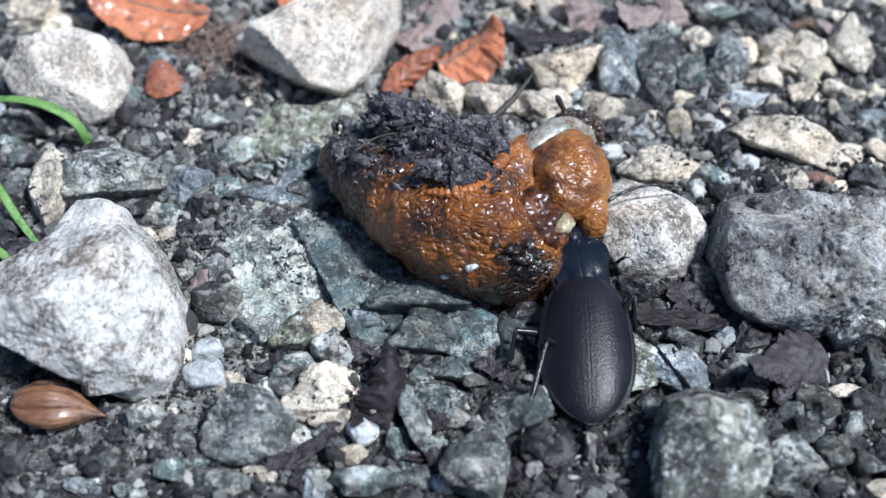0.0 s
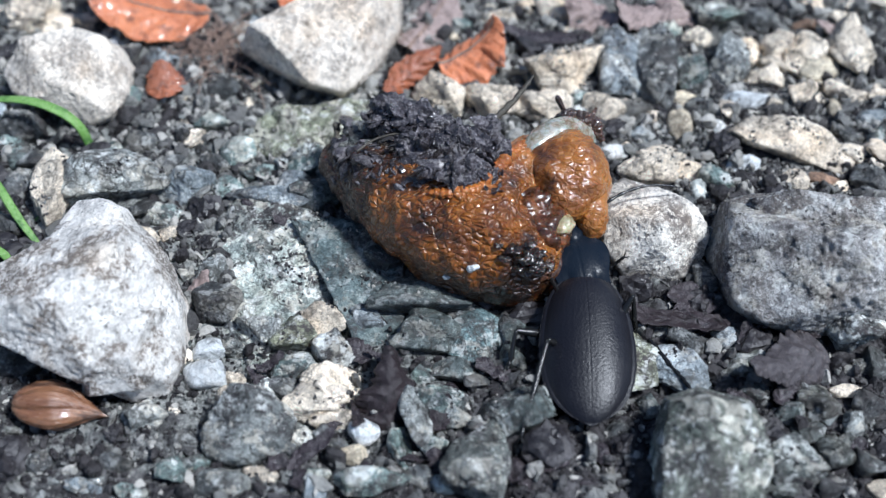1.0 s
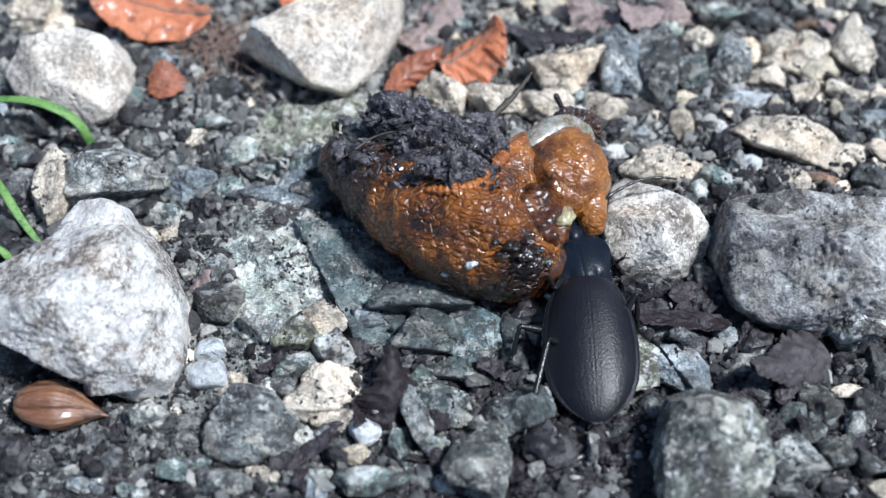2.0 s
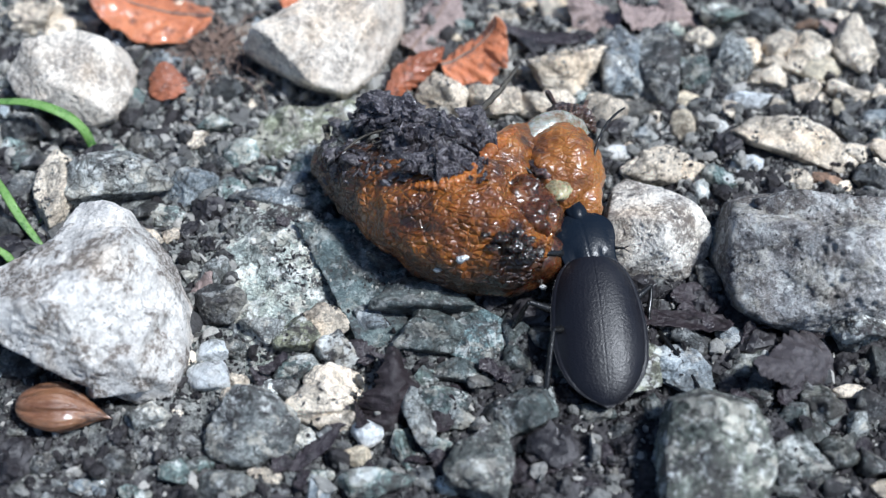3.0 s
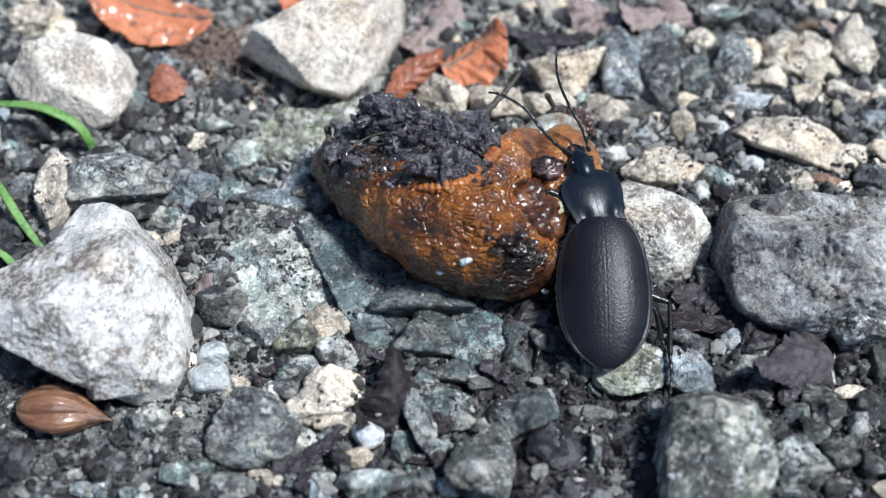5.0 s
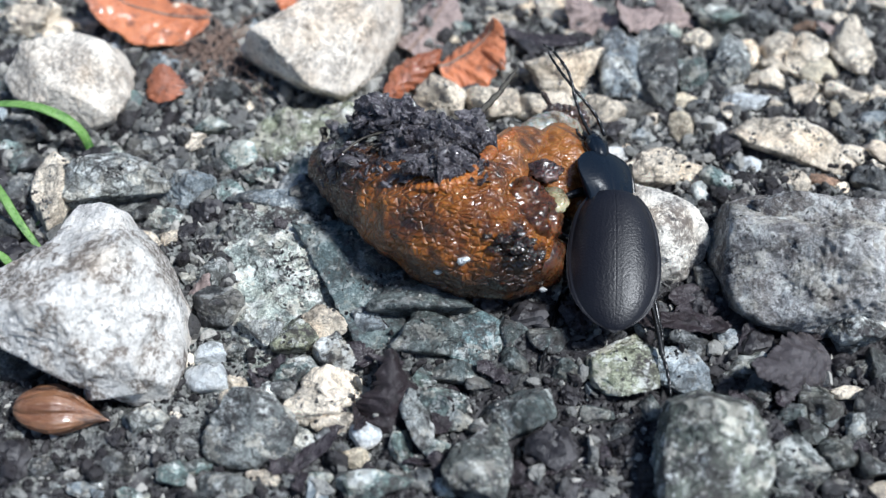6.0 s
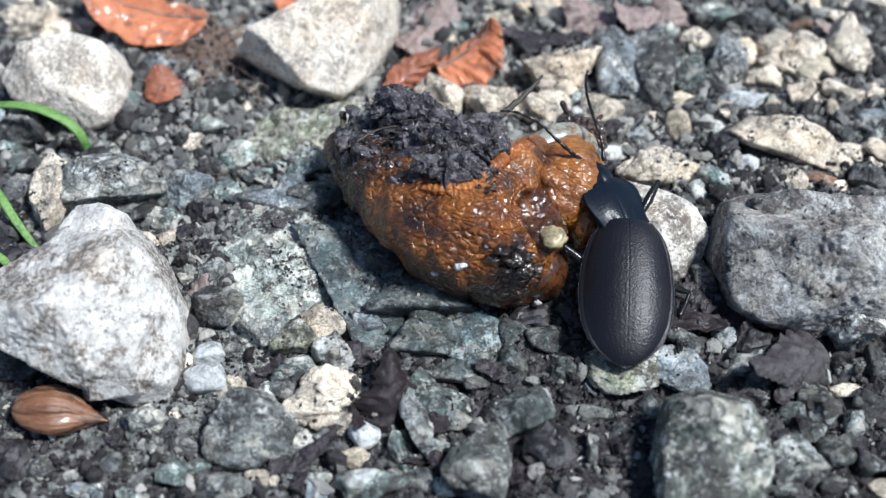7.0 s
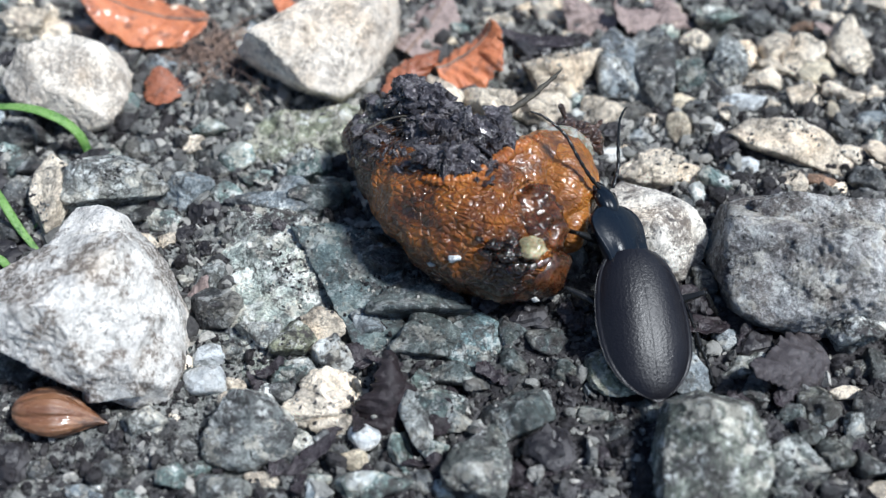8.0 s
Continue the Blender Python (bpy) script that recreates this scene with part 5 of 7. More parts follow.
SLUG_LIP = [(23.4, 7.2, 12.4, 1.0), (24.2, 4.6, 12.0, 2.6), (24.6, 1.6, 10.8, 2.6), (24.2, -0.8, 9.0, 1.9), (23.4, -2.0, 7.8, 0.4)]
SLUG_SNOUT = [(18.0, 15.6, 14.4, 0.4), (20.2, 17.2, 15.0, 1.5), (23.0, 17.8, 15.0, 1.9), (25.6, 17.0, 14.2, 1.7), (27.2, 15.2, 12.8, 0.4)]
SLUG_FRINGE = [(-3.4, 0.2, 17.6, 0.2), (0.9, -1.9, 19.0, 0.8), (5.8, -1.2, 19.4, 1.1), (8.8, 3.1, 18.5, 1.2), (11.9, 8.2, 17.4, 1.1), (14.4, 12.0, 15.6, 0.9), (16.6, 13.6, 14.4, 0.3)]
TENTACLE_LONG = [(23.4, 16.4, 13.0, 0.7), (22.2, 17.7, 14.5, 0.5), (20.9, 19.2, 16.0, 0.4), (19.9, 20.3, 17.5, 0.5), (19.6, 20.4, 18.0, 0.2)]
TENTACLE_SHORT = [(21.7, 17.4, 13.0, 0.6), (20.3, 18.8, 13.5, 0.4), (19.2, 19.0, 14.0, 0.4), (18.8, 19.2, 14.0, 0.2)]
TENTACLE_SIDE = [(24.0, 17.4, 12.5, 0.6), (25.2, 19.3, 13.5, 0.5), (26.1, 20.6, 14.5, 0.4), (26.5, 20.9, 15.0, 0.2)]
TWIG = [(6.7, 13.3, 17.0, 0.6), (9.0, 15.1, 18.0, 0.6), (11.8, 18.1, 18.5, 0.5), (14.1, 21.3, 19.0, 0.4), (15.7, 23.9, 19.5, 0.2)]
STUB = [(-16.3, 15.7, 12.9, 0.5), (-16.5, 17.9, 12.5, 0.6), (-16.5, 18.5, 13.7, 0.6)]
FIBRE = [(-12.5, 8.2, 17.6, 0.2), (-9.8, 10.6, 17.9, 0.2), (-6.2, 11.1, 18.7, 0.2), (-4.0, 10.1, 19.2, 0.2)]
MUD.append((2.6, 7.9, 17.4, 7.4, 4.9, 2.6))
MUD.append((-5.3, 15.3, 18.1, 5.8, 3.1, 2.7))
MUD.append((7.8, 10.3, 16.3, 3.7, 4.1, 2.3))
MUD.append((5.8, 2.7, 20.2, 3.1, 2.6, 1.4))
MUD.append((-7.3, 17.0, 18.0, 4.0, 2.2, 1.8))
MUD.append((-3.1, 8.7, 17.9, 3.9, 3.0, 1.8))
MUD.append((-12.0, 16.7, 13.3, 3.3, 2.2, 1.1))
MUD.append((3.6, 0.7, 21.4, 4.1, 2.5, 0.8))
MUD.append((0.5, 1.6, 20.5, 4.3, 1.9, 1.0))
MUD.append((-0.9, 11.2, 18.4, 3.9, 2.7, 1.4))
MUD.append((3.7, 6.7, 19.1, 4.0, 3.5, 0.4))
MUD.append((-2.6, 7.6, 19.0, 3.1, 2.3, 0.4))
MUD.append((-4.3, 13.8, 20.5, 3.6, 1.8, 0.5))
MUD.append((-7.4, 16.8, 19.3, 2.9, 2.3, 0.4))
MUD.append((-2.2, 13.0, 21.3, 2.5, 2.6, 0.4))
MUD.append((-9.7, 15.9, 16.7, 2.2, 2.4, 0.4))
MUD.append((7.8, 11.9, 19.2, 2.7, 2.3, 0.4))
MUD.append((9.8, 6.5, 18.8, 1.9, 2.6, 0.4))
MUD.append((-0.0, 11.1, 20.0, 3.2, 2.1, 0.4))
GRAINS = [(5.5, -10.9, 12.4, 0.81), (1.5, -10.0, 9.3, 0.54), (17.3, -10.2, 4.1, 0.54), (-6.0, -2.7, 15.0, 0.27)]
WOUND = [(11.3, -9.7, 15.4, 1.50), (13.3, -10.3, 14.5, 1.80), (14.8, -11.0, 13.0, 1.60), (12.6, -11.2, 13.0, 1.20), (10.1, -10.5, 14.4, 1.10), (15.1, -9.8, 14.5, 1.30), (13.9, -9.1, 15.7, 1.00), (16.5, -10.6, 12.5, 1.20), (9.2, -9.4, 16.0, 0.80)]


def mud_flakes(root, body):
    """Ragged chips and crumbs of mud that stand off the clumps and the mud-caked skin round them."""
    vs, fs, off = [], [], 0
    for ob in [o for o in root.children if o.name.startswith("mud_clump")] + [body]:
        me = ob.data
        vs += [v.co.copy() for v in me.vertices]
        fs += [tuple(i + off for i in p.vertices) for p in me.polygons]
        off += len(me.vertices)
    tree = BVHTree.FromPolygons(vs, fs)
    rng = np.random.default_rng(77)
    out, faces, k = [], [], 0
    d, q = ICO[2]
    while k < 420:
        x, y = rng.uniform(-17, 10), rng.uniform(1, 20)
        if abs((y - 9.5) + 0.38 * (x + 3)) > 6.5 + 1.5 * rng.normal():
            continue
        spot, normal, _, _ = tree.ray_cast(Vector((x * MM, (y - 14) * MM, 0.040)), Vector((0, 0.55, -1)).normalized())
        if spot is None:
            continue
        s = min(1.9, 0.45 * math.exp(abs(rng.normal()) * 0.7))
        cut = rng.normal(size=(7, 3))
        den = d @ (cut / np.linalg.norm(cut, axis=1)[:, None]).T
        r = np.minimum(1.15, np.where(den > 0.05, rng.uniform(0.35, 0.9, 7) / np.maximum(den, 0.05), 9.0).min(1))
        p = d * r[:, None] * np.array((1.3, rng.uniform(0.5, 1.0), rng.uniform(0.14, 0.5))) * s * MM
        m = np.array((normal.to_track_quat("Z", "Y").to_matrix() @ Euler(rng.normal(0, 0.55, 2).tolist() + [rng.uniform(0, 6.28)]).to_matrix()))
        out.append(p @ m.T + np.array(spot) + np.array(normal) * s * 0.12 * MM)
        faces.append(q + k * len(d))
        k += 1
    tagged(child("mud_crust", np.concatenate(out), np.concatenate(faces), M_MUD, root, "ragged black mud chips stuck to the slug", False), kind="stuff")
    out, faces = [], []
    for k in range(70):
        a, rr = rng.uniform(0, 6.28), rng.uniform(0, 1) ** 0.5
        spot, normal, _, _ = tree.ray_cast(Vector(((-13.6 + 3.4 * rr * math.cos(a)) * MM, (17.0 + 2.6 * rr * math.sin(a) - 14) * MM, 0.036)), Vector((0, 0.55, -1)).normalized())
        if spot is None:
            continue
        s = rng.uniform(0.4, 1.2)
        p = d * rng.uniform(0.75, 1.1, len(d))[:, None] * np.array((1.2, 0.9, 0.45)) * s * MM
        m = np.array((normal.to_track_quat("Z", "Y").to_matrix() @ Euler((0, 0, rng.uniform(0, 6.28))).to_matrix()))
        out.append(p @ m.T + np.array(spot))
        faces.append(q + len(faces) * len(d))
    if out:
        tagged(child("soil_crust", np.concatenate(out), np.concatenate(faces), M_MOSS, root, "grey-green soil caked on the tail", False), kind="stuff")


def slug():
    root = tagged(new("slug"), "wet orange-brown slug curled on its side, caked with black mud", "slug")
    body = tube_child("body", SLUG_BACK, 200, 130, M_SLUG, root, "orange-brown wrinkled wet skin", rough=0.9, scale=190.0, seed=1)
    tube_child("fringe", SLUG_FRINGE, 150, 16, M_FRINGE, root, "bright orange ribbed foot fringe", ribs=0.13, rough=0.3, scale=400.0, seed=2)
    tube_child("mantle", SLUG_MANTLE, 90, 60, M_HEADSKIN, root, rough=0.7, scale=230.0, seed=3)
    lobe = tube_child("head", SLUG_LOBE, 110, 80, M_HEADSKIN, root, "swollen orange-brown head end", rough=0.7, scale=230.0, seed=5)
    tube_child("lip", SLUG_LIP, 50, 34, M_HEADSKIN, lobe, "orange flap of skin below the head end", rough=0.5, scale=300.0, seed=12)
    tube_child("sole", SLUG_SOLE, 50, 30, M_SOLE, lobe, "pale bluish sole of the foot", rough=0.2, scale=300.0, seed=4)
    tube_child("open_flank", SLUG_BED, 70, 60, M_BED, root, "glossy brown gnawed flank", rough=1.3, scale=330.0, seed=11)
    tube_child("foot", SLUG_FOOT, 70, 50, M_FOOT, root, "smooth dark brown wet edge of the foot", rough=0.5, scale=260.0, seed=9)
    tube_child("snout", SLUG_SNOUT, 60, 40, M_TENTACLE, lobe, "dark brown wrinkled snout", rough=0.6, scale=420.0, ribs=0.12, seed=8)
    tube_child("tentacle", TENTACLE_LONG, 24, 12, M_TENTACLE, lobe, "dark drawn-in tentacle")
    tube_child("tentacle", TENTACLE_SHORT, 18, 12, M_TENTACLE, lobe, "dark drawn-in tentacle")
    tube_child("tentacle", TENTACLE_SIDE, 18, 12, M_TENTACLE, lobe, "dark drawn-in tentacle")
    tube_child("stalk", TWIG, 40, 8, M_TWIG, root, "thin wet plant stalk stuck in the mud", rough=0.25, scale=900.0, seed=6)
    tube_child("stub", STUB, 14, 8, M_TWIG, root, "short broken stem", rough=0.3, scale=900.0, seed=7)
    tube_child("fibre", FIBRE, 30, 6, M_TWIG, root)
    for k, (x, y, z, a, b, c) in enumerate(MUD):
        p, q = faceted(70 + k, 14, 4, 0.006, 0.20, 2.6, 0.3, 0.95)
        p = turned(p * np.array((a, b, c)), 40, 0, 0) * MM + np.array((x, y, z)) * MM
        child("mud_clump", p, q, M_MUD, root, "black wet mud stuck to the slug", False)
    mud_flakes(root, body)
    # dark chewed patch with a pale knob of flesh
    for k, (x, y, z, s) in enumerate(WOUND):
        p, q = faceted(110 + k, 9, 4, 0.01, 0.5, 1.8)
        child("torn_tissue", p * np.array((s * 1.1, s * 0.9, s * 0.4)) * MM + np.array((x, y, z)) * MM, q, M_GORE, root, "dark chewed tissue")
    p, q = faceted(92, 8, 4, 0.15, 0.14, 1.6, 0.7, 1.0)
    knob = child("flesh_knob", p * np.array((2.2, 2.1, 1.1)) * MM, q, M_FLESH, root, "cream-coloured torn flesh")
    for x, y, z, s in GRAINS:
        p, q = faceted(int(95 + s * 100), 9, 3, 0.01, 0.15, 1.8, 0.35, 0.9)
        child("grit_grain", p * np.array((s * 1.3, s, s)) * MM + np.array((x, y, z)) * MM, q, M_WHITE, root, "white grain stuck to the skin")
    raw = []
    for name, label, mat, size, seed in (("raw_flesh", "dark glistening raw flesh", M_RAW, (3.1, 2.3, 1.7), 93), ("raw_flesh", "greyish glassy flesh", M_GLASSY, (2.6, 2.2, 1.8), 94), ("raw_flesh", "dark glistening raw flesh", M_RAW, (2.4, 2.2, 1.6), 96)):
        p, q = faceted(seed, 10, 4, 0.12, 0.30, 1.7, 0.6, 1.0)
        raw.append(child(name, p * np.array(size) * MM, q, mat, root, label))
    return root, lobe, knob, raw


SLUG, SLUG_HEAD, KNOB, RAW = slug()


# ---------------------------------------------------------------- beetle (local: +y forwards, origin where wing cases meet the thorax)
WING = [(0, 0.50), (0.02, 0.57), (0.06, 0.68), (0.12, 0.79), (0.20, 0.88), (0.30, 0.95), (0.45, 1.0), (0.58, 0.985), (0.70, 0.92), (0.80, 0.785), (0.87, 0.63), (0.93, 0.42), (0.97, 0.22), (1.0, 0.02)]
WING_LONG, WING_WIDE = 23.2, 7.05


def profile(table, s):
    xs, ys = [a for a, b in table], [b for a, b in table]
    return float(np.interp(s, xs, ys))


def smooth_profile(table, n):
    v = np.array([profile(table, k / (n - 1)) for k in range(n)])
    for _ in range(3):
        v[1:-1] = (v[:-2] + 2 * v[1:-1] + v[2:]) / 4
    return v


def wing_case(side, parent):
    n, m = 110, 64
    w = smooth_profile(WING, n)
    v = []
    for i in range(n):
        s = i / (n - 1)
        dome = 3.9 * math.sin(math.pi * min(1.0, s * 0.92 + 0.10)) ** 0.62 * (1 - 0.15 * s)
        drop = -0.4 - 1.6 * s * s - 1.2 * math.sin(math.pi * s)
        for j in range(m):
            u = j / (m - 1)
            x = u * w[i] * WING_WIDE
            z = drop + dome * (1 - u ** 2.3) ** 0.72
            z -= 0.015 * math.exp(-(u * w[i] * WING_WIDE / 0.08) ** 2)           # seam
            if u > 0.93:
                z += 0.35 * math.sin((u - 0.93) / 0.07 * math.pi / 2)             # raised rim
                x += 0.18 * (u - 0.93) / 0.07
            q = Vector((side * x, -s * WING_LONG, z)) * 1.0
            z += 0.006 * noise.fractal(q * 1.6, 0.8, 2.0, 3) * min(1, w[i] * 3) + 0.0035 * math.sin(u * 46) * min(1, w[i] * 2)
            v.append((side * (x + 0.01), -s * WING_LONG, z))
    low = len(v)
    v += [(a * 0.985, b * 0.995, c - 0.35) for a, b, c in v]
    f = []
    for i in range(n - 1):
        for j in range(m - 1):
            a, b, c, d = i * m + j, i * m + j + 1, (i + 1) * m + j + 1, (i + 1) * m + j
            f.append((a, d, c, b) if side > 0 else (a, b, c, d))
            f.append((a + low, b + low, c + low, d + low) if side > 0 else (a + low, d + low, c + low, b + low))
    rim = [i * m + m - 1 for i in range(n)]
    for a, b in zip(rim, rim[1:]):
        f.append((a, b, b + low, a + low) if side < 0 else (b, a, a + low, b + low))
    return child("wing_case", np.array(v) * MM, f, M_ELYTRA, parent, "dull black leathery wing case")


THORAX = [(0, 0.82), (0.08, 0.79), (0.22, 0.84), (0.42, 0.95), (0.60, 1.0), (0.76, 0.95), (0.90, 0.78), (1.0, 0.56)]


def thorax(parent):
    n, m, long, wide = 44, 45, 8.6, 5.05
    w = smooth_profile(THORAX, n)
    v = []
    for i in range(n):
        s = i / (n - 1)
        for j in range(m):
            u = j / (m - 1) * 2 - 1
            z = 1.15 * (1 - abs(u) ** 2.2) * math.sin(math.pi * (0.12 + 0.8 * s)) ** 0.6 - 0.9
            z += 0.24 * max(0.0, (abs(u) - 0.74) / 0.26) ** 1.7                    # turned-up edge
            z -= 0.18 * math.exp(-((abs(u) - 0.55) / 0.16) ** 2 - ((s - 0.12) / 0.13) ** 2)   # hollow inside each hind corner
            z -= 0.05 * math.exp(-(u / 0.03) ** 2)                                # middle line
            y = s * long - 0.55 * max(0.0, abs(u) - 0.4) ** 2 / 0.36 * (1 - s) ** 2 - 0.5 * u * u * s ** 3      # hind corners, hollowed front
            v.append((u * w[i] * wide, y, z + 0.25))
    low = len(v)
    v += [(a * 0.9, b, -3.6 * (1 - (a / (wide * 1.05)) ** 2) ** 0.5 if abs(a) < wide else -0.2) for a, b, c in v]
    f = []
    for i in range(n - 1):
        for j in range(m - 1):
            a, b, c, d = i * m + j, i * m + j + 1, (i + 1) * m + j + 1, (i + 1) * m + j
            f.append((a, b, c, d))
            f.append((a + low, d + low, c + low, b + low))
    loop = [j for j in range(m)] + [i * m + m - 1 for i in range(1, n)] + [(n - 1) * m + j for j in range(m - 2, -1, -1)] + [i * m for i in range(n - 2, 0, -1)]
    for a, b in zip(loop, loop[1:] + loop[:1]):
        f.append((b, a, a + low, b + low))
    return child("thorax", np.array(v) * MM, f, M_CHITIN, parent, "glossy black thorax shield with raised edges")


def beaded(rows, beads, slim=1.0):
    """Rows for a jointed feeler: a run of narrow beads."""
    s = spline(rows, beads * 6)
    for k in range(len(s)):
        s[k, 3] *= slim * (0.72 + 0.42 * abs(math.sin((k + 0.5) / 6 * math.pi)))
    return s


def head(parent):
    v, q = ICO[4]
    p = v.copy()
    p[:, 0] *= 1.9 * (1 - 0.22 * np.clip(p[:, 1], 0, 1))
    p[:, 1] *= 2.9
    p[:, 2] *= 1.3
    p[:, 2] -= 0.12 * np.exp(-((np.abs(p[:, 0]) - 1.0) / 0.25) ** 2) * (p[:, 2] > 0)
    hd = child("head", p * MM, q, M_CHITIN, parent, "narrow black head")
    hd.matrix_basis = pose(0, 0.0098, -0.0008, -14)
    for s in (-1, 1):
        e = v * np.array((0.45, 0.6, 0.5)) + np.array((s * 1.6, 0.4, 0.3))
        child("eye", e * MM, q, M_LEG, hd)
        tube_child("jaw", [(s * 0.75, 1.8, 0, 0.6), (s * 1.0, 2.6, -0.1, 0.5), (s * 0.75, 3.5, -0.2, 0.34), (s * 0.15, 4.1, -0.2, 0.08)], 20, 12, M_LEG, hd, "curved black jaw")
        tube_child("palp", [(s * 0.9, 2.0, -0.6, 0.2), (s * 1.7, 3.0, -0.6, 0.24), (s * 1.6, 4.2, -0.9, 0.2), (s * 1.2, 5.0, -1.2, 0.36)], 24, 8, M_LEG, hd, "jointed black feeler beside the jaw")
    return hd


ANTENNA_R = [(0, 0, 0, 0.36), (3.2, 1.0, 1.2, 0.31), (7.0, 2.8, 1.8, 0.28), (11.0, 4.0, 1.8, 0.25), (14.5, 4.1, 1.4, 0.22), (16.8, 3.7, 1.0, 0.16)]
ANTENNA_L = [(0, 0, 0, 0.36), (-2.4, 1.8, 1.2, 0.31), (-4.4, 4.6, 2.2, 0.28), (-6.0, 8.0, 2.8, 0.25), (-8.6, 11.0, 2.6, 0.22), (-10.6, 12.2, 2.2, 0.16)]

# coxa (x, y, z), femur and shank lengths, in millimetres; R side, mirrored for L
LEGS = {"F": ((2.3, 3.0, -2.6), 6.6, 9.0), "M": ((3.6, -7.5, -4.0), 7.6, 7.5), "H": ((3.2, -9.4, -4.2), 7.5, 15.0)}


def leg(key, parent):
    (x, y, z), fem, shank = LEGS[key[1]]
    thigh = tube_child("leg", [(0, 0, 0, 0.45), (0, fem * 0.25, 0.1, 0.66), (0, fem * 0.55, 0.1, 0.7), (0, fem * 0.9, 0, 0.46), (0, fem, 0, 0.33)], 26, 12, M_LEG, parent, "shiny black jointed leg")
    tib = shank * 0.55
    rows = [(0, 0, 0, 0.33), (0, tib * 0.5, 0.1, 0.38), (0, tib, 0, 0.48), (0, tib + 0.15, 0, 0.25)]
    v, f = sweep(rows, 22, 10)
    foot = beaded([(0, tib, 0, 0.34), (0, tib + (shank - tib) * 0.5, 0.25, 0.3), (0, shank, 0, 0.22)], 5)
    v2, f2 = sweep(foot, 30, 8)
    v3, f3 = sweep([(0, shank - 0.1, 0, 0.12), (0.35, shank + 0.5, -0.1, 0.1), (0.55, shank + 0.9, -0.4, 0.03)], 8, 6)
    v4, f4 = sweep([(0, shank - 0.1, 0, 0.12), (-0.35, shank + 0.5, -0.1, 0.1), (-0.55, shank + 0.9, -0.4, 0.03)], 8, 6)
    v5, f5 = sweep([(0.3, tib - 0.2, 0, 0.16), (0.6, tib + 0.9, -0.1, 0.03)], 6, 6)
    vs = np.concatenate([v, v2, v3, v4, v5])
    fs, off = [], 0
    for a, b in ((v, f), (v2, f2), (v3, f3), (v4, f4), (v5, f5)):
        fs += [tuple(k + off for k in t) for t in b]
        off += len(a)
    shin = child("shin", vs, fs, M_LEG, thigh, "black shin with a jointed clawed foot")
    return thigh, shin


def beetle():
    root = tagged(new("beetle"), "large dull black ground beetle feeding on the slug", "beetle")
    wing_case(-1, root)
    wing_case(1, root)
    v, q = ICO[4]
    p = v * np.array((6.0, 11.1, 3.1)) + np.array((0, -11.2, -3.2))
    p[:, 0] *= np.interp(-p[:, 1] / 22.7, [0, 0.3, 0.6, 0.8, 1.0], [0.8, 1, 1.02, 0.9, 0.6])
    child("abdomen", p * MM, q, M_CHITIN, root, "black shiny underside")
    th = thorax(root)
    hd = head(th)
    feelers = []
    for rows, x in ((ANTENNA_L, -1.6), (ANTENNA_R, 1.6)):
        v, f = sweep(beaded(rows, 11, 0.95), 66, 8)
        a = child("feeler", v, f, M_LEG, th, "long thin jointed black antenna")
        a.matrix_basis = pose(x * 0.85 * MM, 0.0112, 0.0002)
        feelers.append(a)
    limbs = {k: leg(k, root) for k in ("LF", "RF", "LM", "RM", "LH", "RH")}
    return root, th, feelers, limbs


BEETLE, THORAX_PART, FEELERS, BEETLE_LEGS = beetle()


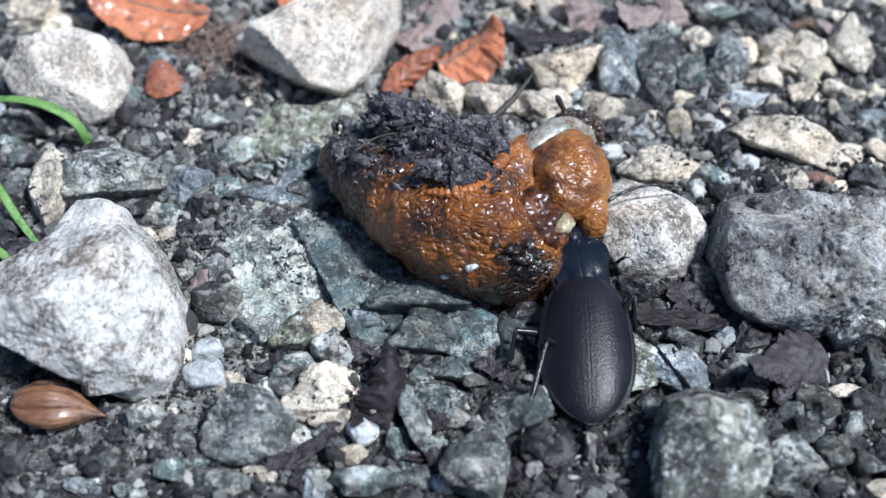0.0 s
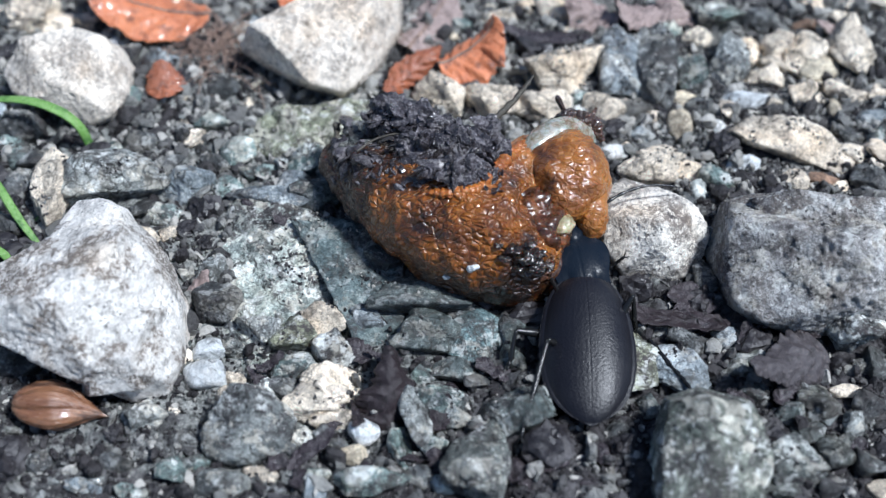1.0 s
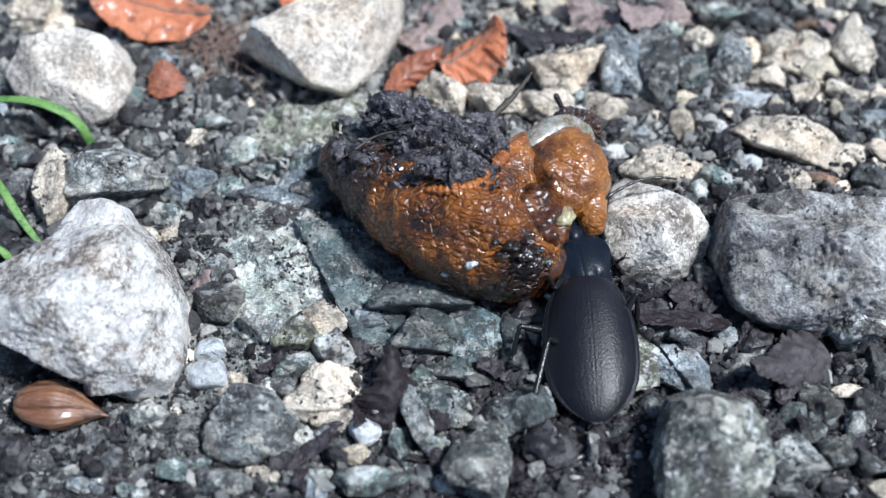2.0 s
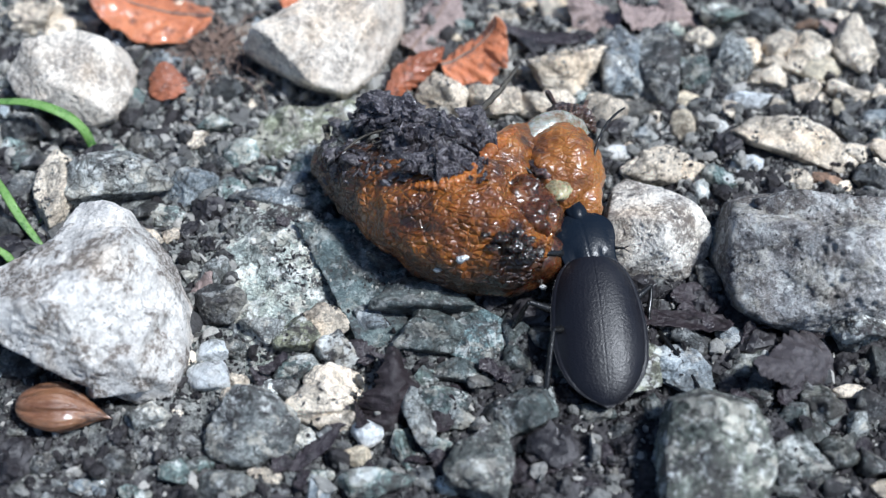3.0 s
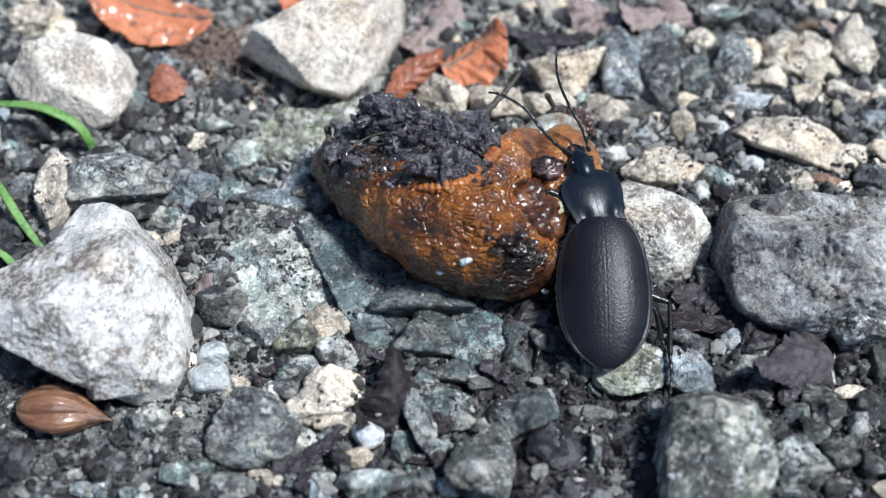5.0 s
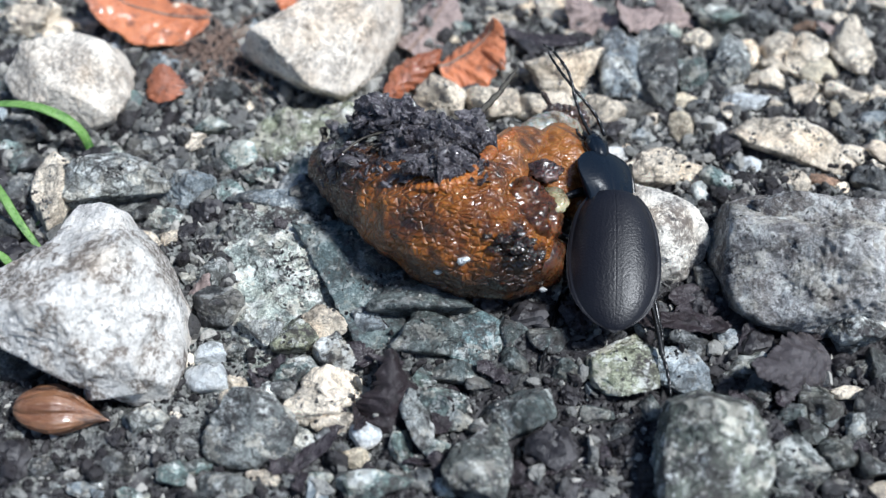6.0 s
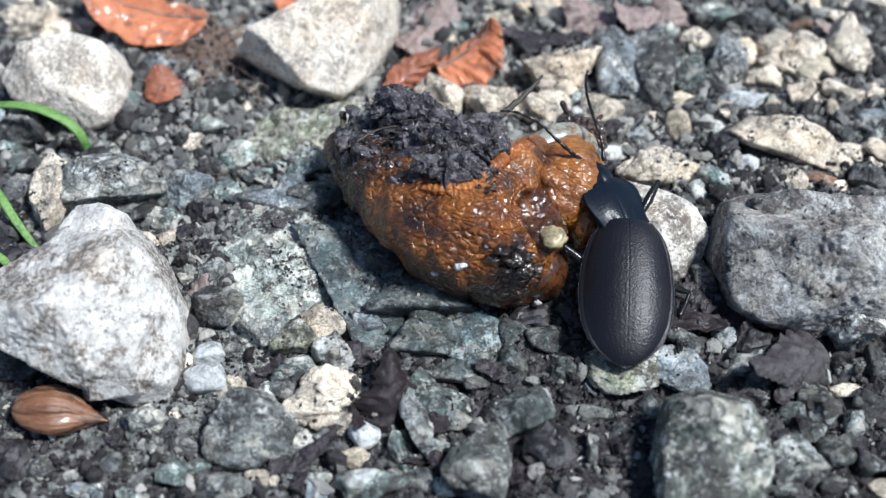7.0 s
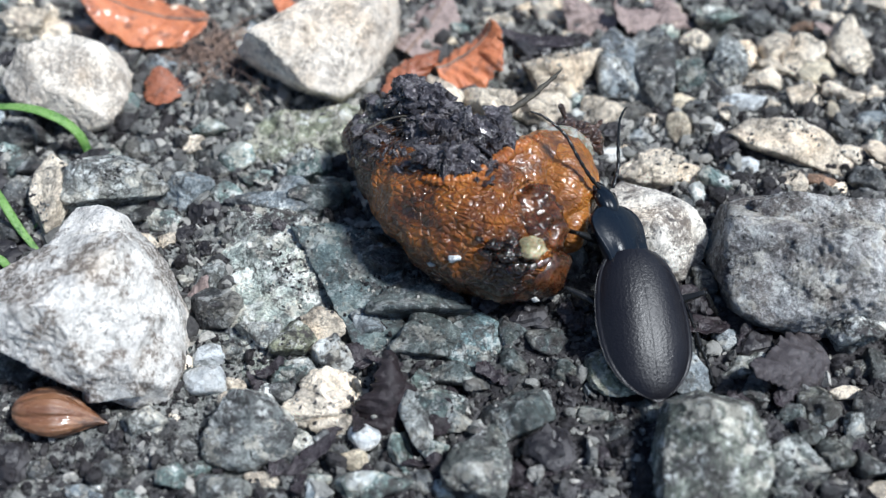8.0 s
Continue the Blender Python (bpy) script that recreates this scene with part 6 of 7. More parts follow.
# ---------------------------------------------------------------- leaves, grass, husk, fibres
def leaf(name, label, x, y, z, long, wide, material, rx=0, ry=0, rz=0, curl=0.0, cup=0.0, pleat=0.0, ragged=0.0, seed=0, category="leaf", form="leaf"):
    """A dead leaf: midrib, pleated between side veins, curled along and across, with ragged edges and thickness."""
    n, m = 70, 31
    top = []
    for i in range(n):
        s = i / (n - 1)
        w = math.sin(math.pi * (0.02 + 0.96 * s) ** 0.85) ** 0.75
        if form == "strip":
            w = min(1.0, 8 * s + 0.3, 8 * (1 - s) + 0.2)
        elif form == "wedge":
            w = min(1.0, 10 * s + 0.5) * (1.0 - 0.86 * s)
        tear = [1 + ragged * 1.3 * noise.fractal(Vector((s * 9, seed * 5.3, e)), 0.7, 2.0, 4) for e in (0.4, 4.4)]
        for j in range(m):
            u = j / (m - 1) * 2 - 1
            px, py = u * w * wide / 2 * tear[u > 0], (s - 0.5) * long
            pz = cup * wide * 0.5 * (abs(u) ** 1.6) * w + pleat * math.sin((s - abs(u) * 0.22) * 40 + 2.0 * noise.noise(Vector((s * 6, u * 3, seed)))) * min(1, abs(u) * 3) * w
            pz += 3.2 * ragged * noise.fractal(Vector((px * 0.16, py * 0.16, seed)), 0.8, 2.0, 4) - 0.12 * pleat * math.exp(-(u / 0.06) ** 2)
            a = curl * (s - 0.5)
            if abs(curl) > 1e-3:
                rr = long / curl
                py, pz = (rr - pz) * math.sin(a), pz * math.cos(a) + rr * (1 - math.cos(a))
            top.append((px, py, pz))
    low = len(top)
    v = top + [(a, b, c - 0.22) for a, b, c in top]
    f = []
    for i in range(n - 1):
        for j in range(m - 1):
            a, b, c, d = i * m + j, i * m + j + 1, (i + 1) * m + j + 1, (i + 1) * m + j
            f += [(a, b, c, d), (a + low, d + low, c + low, b + low)]
    loop = [j for j in range(m)] + [i * m + m - 1 for i in range(1, n)] + [(n - 1) * m + j for j in range(m - 2, -1, -1)] + [i * m for i in range(n - 2, 0, -1)]
    for a, b in zip(loop, loop[1:] + loop[:1]):
        f.append((b, a, a + low, b + low))
    ob = mesh_object(name, np.array(v) * MM, f, material)
    ob.matrix_basis = pose(x * MM, y * MM, (z + (0.9 if z < 3 else 0.0)) * MM, rx, ry, rz)
    if name in ("dead_leaf", "wet_leaf"):
        mid = [top[i * m + m // 2] for i in range(0, n, 6)] + [top[-1 - m // 2]]
        tube_child("midrib", [(p[0], p[1], p[2] + 0.02, 0.34 - 0.24 * k / len(mid)) for k, p in enumerate(mid)], 50, 8, M_FIBRE, ob, "pale raised midrib")
    return tagged(ob, label, category)


leaf("dead_leaf", "bright orange-brown dead leaf curled over stones", -57.3, 55.6, 6.0, 25.8, 14.0, M_LEAF, rx=18, rz=85, curl=0.9, cup=-0.35, pleat=0.15, ragged=0.15, seed=1)
leaf("dead_leaf", "curled orange-brown dead leaf with pleated veins", 5.2, 43.0, 6.4, 14.4, 12.6, M_LEAF, rx=30, ry=-8, rz=-66, curl=1.3, cup=-0.5, pleat=0.28, ragged=0.2, seed=2)
leaf("leaf_scrap", "folded rust-brown leaf scrap leaning on gravel", -5.8, 39.2, 4.0, 14.4, 5.2, M_LEAF_RUST, rx=12, ry=35, rz=-38, curl=0.7, cup=-0.6, pleat=0.2, ragged=0.2, seed=3)
leaf("wet_leaf", "faded grey-brown leaf pressed on the ground", -2.6, 54.3, 3.0, 16.2, 11.9, M_LEAF_TAN, rx=8, rz=-30, curl=0.5, cup=-0.3, pleat=0.18, ragged=0.22, seed=4)
leaf("leaf_scrap", "crumpled faded pink-brown leaf scrap among stones", 27.8, 55.8, 4.5, 11.9, 7.6, M_LEAF_TAN, rx=20, ry=-10, rz=70, curl=1.4, cup=-0.5, pleat=0.3, ragged=0.28, seed=90)
leaf("leaf_scrap", "crumpled faded pink-brown leaf scrap among stones", 37.3, 55.5, 4.5, 12.9, 8.0, M_LEAF_TAN, rx=20, ry=0, rz=100, curl=1.6, cup=-0.5, pleat=0.3, ragged=0.28, seed=91)
leaf("leaf_scrap", "crumpled faded pink-brown leaf scrap among stones", 45.1, 57.9, 4.5, 10.9, 6.5, M_LEAF_TAN, rx=20, ry=10, rz=60, curl=-1.2, cup=-0.5, pleat=0.3, ragged=0.28, seed=92)
leaf("leaf_scrap", "dark brown decayed leaf strip", 18.7, 49.7, 3.5, 18.1, 3.8, M_LEAF_DARK, rx=5, rz=84, curl=0.6, cup=-0.2, pleat=0.04, ragged=0.22, seed=6)
leaf("dark_leaf_flake", "dark purplish leaf flake standing folded in the gravel", -7.4, -30.6, 5.0, 13.5, 12.6, M_FLAKE, form="wedge", rx=34, ry=14, rz=8, curl=-1.1, cup=-0.55, pleat=0.10, ragged=0.26, seed=7)
leaf("bark_flake", "flat dark brown bark flake on the soil", 36.2, -16.7, 2.2, 14.8, 3.5, M_FLAKE, form="strip", rx=4, rz=84, curl=0.2, cup=0.05, pleat=0.04, ragged=0.225, seed=8)
leaf("leaf_scrap", "grey-brown decayed leaf beside the boulder", 50.2, -26.2, 5.4, 16.4, 10.6, M_FLAKE_GREY, form="wedge", rx=22, ry=-20, rz=108, curl=0.7, cup=-0.5, pleat=0.16, ragged=0.26, seed=9)
leaf("leaf_scrap", "faded tan scrap of leaf under the pale chips", 38.5, -12.5, 1.2, 7.1, 5.3, M_LEAF_DARK, form="strip", rx=10, rz=30, curl=0.3, cup=0.1, pleat=0.04, ragged=0.22, seed=10)
leaf("leaf_scrap", "rusty brown leaf fragment on the gravel", -50.6, 35.6, 5.2, 7.4, 6.8, M_LEAF_RUST, rx=20, rz=10, curl=0.5, cup=-0.3, pleat=0.04, ragged=0.22, seed=11)
leaf("leaf_scrap", "small purplish-brown leaf fragment", -0.3, -33.6, 2.6, 5.7, 3.3, M_FLAKE, rx=25, rz=-25, curl=0.3, cup=0.1, pleat=0.04, ragged=0.22, seed=12)
leaf("leaf_scrap", "pale brown dry leaf curl against the slab", -38.9, -10.5, 3.0, 7.1, 3.2, M_LEAF_TAN, rx=25, rz=-40, curl=0.6, cup=-0.3, pleat=0.04, ragged=0.22, seed=13)
leaf("leaf_scrap", "dark wet leaf strip in the soil", -18.8, -39.2, 1.8, 8.9, 2.7, M_LEAF_DARK, rx=15, rz=-52, curl=0.3, cup=0, pleat=0.04, ragged=0.22, seed=14)
leaf("leaf_scrap", "pink-orange dead leaf edge among stones", -27.8, 59.4, 3.0, 11.0, 5.5, M_LEAF, rx=20, rz=70, curl=0.5, cup=-0.3, pleat=0.2, ragged=0.2, seed=15)
leaf("leaf_scrap", "thin rusty leaf shred near pale chips", 74.0, 51.5, 3.0, 7.5, 3.2, M_LEAF_TAN, rx=10, rz=60, curl=0.3, cup=0.1, pleat=0.04, ragged=0.22, seed=16)
leaf("leaf_shred", "small dark wet shred of leaf on the soil", -25.0, 3.1, 2.0, 6.5, 1.9, M_LEAF_DARK, form="strip", rx=12, rz=80, curl=0.5, cup=-0.2, pleat=0.04, ragged=0.3, seed=30)
leaf("leaf_shred", "small dark wet shred of leaf on the soil", -25.8, -24.6, 2.0, 5.1, 1.5, M_LEAF_DARK, form="strip", rx=12, rz=-60, curl=0.5, cup=-0.2, pleat=0.04, ragged=0.3, seed=31)
leaf("leaf_shred", "small dark wet shred of leaf on the soil", 30.3, -15.3, 2.0, 6.1, 2.3, M_LEAF_DARK, form="strip", rx=12, rz=60, curl=0.5, cup=-0.2, pleat=0.04, ragged=0.3, seed=32)
leaf("leaf_shred", "small dark wet shred of leaf on the soil", 41.5, -16.9, 2.0, 5.2, 1.9, M_LEAF_DARK, form="strip", rx=12, rz=95, curl=0.5, cup=-0.2, pleat=0.04, ragged=0.3, seed=33)
leaf("leaf_shred", "small dark wet shred of leaf on the soil", 50.6, -28.8, 2.0, 6.7, 2.5, M_LEAF_DARK, form="strip", rx=12, rz=-30, curl=0.5, cup=-0.2, pleat=0.04, ragged=0.3, seed=34)
leaf("leaf_shred", "small dark wet shred of leaf on the soil", -31.0, 7.1, 2.0, 5.7, 1.5, M_LEAF_DARK, form="strip", rx=12, rz=70, curl=0.5, cup=-0.2, pleat=0.04, ragged=0.3, seed=35)
leaf("leaf_shred", "small dark wet shred of leaf on the soil", 7.3, -25.8, 2.0, 5.9, 2.2, M_LEAF_DARK, form="strip", rx=12, rz=60, curl=0.5, cup=-0.2, pleat=0.04, ragged=0.3, seed=36)
leaf("leaf_shred", "small dark wet shred of leaf on the soil", 19.8, -15.3, 2.0, 5.3, 2.6, M_LEAF_DARK, form="strip", rx=12, rz=40, curl=0.5, cup=-0.2, pleat=0.04, ragged=0.3, seed=37)
leaf("leaf_shred", "small dark wet shred of leaf on the soil", 19.5, -44.1, 1.1, 3.2, 1.5, M_LEAF_DARK, form="wedge", rx=10, ry=-2, rz=82, curl=-0.01, cup=-0.27, pleat=0.05, ragged=0.3, seed=60)
leaf("leaf_shred", "small dark wet shred of leaf on the soil", 56.0, -18.1, 1.7, 3.9, 2.3, M_LEAF_DARK, form="wedge", rx=15, ry=7, rz=17, curl=0.57, cup=-0.13, pleat=0.05, ragged=0.3, seed=61)
leaf("leaf_shred", "small dark wet shred of leaf on the soil", 55.8, -18.7, 1.7, 3.2, 1.8, M_LEAF_DARK, form="leaf", rx=19, ry=4, rz=97, curl=-0.83, cup=0.09, pleat=0.05, ragged=0.3, seed=62)
leaf("leaf_shred", "curled dark brown leaf flake among gravel", 15.5, -41.4, 1.3, 4.4, 2.2, M_LEAF_DARK, form="strip", rx=-16, ry=4, rz=96, curl=-0.34, cup=-0.15, pleat=0.05, ragged=0.3, seed=63)
leaf("leaf_shred", "curled dark brown leaf flake among gravel", 43.4, -30.6, 1.2, 5.2, 3.1, M_LEAF_DARK, form="leaf", rx=25, ry=2, rz=62, curl=0.73, cup=-0.19, pleat=0.05, ragged=0.3, seed=64)
leaf("leaf_shred", "curled dark brown leaf flake among gravel", 21.1, -16.3, 1.8, 4.0, 3.0, M_LEAF_DARK, form="leaf", rx=-3, ry=-13, rz=119, curl=0.85, cup=-0.26, pleat=0.05, ragged=0.3, seed=65)
leaf("leaf_shred", "curled dark brown leaf flake among gravel", 51.2, -24.7, 1.3, 2.9, 1.3, M_LEAF_DARK, form="strip", rx=-17, ry=3, rz=73, curl=-0.76, cup=-0.35, pleat=0.05, ragged=0.3, seed=66)
leaf("leaf_shred", "curled dark brown leaf flake among gravel", 49.9, -15.8, 1.2, 5.7, 4.4, M_LEAF_DARK, form="leaf", rx=-17, ry=4, rz=34, curl=0.74, cup=-0.16, pleat=0.05, ragged=0.3, seed=67)
leaf("leaf_shred", "curled dark brown leaf flake among gravel", 45.8, -19.3, 2.0, 4.1, 1.5, M_LEAF_DARK, form="strip", rx=-22, ry=5, rz=159, curl=0.66, cup=0.17, pleat=0.05, ragged=0.3, seed=68)
leaf("leaf_shred", "curled dark brown leaf flake among gravel", 54.7, -20.6, 1.4, 4.3, 1.7, M_LEAF_DARK, form="wedge", rx=20, ry=12, rz=69, curl=-0.7, cup=0.1, pleat=0.05, ragged=0.3, seed=69)
leaf("leaf_shred", "small dark wet shred of leaf on the soil", 42.4, -37.6, 1.7, 4.7, 2.6, M_LEAF_DARK, form="wedge", rx=0, ry=-18, rz=9, curl=-0.7, cup=-0.25, pleat=0.05, ragged=0.3, seed=70)
leaf("leaf_shred", "curled dark brown leaf flake among gravel", 8.1, -34.2, 1.8, 6.2, 3.6, M_LEAF_DARK, form="leaf", rx=-12, ry=1, rz=134, curl=0.27, cup=-0.4, pleat=0.05, ragged=0.3, seed=71)
leaf("leaf_shred", "curled dark brown leaf flake among gravel", 39.9, -42.7, 1.2, 5.4, 2.6, M_LEAF_DARK, form="leaf", rx=-5, ry=18, rz=153, curl=0.03, cup=0.04, pleat=0.05, ragged=0.3, seed=72)
leaf("leaf_shred", "small dark wet shred of leaf on the soil", 58.8, -39.1, 1.2, 3.8, 2.0, M_LEAF_DARK, form="strip", rx=-9, ry=5, rz=152, curl=0.33, cup=0.26, pleat=0.05, ragged=0.3, seed=73)
leaf("leaf_shred", "curled dark brown leaf flake among gravel", 46.2, -40.5, 1.7, 5.0, 2.2, M_LEAF_DARK, form="wedge", rx=-16, ry=0, rz=156, curl=0.88, cup=0.15, pleat=0.05, ragged=0.3, seed=74)
leaf("leaf_shred", "curled dark brown leaf flake among gravel", 40.7, -40.7, 1.8, 6.4, 3.7, M_LEAF_DARK, form="leaf", rx=-2, ry=-6, rz=174, curl=0.52, cup=0.12, pleat=0.05, ragged=0.3, seed=75)
leaf("leaf_shred", "small dark wet shred of leaf on the soil", 21.0, -40.1, 1.4, 4.9, 3.5, M_LEAF_DARK, form="wedge", rx=-20, ry=-13, rz=102, curl=-0.13, cup=-0.37, pleat=0.05, ragged=0.3, seed=76)
leaf("leaf_shred", "curled dark brown leaf flake among gravel", 61.2, -15.4, 1.1, 3.8, 2.1, M_LEAF_DARK, form="leaf", rx=-20, ry=4, rz=156, curl=0.27, cup=-0.18, pleat=0.05, ragged=0.3, seed=77)
leaf("leaf_shred", "curled dark brown leaf flake among gravel", 9.6, -43.5, 2.0, 5.8, 2.2, M_LEAF_DARK, form="leaf", rx=-23, ry=12, rz=40, curl=0.44, cup=0.28, pleat=0.05, ragged=0.3, seed=78)
leaf("leaf_shred", "curled dark brown leaf flake among gravel", 11.1, -42.6, 1.4, 6.1, 2.6, M_LEAF_DARK, form="strip", rx=-1, ry=11, rz=18, curl=-0.5, cup=-0.19, pleat=0.05, ragged=0.3, seed=79)
leaf("leaf_shred", "small dark wet shred of leaf on the soil", -29.2, -38.1, 1.1, 3.2, 2.2, M_LEAF_DARK, form="strip", rx=6, ry=-7, rz=159, curl=0.43, cup=-0.06, pleat=0.05, ragged=0.3, seed=80)
leaf("leaf_shred", "small dark wet shred of leaf on the soil", -12.4, -43.5, 1.2, 6.3, 2.8, M_LEAF_DARK, form="strip", rx=-18, ry=-2, rz=125, curl=-0.09, cup=0.07, pleat=0.05, ragged=0.3, seed=81)
leaf("leaf_shred", "curled dark brown leaf flake among gravel", -24.2, -40.3, 1.7, 4.3, 3.4, M_LEAF_DARK, form="wedge", rx=15, ry=11, rz=34, curl=-0.42, cup=0.26, pleat=0.05, ragged=0.3, seed=82)
leaf("leaf_shred", "curled dark brown leaf flake among gravel", -1.0, -41.1, 1.8, 3.7, 2.3, M_LEAF_DARK, form="strip", rx=20, ry=6, rz=22, curl=-0.19, cup=-0.38, pleat=0.05, ragged=0.3, seed=83)
leaf("leaf_shred", "small dark wet shred of leaf on the soil", -20.4, -43.9, 1.6, 4.0, 1.6, M_LEAF_DARK, form="strip", rx=21, ry=-2, rz=171, curl=0.48, cup=0.19, pleat=0.05, ragged=0.3, seed=84)
leaf("leaf_shred", "curled dark brown leaf flake among gravel", -12.7, -33.7, 2.0, 6.1, 2.2, M_LEAF_DARK, form="wedge", rx=-19, ry=-7, rz=18, curl=0.62, cup=0.05, pleat=0.05, ragged=0.3, seed=85)
leaf("leaf_shred", "curled dark brown leaf flake among gravel", -16.6, -33.2, 1.4, 6.3, 4.0, M_LEAF_DARK, form="leaf", rx=-17, ry=8, rz=160, curl=-0.34, cup=-0.38, pleat=0.05, ragged=0.3, seed=86)
leaf("leaf_shred", "small dark wet shred of leaf on the soil", -27.9, -26.5, 1.3, 4.3, 2.8, M_LEAF_DARK, form="wedge", rx=16, ry=3, rz=47, curl=0.61, cup=-0.2, pleat=0.05, ragged=0.3, seed=87)
leaf("leaf_shred", "curled dark brown leaf flake among gravel", 0.2, -29.6, 1.9, 5.2, 2.9, M_LEAF_DARK, form="leaf", rx=28, ry=-16, rz=129, curl=0.3, cup=-0.15, pleat=0.05, ragged=0.3, seed=88)
leaf("leaf_shred", "small dark wet shred of leaf on the soil", -12.9, -21.9, 1.8, 5.0, 2.9, M_LEAF_DARK, form="strip", rx=5, ry=7, rz=56, curl=-0.63, cup=-0.12, pleat=0.05, ragged=0.3, seed=89)
leaf("leaf_shred", "small dark wet shred of leaf on the soil", 3.9, -39.5, 1.0, 6.3, 4.2, M_LEAF_DARK, form="wedge", rx=-8, ry=19, rz=132, curl=0.43, cup=0.0, pleat=0.05, ragged=0.3, seed=90)
leaf("leaf_shred", "curled dark brown leaf flake among gravel", -10.1, -15.2, 1.3, 6.3, 2.5, M_LEAF_DARK, form="strip", rx=23, ry=7, rz=93, curl=-0.54, cup=0.24, pleat=0.05, ragged=0.3, seed=91)
leaf("leaf_shred", "small dark wet shred of leaf on the soil", -4.3, -40.3, 1.4, 4.3, 1.8, M_LEAF_DARK, form="leaf", rx=14, ry=18, rz=120, curl=-0.28, cup=0.02, pleat=0.05, ragged=0.3, seed=92)
leaf("leaf_shred", "small dark wet shred of leaf on the soil", -9.0, -23.6, 2.0, 5.6, 2.7, M_LEAF_DARK, form="wedge", rx=13, ry=-11, rz=71, curl=0.35, cup=-0.22, pleat=0.05, ragged=0.3, seed=93)


def grass_blade(label, rows):
    v, f = sweep(rows, 40, 8, flat=0.25)
    return tagged(mesh_object("grass_blade", v, f, M_GRASS), label, "grass", "blades of grass")


grass_blade("arching green grass blade with a pale sheen", [(-83.3, 28.0, 7.0, 0.39), (-77.4, 26.3, 9.0, 0.78), (-71.0, 24.8, 10.0, 0.97), (-65.6, 23.2, 9.0, 1.06), (-62.7, 22.4, 6.0, 0.97), (-61.5, 21.3, 2.0, 0.69), (-60.5, 20.1, 0.0, 0.30)])
grass_blade("short green grass blade leaning over soil", [(-75.1, 11.0, 6.0, 0.47), (-72.2, 6.6, 6.0, 0.74), (-69.7, 3.4, 4.0, 0.74), (-67.0, 0.7, 1.5, 0.56), (-65.7, -0.5, 0.0, 0.28)])
grass_blade("thin green grass blade at the path edge", [(-72.5, -2.9, 5.0, 0.36), (-70.2, -4.4, 4.0, 0.72), (-69.2, -5.1, 2.0, 0.54), (-68.7, -5.8, 0.0, 0.27)])
grass_blade("fine short green grass shoot", [(-61.2, 21.5, 1.0, 0.30), (-57.9, 18.4, 2.5, 0.39), (-55.3, 17.7, 2.5, 0.29), (-53.8, 18.5, 1.0, 0.10)])
grass_blade("fine short green grass shoot", [(-62.3, 19.2, 1.0, 0.29), (-59.3, 17.2, 2.0, 0.39), (-56.6, 15.3, 1.5, 0.19)])
grass_blade("dark thin grass stem on the soil", [(-68.1, 5.4, 1.0, 0.19), (-64.8, 10.0, 3.0, 0.24), (-61.1, 15.2, 3.0, 0.19), (-57.4, 20.5, 2.0, 0.10)])


def husk(x, y, z, rz):
    """A beech-nut husk: a tapering ribbed shell split into two valves."""
    v, q = ICO[5]
    p = v.copy()
    along = np.clip((p[:, 0] + 1) / 2, 0, 1)
    p[:, 1:] *= np.where(along < 0.4, 1.0, np.maximum(0.03, 1 - ((along - 0.4) / 0.6) ** 1.35))[:, None] * 0.96 + 0.02
    ang = np.arctan2(p[:, 2], p[:, 1])
    rib = np.abs(np.sin(ang * 2.5 + along * 1.5 + 0.4))
    p[:, 1:] *= (0.74 + 0.30 * rib ** 0.55 + 0.02 * np.sin(ang * 23 + along * 5))[:, None]
    p[:, 1] -= 0.35 * along ** 3
    p = p * np.array((7.0, 3.9, 3.4)) * MM
    root = tagged(new("nut_husk"), "glossy brown ribbed nut husk lying beside the rock", "nut husk")
    root.matrix_basis = pose(x * MM, y * MM, z * MM, 10, 8, rz)
    split = 0.35 * np.sin(p[q].mean(1)[:, 0] / (7.0 * MM) * 2) * MM
    back = p[q].mean(1)[:, 1] > split + 0.9 * MM
    for side, push, name in ((back, 0.05, "upper_valve"), (~back, 0.0, "lower_valve")):
        child(name, p + np.array((0, push, 0)) * MM, q[side], M_NUT, root)
    return root


husk(-55.6, -32.4, 3.2, 2)


def fibre_tuft(label, x, y, z, spread_mm, count, seed, material):
    rng = np.random.default_rng(seed)
    vs, fs, off = [], [], 0
    for k in range(count):
        a, b = rng.normal(0, spread_mm * 0.4, 2), rng.normal(0, spread_mm * 0.55, 2)
        h = rng.uniform(0.5, 4.0)
        rows = [(a[0], a[1], -1, 0.10), ((a + b)[0] * 0.6, (a + b)[1] * 0.6, h, 0.11), (b[0] * 1.2, b[1] * 1.2, rng.uniform(-0.5, h), 0.05)]
        v, f = sweep(rows, 10, 5)
        vs.append(v)
        fs += [tuple(i + off for i in t) for t in f]
        off += len(v)
    ob = mesh_object("fibre_tuft", np.concatenate(vs), fs, material)
    ob.matrix_basis = pose(x * MM, y * MM, z * MM)
    return tagged(ob, label, "plant fibres", kind="stuff")


fibre_tuft("brown fibrous tuft of dead plant matter", -42.6, 47.1, 0.5, 9.5, 260, 21, M_FIBRE)


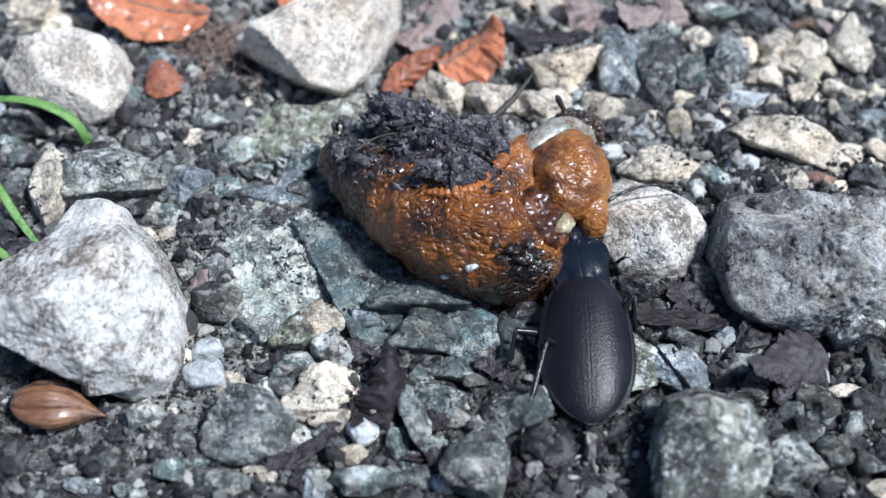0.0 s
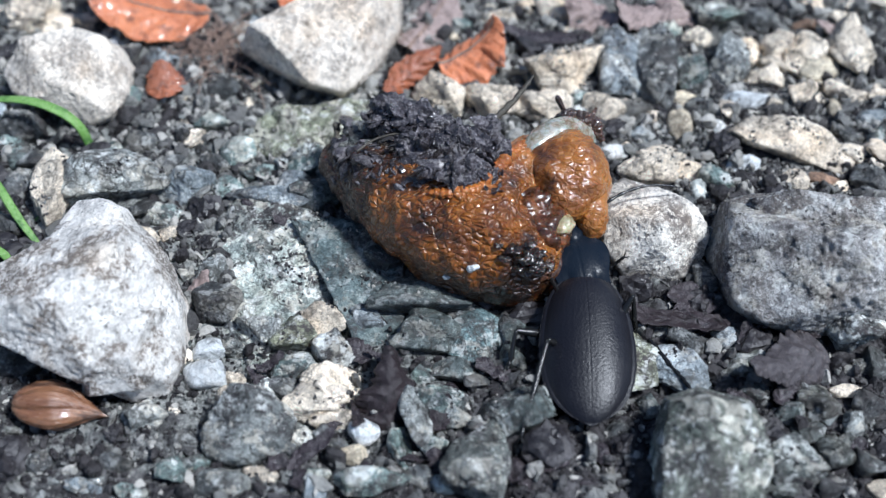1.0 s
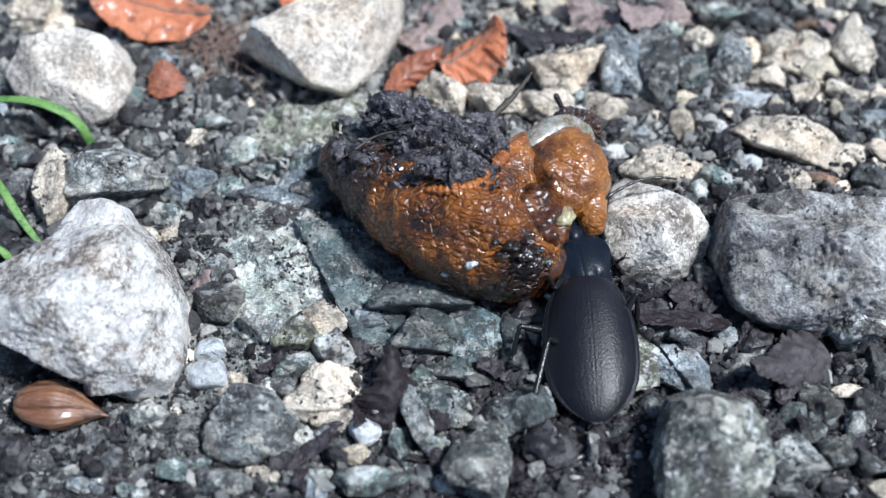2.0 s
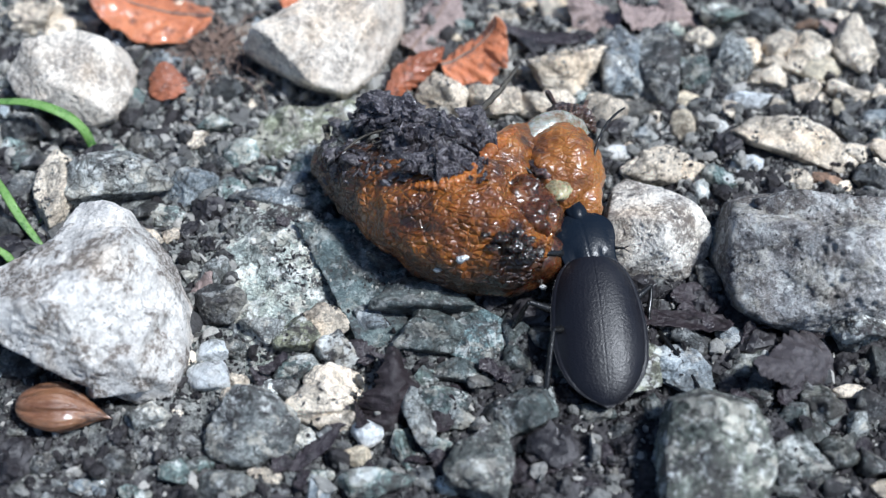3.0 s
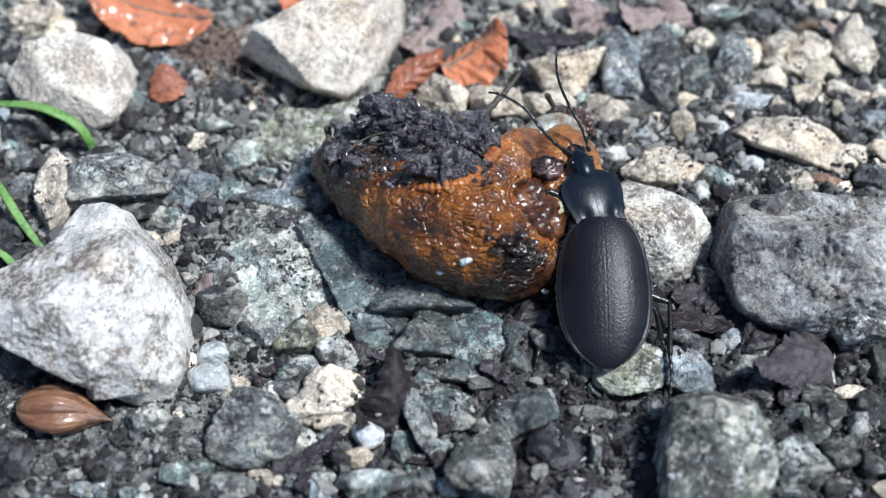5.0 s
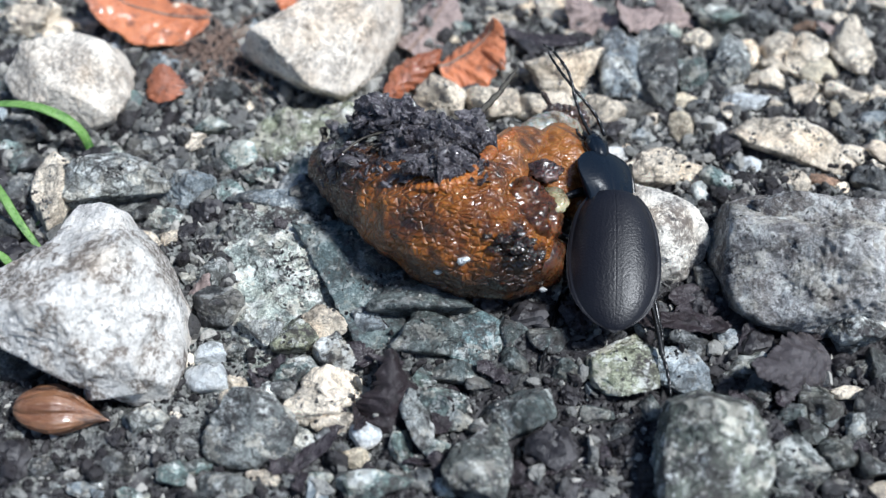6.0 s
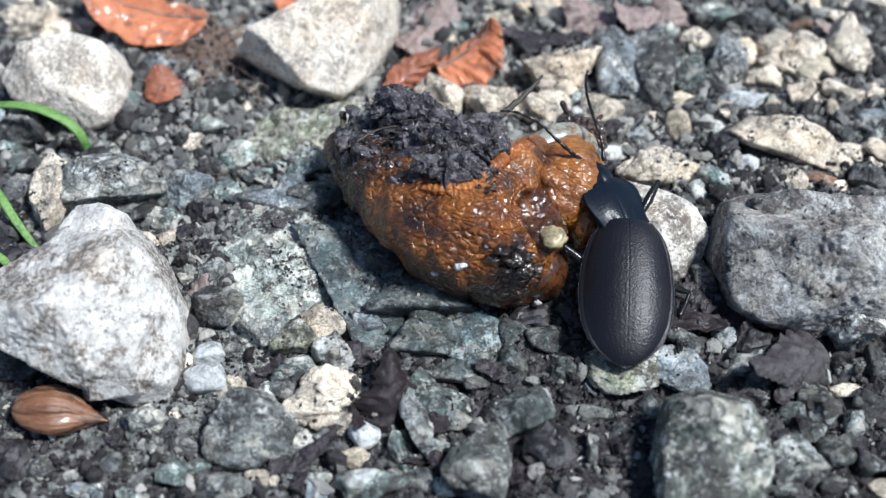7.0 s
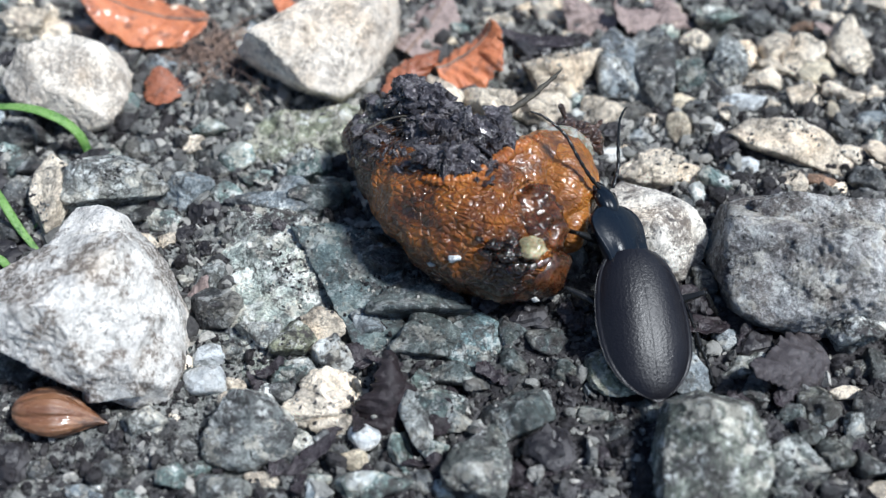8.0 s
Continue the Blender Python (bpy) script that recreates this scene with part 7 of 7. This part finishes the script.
# ---------------------------------------------------------------- movement
BEETLE_PATH = [
    (0, pose(0.0215, -0.0134, 0.0082, 6.0, 0, -0.8)),
    (1.7, pose(0.0214, -0.0134, 0.0082, 6.0, 0, -0.8)),
    (2.8, pose(0.0217, -0.0115, 0.0100, 10.0, 0, 7.3)),
    (3.0, pose(0.0219, -0.0109, 0.0104, 10.8, 0, 3.8)),
    (3.5, pose(0.0224, -0.0103, 0.0113, 12.9, 0, 2.6)),
    (4.0, pose(0.0225, -0.0082, 0.0125, 15.3, 0, 1.4)),
    (4.5, pose(0.0234, -0.0080, 0.0145, 20.3, 0, -1.3)),
    (4.7, pose(0.0234, -0.0072, 0.0146, 20.2, 0, -0.2)),
    (5.8, pose(0.0255, -0.0015, 0.0138, 11.6, 0, -1.7)),
    (6.0, pose(0.0264, 0.0002, 0.0135, 9.1, 0, -3.7)),
    (6.5, pose(0.0270, -0.0017, 0.0147, 11.9, 0, -8.6)),
    (6.8, pose(0.0272, -0.0026, 0.0124, 7.0, 0, -7.0)),
    (7.0, pose(0.0283, -0.0055, 0.0131, 13.4, 0, -4.6)),
    (7.2, pose(0.0277, -0.0070, 0.0122, 12.9, 0, 2.7)),
    (7.5, pose(0.0282, -0.0093, 0.0117, 13.8, 4, 9.0)),
    (8.0, pose(0.0286, -0.0101, 0.0119, 14.4, 6, 8.4)),
]
THORAX_TURN = [(0, 10, 0), (1.7, 10, 0), (2.8, 7, 0), (3.0, 8, 0), (3.5, 12, 0), (4.0, 11, 0), (4.5, 16, 5), (4.7, 16, 7), (5.8, 14, 22), (6.0, 15, 25), (6.5, 21, 22), (6.8, 26, 19), (7.0, 28, 18), (7.2, 24, 20), (7.5, 17, 22), (8.0, 13, 22)]
FEET = {
    "LF": [(0, 15.1, -7.5, 7.0), (1.7, 14.8, -7.5, 7.0), (2.8, 11.9, -3.2, 9.0), (3.5, 11.8, -2.7, 9.0), (4.5, 9.9, -3.3, 10.0), (6, 9.5, -3.1, 10.0), (6.5, 10.6, -2.5, 10.0), (7, 14.6, -3.4, 10.0), (8, 15.1, -2.3, 10.0)],
    "RF": [(0, 28.5, -6.7, 6.0), (1.7, 28.2, -6.6, 6.0), (3, 28.0, -4.7, 6.0), (4.5, 28.8, -1.5, 5.0), (6, 31.0, 2.5, 5.0), (6.5, 31.6, 1.6, 5.0), (7, 31.6, 0.0, 5.0), (8, 32.0, -2.0, 5.0)],
    "LM": [(0, 9.6, -26.7, 1.5), (1.7, 9.4, -26.7, 1.5), (2.8, 9.6, -19.5, 2.0), (3.5, 9.8, -16.0, 2.0), (4, 10.6, -16.4, 2.0), (4.5, 12.3, -16.5, 2.0), (6, 9.7, -2.6, 4.0), (6.5, 13.4, -4.6, 5.0), (7, 17.9, -6.4, 4.0), (7.5, 17.6, -10.5, 2.0), (8, 17.6, -10.3, 2.0)],
    "RM": [(0, 29.4, -18.7, 2.0), (1.7, 29.2, -18.7, 2.0), (3.5, 30.9, -18.6, 2.4), (4.5, 33.0, -23.3, 2.4), (6, 33.3, -22.0, 2.4), (6.5, 33.8, -20.8, 2.4), (7, 34.9, -18.7, 2.4), (7.5, 41.8, -14.9, 2.0), (8, 42.3, -14.7, 2.0)],
    "LH": [(0, 11.0, -38.8, 5.0), (1.7, 10.7, -38.7, 5.0), (2.8, 13.4, -36.4, 2.0), (3.5, 13.7, -35.3, 2.0), (4.5, 12.7, -28.5, 2.0), (6, 14.4, -24.8, 2.0), (6.5, 16.4, -24.5, 2.0), (7, 20.8, -23.5, 2.0), (7.5, 23.6, -28.0, 2.0), (8, 24.2, -30.0, 2.0)],
    "RH": [(0, 36.8, -30.6, 3.2), (1.7, 36.7, -30.6, 3.2), (3.5, 37.6, -30.1, 3.2), (4.5, 32.8, -28.7, 2.5), (6, 33.3, -31.5, 2.5), (6.5, 33.4, -30.6, 2.5), (7, 35.0, -25.0, 2.5), (7.5, 39.0, -27.4, 2.0), (8, 40.0, -27.3, 2.0)],
}
# way in which each knee bows out from the line between hip and foot, outward positive
BOWS = {
    "LM": [(0, 0.7, 0.3, 0.6), (1.7, 0.7, 0.3, 0.6), (3.5, 0.07, 0.25, 0.97), (4.5, 0.5, 0.5, 0.71), (6, 0.43, 0.75, 0.5), (7, 0.84, 0.48, 0.26), (8, 0.13, -0.22, 0.97)],
    "RM": [(0, 0.13, 0.48, 0.87), (1.7, 0.13, 0.48, 0.87), (3.5, 0.05, 1.0, 0.1), (4.5, 0.1, 0.3, 0.95), (6, 0.6, 0.0, 0.6), (7, 0.6, 0.5, -0.2), (8, 0.97, 0.0, 0.26)],
    "LH": [(0, 0.13, 0.48, 0.87), (1.7, 0.13, 0.48, 0.87), (3.5, 0.5, 0.0, 0.87), (4.5, 0.71, 0.0, -0.71), (6, 0.48, 0.13, -0.87), (8, 0.2, 0.1, -0.9)],
    "RH": [(0, 0.25, 0.93, -0.26), (1.7, 0.25, 0.93, -0.26), (3.5, 0.05, 0.87, -0.5), (4.5, 0.87, 0.0, -0.5), (6, 0.87, 0.0, 0.5), (7, 0.68, 0.18, -0.6), (8, 0.97, 0.0, -0.26)],
    "LF": [(0, 1.0, 0.2, 0.36), (8, 1.0, 0.2, 0.36)],
    "RF": [(0, 0.3, 0.6, -0.8), (8, 0.3, 0.6, -0.8)],
}
SLUG_PATH = [
    (0, pose(-0.0012, -0.0031, -0.0000, 0.0, -0.0, 0.0)),
    (0.5, pose(-0.0012, -0.0031, -0.0000, 0.1, -0.0, 0.1)),
    (1, pose(-0.0012, -0.0031, -0.0001, -0.1, 0.3, 0.0)),
    (1.5, pose(-0.0012, -0.0032, 0.0000, -0.2, 0.5, -0.2)),
    (3, pose(-0.0023, -0.0028, 0.0011, -1.0, -4.3, 0.4)),
    (3.5, pose(-0.0024, -0.0031, 0.0010, -1.1, -3.0, 0.6)),
    (4, pose(-0.0023, -0.0032, 0.0012, -1.3, -2.5, 0.4)),
    (4.5, pose(-0.0023, -0.0033, 0.0013, -1.5, -2.5, 0.4)),
    (6, pose(-0.0023, -0.0034, 0.0015, -1.8, -3.0, 1.3)),
    (6.5, pose(-0.0018, -0.0031, 0.0018, -1.2, -1.1, -1.4)),
    (7, pose(-0.0017, -0.0028, 0.0014, 0.8, -0.3, -5.9)),
    (7.5, pose(-0.0004, -0.0013, 0.0016, 4.2, -2.7, -11.8)),
    (8, pose(-0.0003, -0.0014, 0.0025, 1.8, -3.9, -13.1)),
]
KNOB_PATH = [
    (0, 19.4, -2.6, 13.0), (1.7, 19.1, -2.6, 13.1), (3, 20.6, 1.4, 13.0), (3.5, 19.4, 2.0, 13.6), (4.5, 19.0, -0.7, 12.6), (6, 20.0, -0.4, 12.6), (6.5, 20.0, -2.6, 14.6), (7, 18.9, -6.2, 14.9), (7.5, 16.7, -9.0, 14.5), (8, 16.8, -8.9, 14.6),
]
# flesh that is drawn out of the body as the beetle feeds
RAW_PATHS = [
    [(0, 17.0, 1.0, 12.0), (1.5, 17.0, 1.0, 12.0), (3.0, 15.4, 2.9, 16.2), (4.5, 15.6, 3.0, 16.4), (6.0, 15.6, 2.6, 16.2), (7.0, 13.4, -5.9, 14.6), (8.0, 11.4, -7.8, 15.0)],
    [(0, 16.0, -3.5, 10.0), (1.5, 16.0, -3.5, 10.0), (3.0, 15.0, -2.6, 14.0), (4.5, 16.8, -2.2, 14.4), (6.0, 16.8, -0.8, 14.0), (7.0, 16.2, -5.7, 13.8), (8.0, 9.7, -12.5, 14.4)],
    [(0, 13.0, -5.0, 11.0), (1.5, 13.0, -5.0, 11.0), (3.0, 13.0, -4.4, 15.2), (4.5, 13.6, -4.6, 15.2), (6.0, 13.8, -3.6, 15.0), (7.0, 13.0, -10.4, 14.0), (8.0, 13.9, -12.3, 13.8)],
]
HEAD_PATH = [
    (0, 20.1, 3.5, 12.0), (1.7, 19.8, 3.5, 12.0), (3, 18.5, 5.3, 12.0), (3.5, 18.4, 5.5, 12.0), (4.5, 18.3, 5.1, 12.0), (6, 18.7, 9.2, 8.6), (6.5, 19.4, 7.6, 8.6), (7, 19.7, 3.5, 11.0), (7.5, 19.1, 1.5, 12.0), (8, 17.9, 2.2, 12.0),
]


def at_time(rows, t):
    """Rows of (time, numbers...) read at t."""
    return [float(np.interp(t, [r[0] for r in rows], [r[k] for r in rows])) for k in range(1, len(rows[0]))]


def pose_at(rows, t):
    for (t0, a), (t1, b) in zip(rows, rows[1:]):
        if t0 <= t <= t1:
            f = (t - t0) / (t1 - t0)
            return Matrix.LocRotScale(a.translation.lerp(b.translation, f), a.to_quaternion().slerp(b.to_quaternion(), f), None)
    return rows[-1][1]


def limb_pose(key, body, foot, bow):
    """Thigh pose on the body and shin pose on the thigh that put the claw on the foot point."""
    (x, y, z), fem, shank = LEGS[key[1]]
    side = -1 if key[0] == "L" else 1
    hip = Vector((side * x, y, z)) * MM
    fem, shank = fem * MM, shank * MM
    to = body.inverted() @ foot - hip
    dist = min(max(to.length, abs(fem - shank) * 1.08), (fem + shank) * 0.995)
    ahead = to.normalized()
    pole = Vector((side * bow[0], bow[1], bow[2]))
    up = (pole - ahead * pole.dot(ahead)).normalized()
    ca = (fem ** 2 + dist ** 2 - shank ** 2) / (2 * fem * dist)
    a = math.acos(max(-1.0, min(1.0, ca)))
    thigh_dir = ahead * math.cos(a) + up * math.sin(a)
    knee = hip + thigh_dir * fem
    shin_dir = (hip + ahead * dist - knee).normalized()
    bend = ahead.cross(up).normalized()

    def frame_of(direction, origin):
        zz = bend.cross(direction).normalized()
        return Matrix((( bend.x, direction.x, zz.x, origin.x), (bend.y, direction.y, zz.y, origin.y), (bend.z, direction.z, zz.z, origin.z), (0, 0, 0, 1)))

    thigh = frame_of(thigh_dir, hip)
    return thigh, thigh.inverted() @ frame_of(shin_dir, knee)


def motions():
    walk(BEETLE, BEETLE_PATH)
    walk(SLUG, SLUG_PATH)
    walk(THORAX_PART, [(t, pose(0, 0, 0, 3, roll, yaw)) for t, yaw, roll in THORAX_TURN])
    times = sorted({r[0] for r in BEETLE_PATH} | {2.2, 5.2})
    for key, (thigh, shin) in BEETLE_LEGS.items():
        rows = [(t, *limb_pose(key, pose_at(BEETLE_PATH, t), Vector(at_time(FEET[key], t)) * MM, at_time(BOWS[key], t))) for t in times]
        walk(thigh, [(t, a) for t, a, b in rows])
        walk(shin, [(t, b) for t, a, b in rows])
    # feelers sweep with the head
    walk(FEELERS[0], [(t, pose(-0.0014, 0.0112, 0.0002, a, 0, b)) for t, a, b in ((0.0, 0, 10), (1.7, 0, 10), (3.0, 5, 4), (4.5, 4, 10), (6.0, 8, -14), (6.5, 8, 20), (7.0, 0, 5), (8.0, 4, 0))])
    walk(FEELERS[1], [(t, pose(0.0014, 0.0112, 0.0002, a, 0, b)) for t, a, b in ((0.0, 0, -4), (1.7, 0, -4), (3.0, 6, 40), (4.5, -6, 66), (6.0, 3, 104), (6.5, 2, 108), (7.0, 0, 60), (8.0, 0, 44))])
    start = pose_at(SLUG_PATH, 0.0)
    home = start.inverted() @ (Vector(HEAD_PATH[0][1:]) * MM)
    head_rows, knob_rows = [], []
    for t in sorted({r[0] for r in SLUG_PATH}):
        inv = pose_at(SLUG_PATH, t).inverted()
        d = inv @ (Vector(at_time(HEAD_PATH, t)) * MM) - home
        head_rows.append((t, pose(*d)))
        knob_rows.append((t, pose(*(Vector(at_time(KNOB_PATH, t)) * MM))))
    for part, path in zip(RAW, RAW_PATHS):
        walk(part, [(t, pose_at(SLUG_PATH, t).inverted() @ pose(*(Vector(at_time(path, t)) * MM))) for t in sorted({r[0] for r in SLUG_PATH})])
    walk(SLUG_HEAD, head_rows)
    walk(KNOB, knob_rows)


motions()
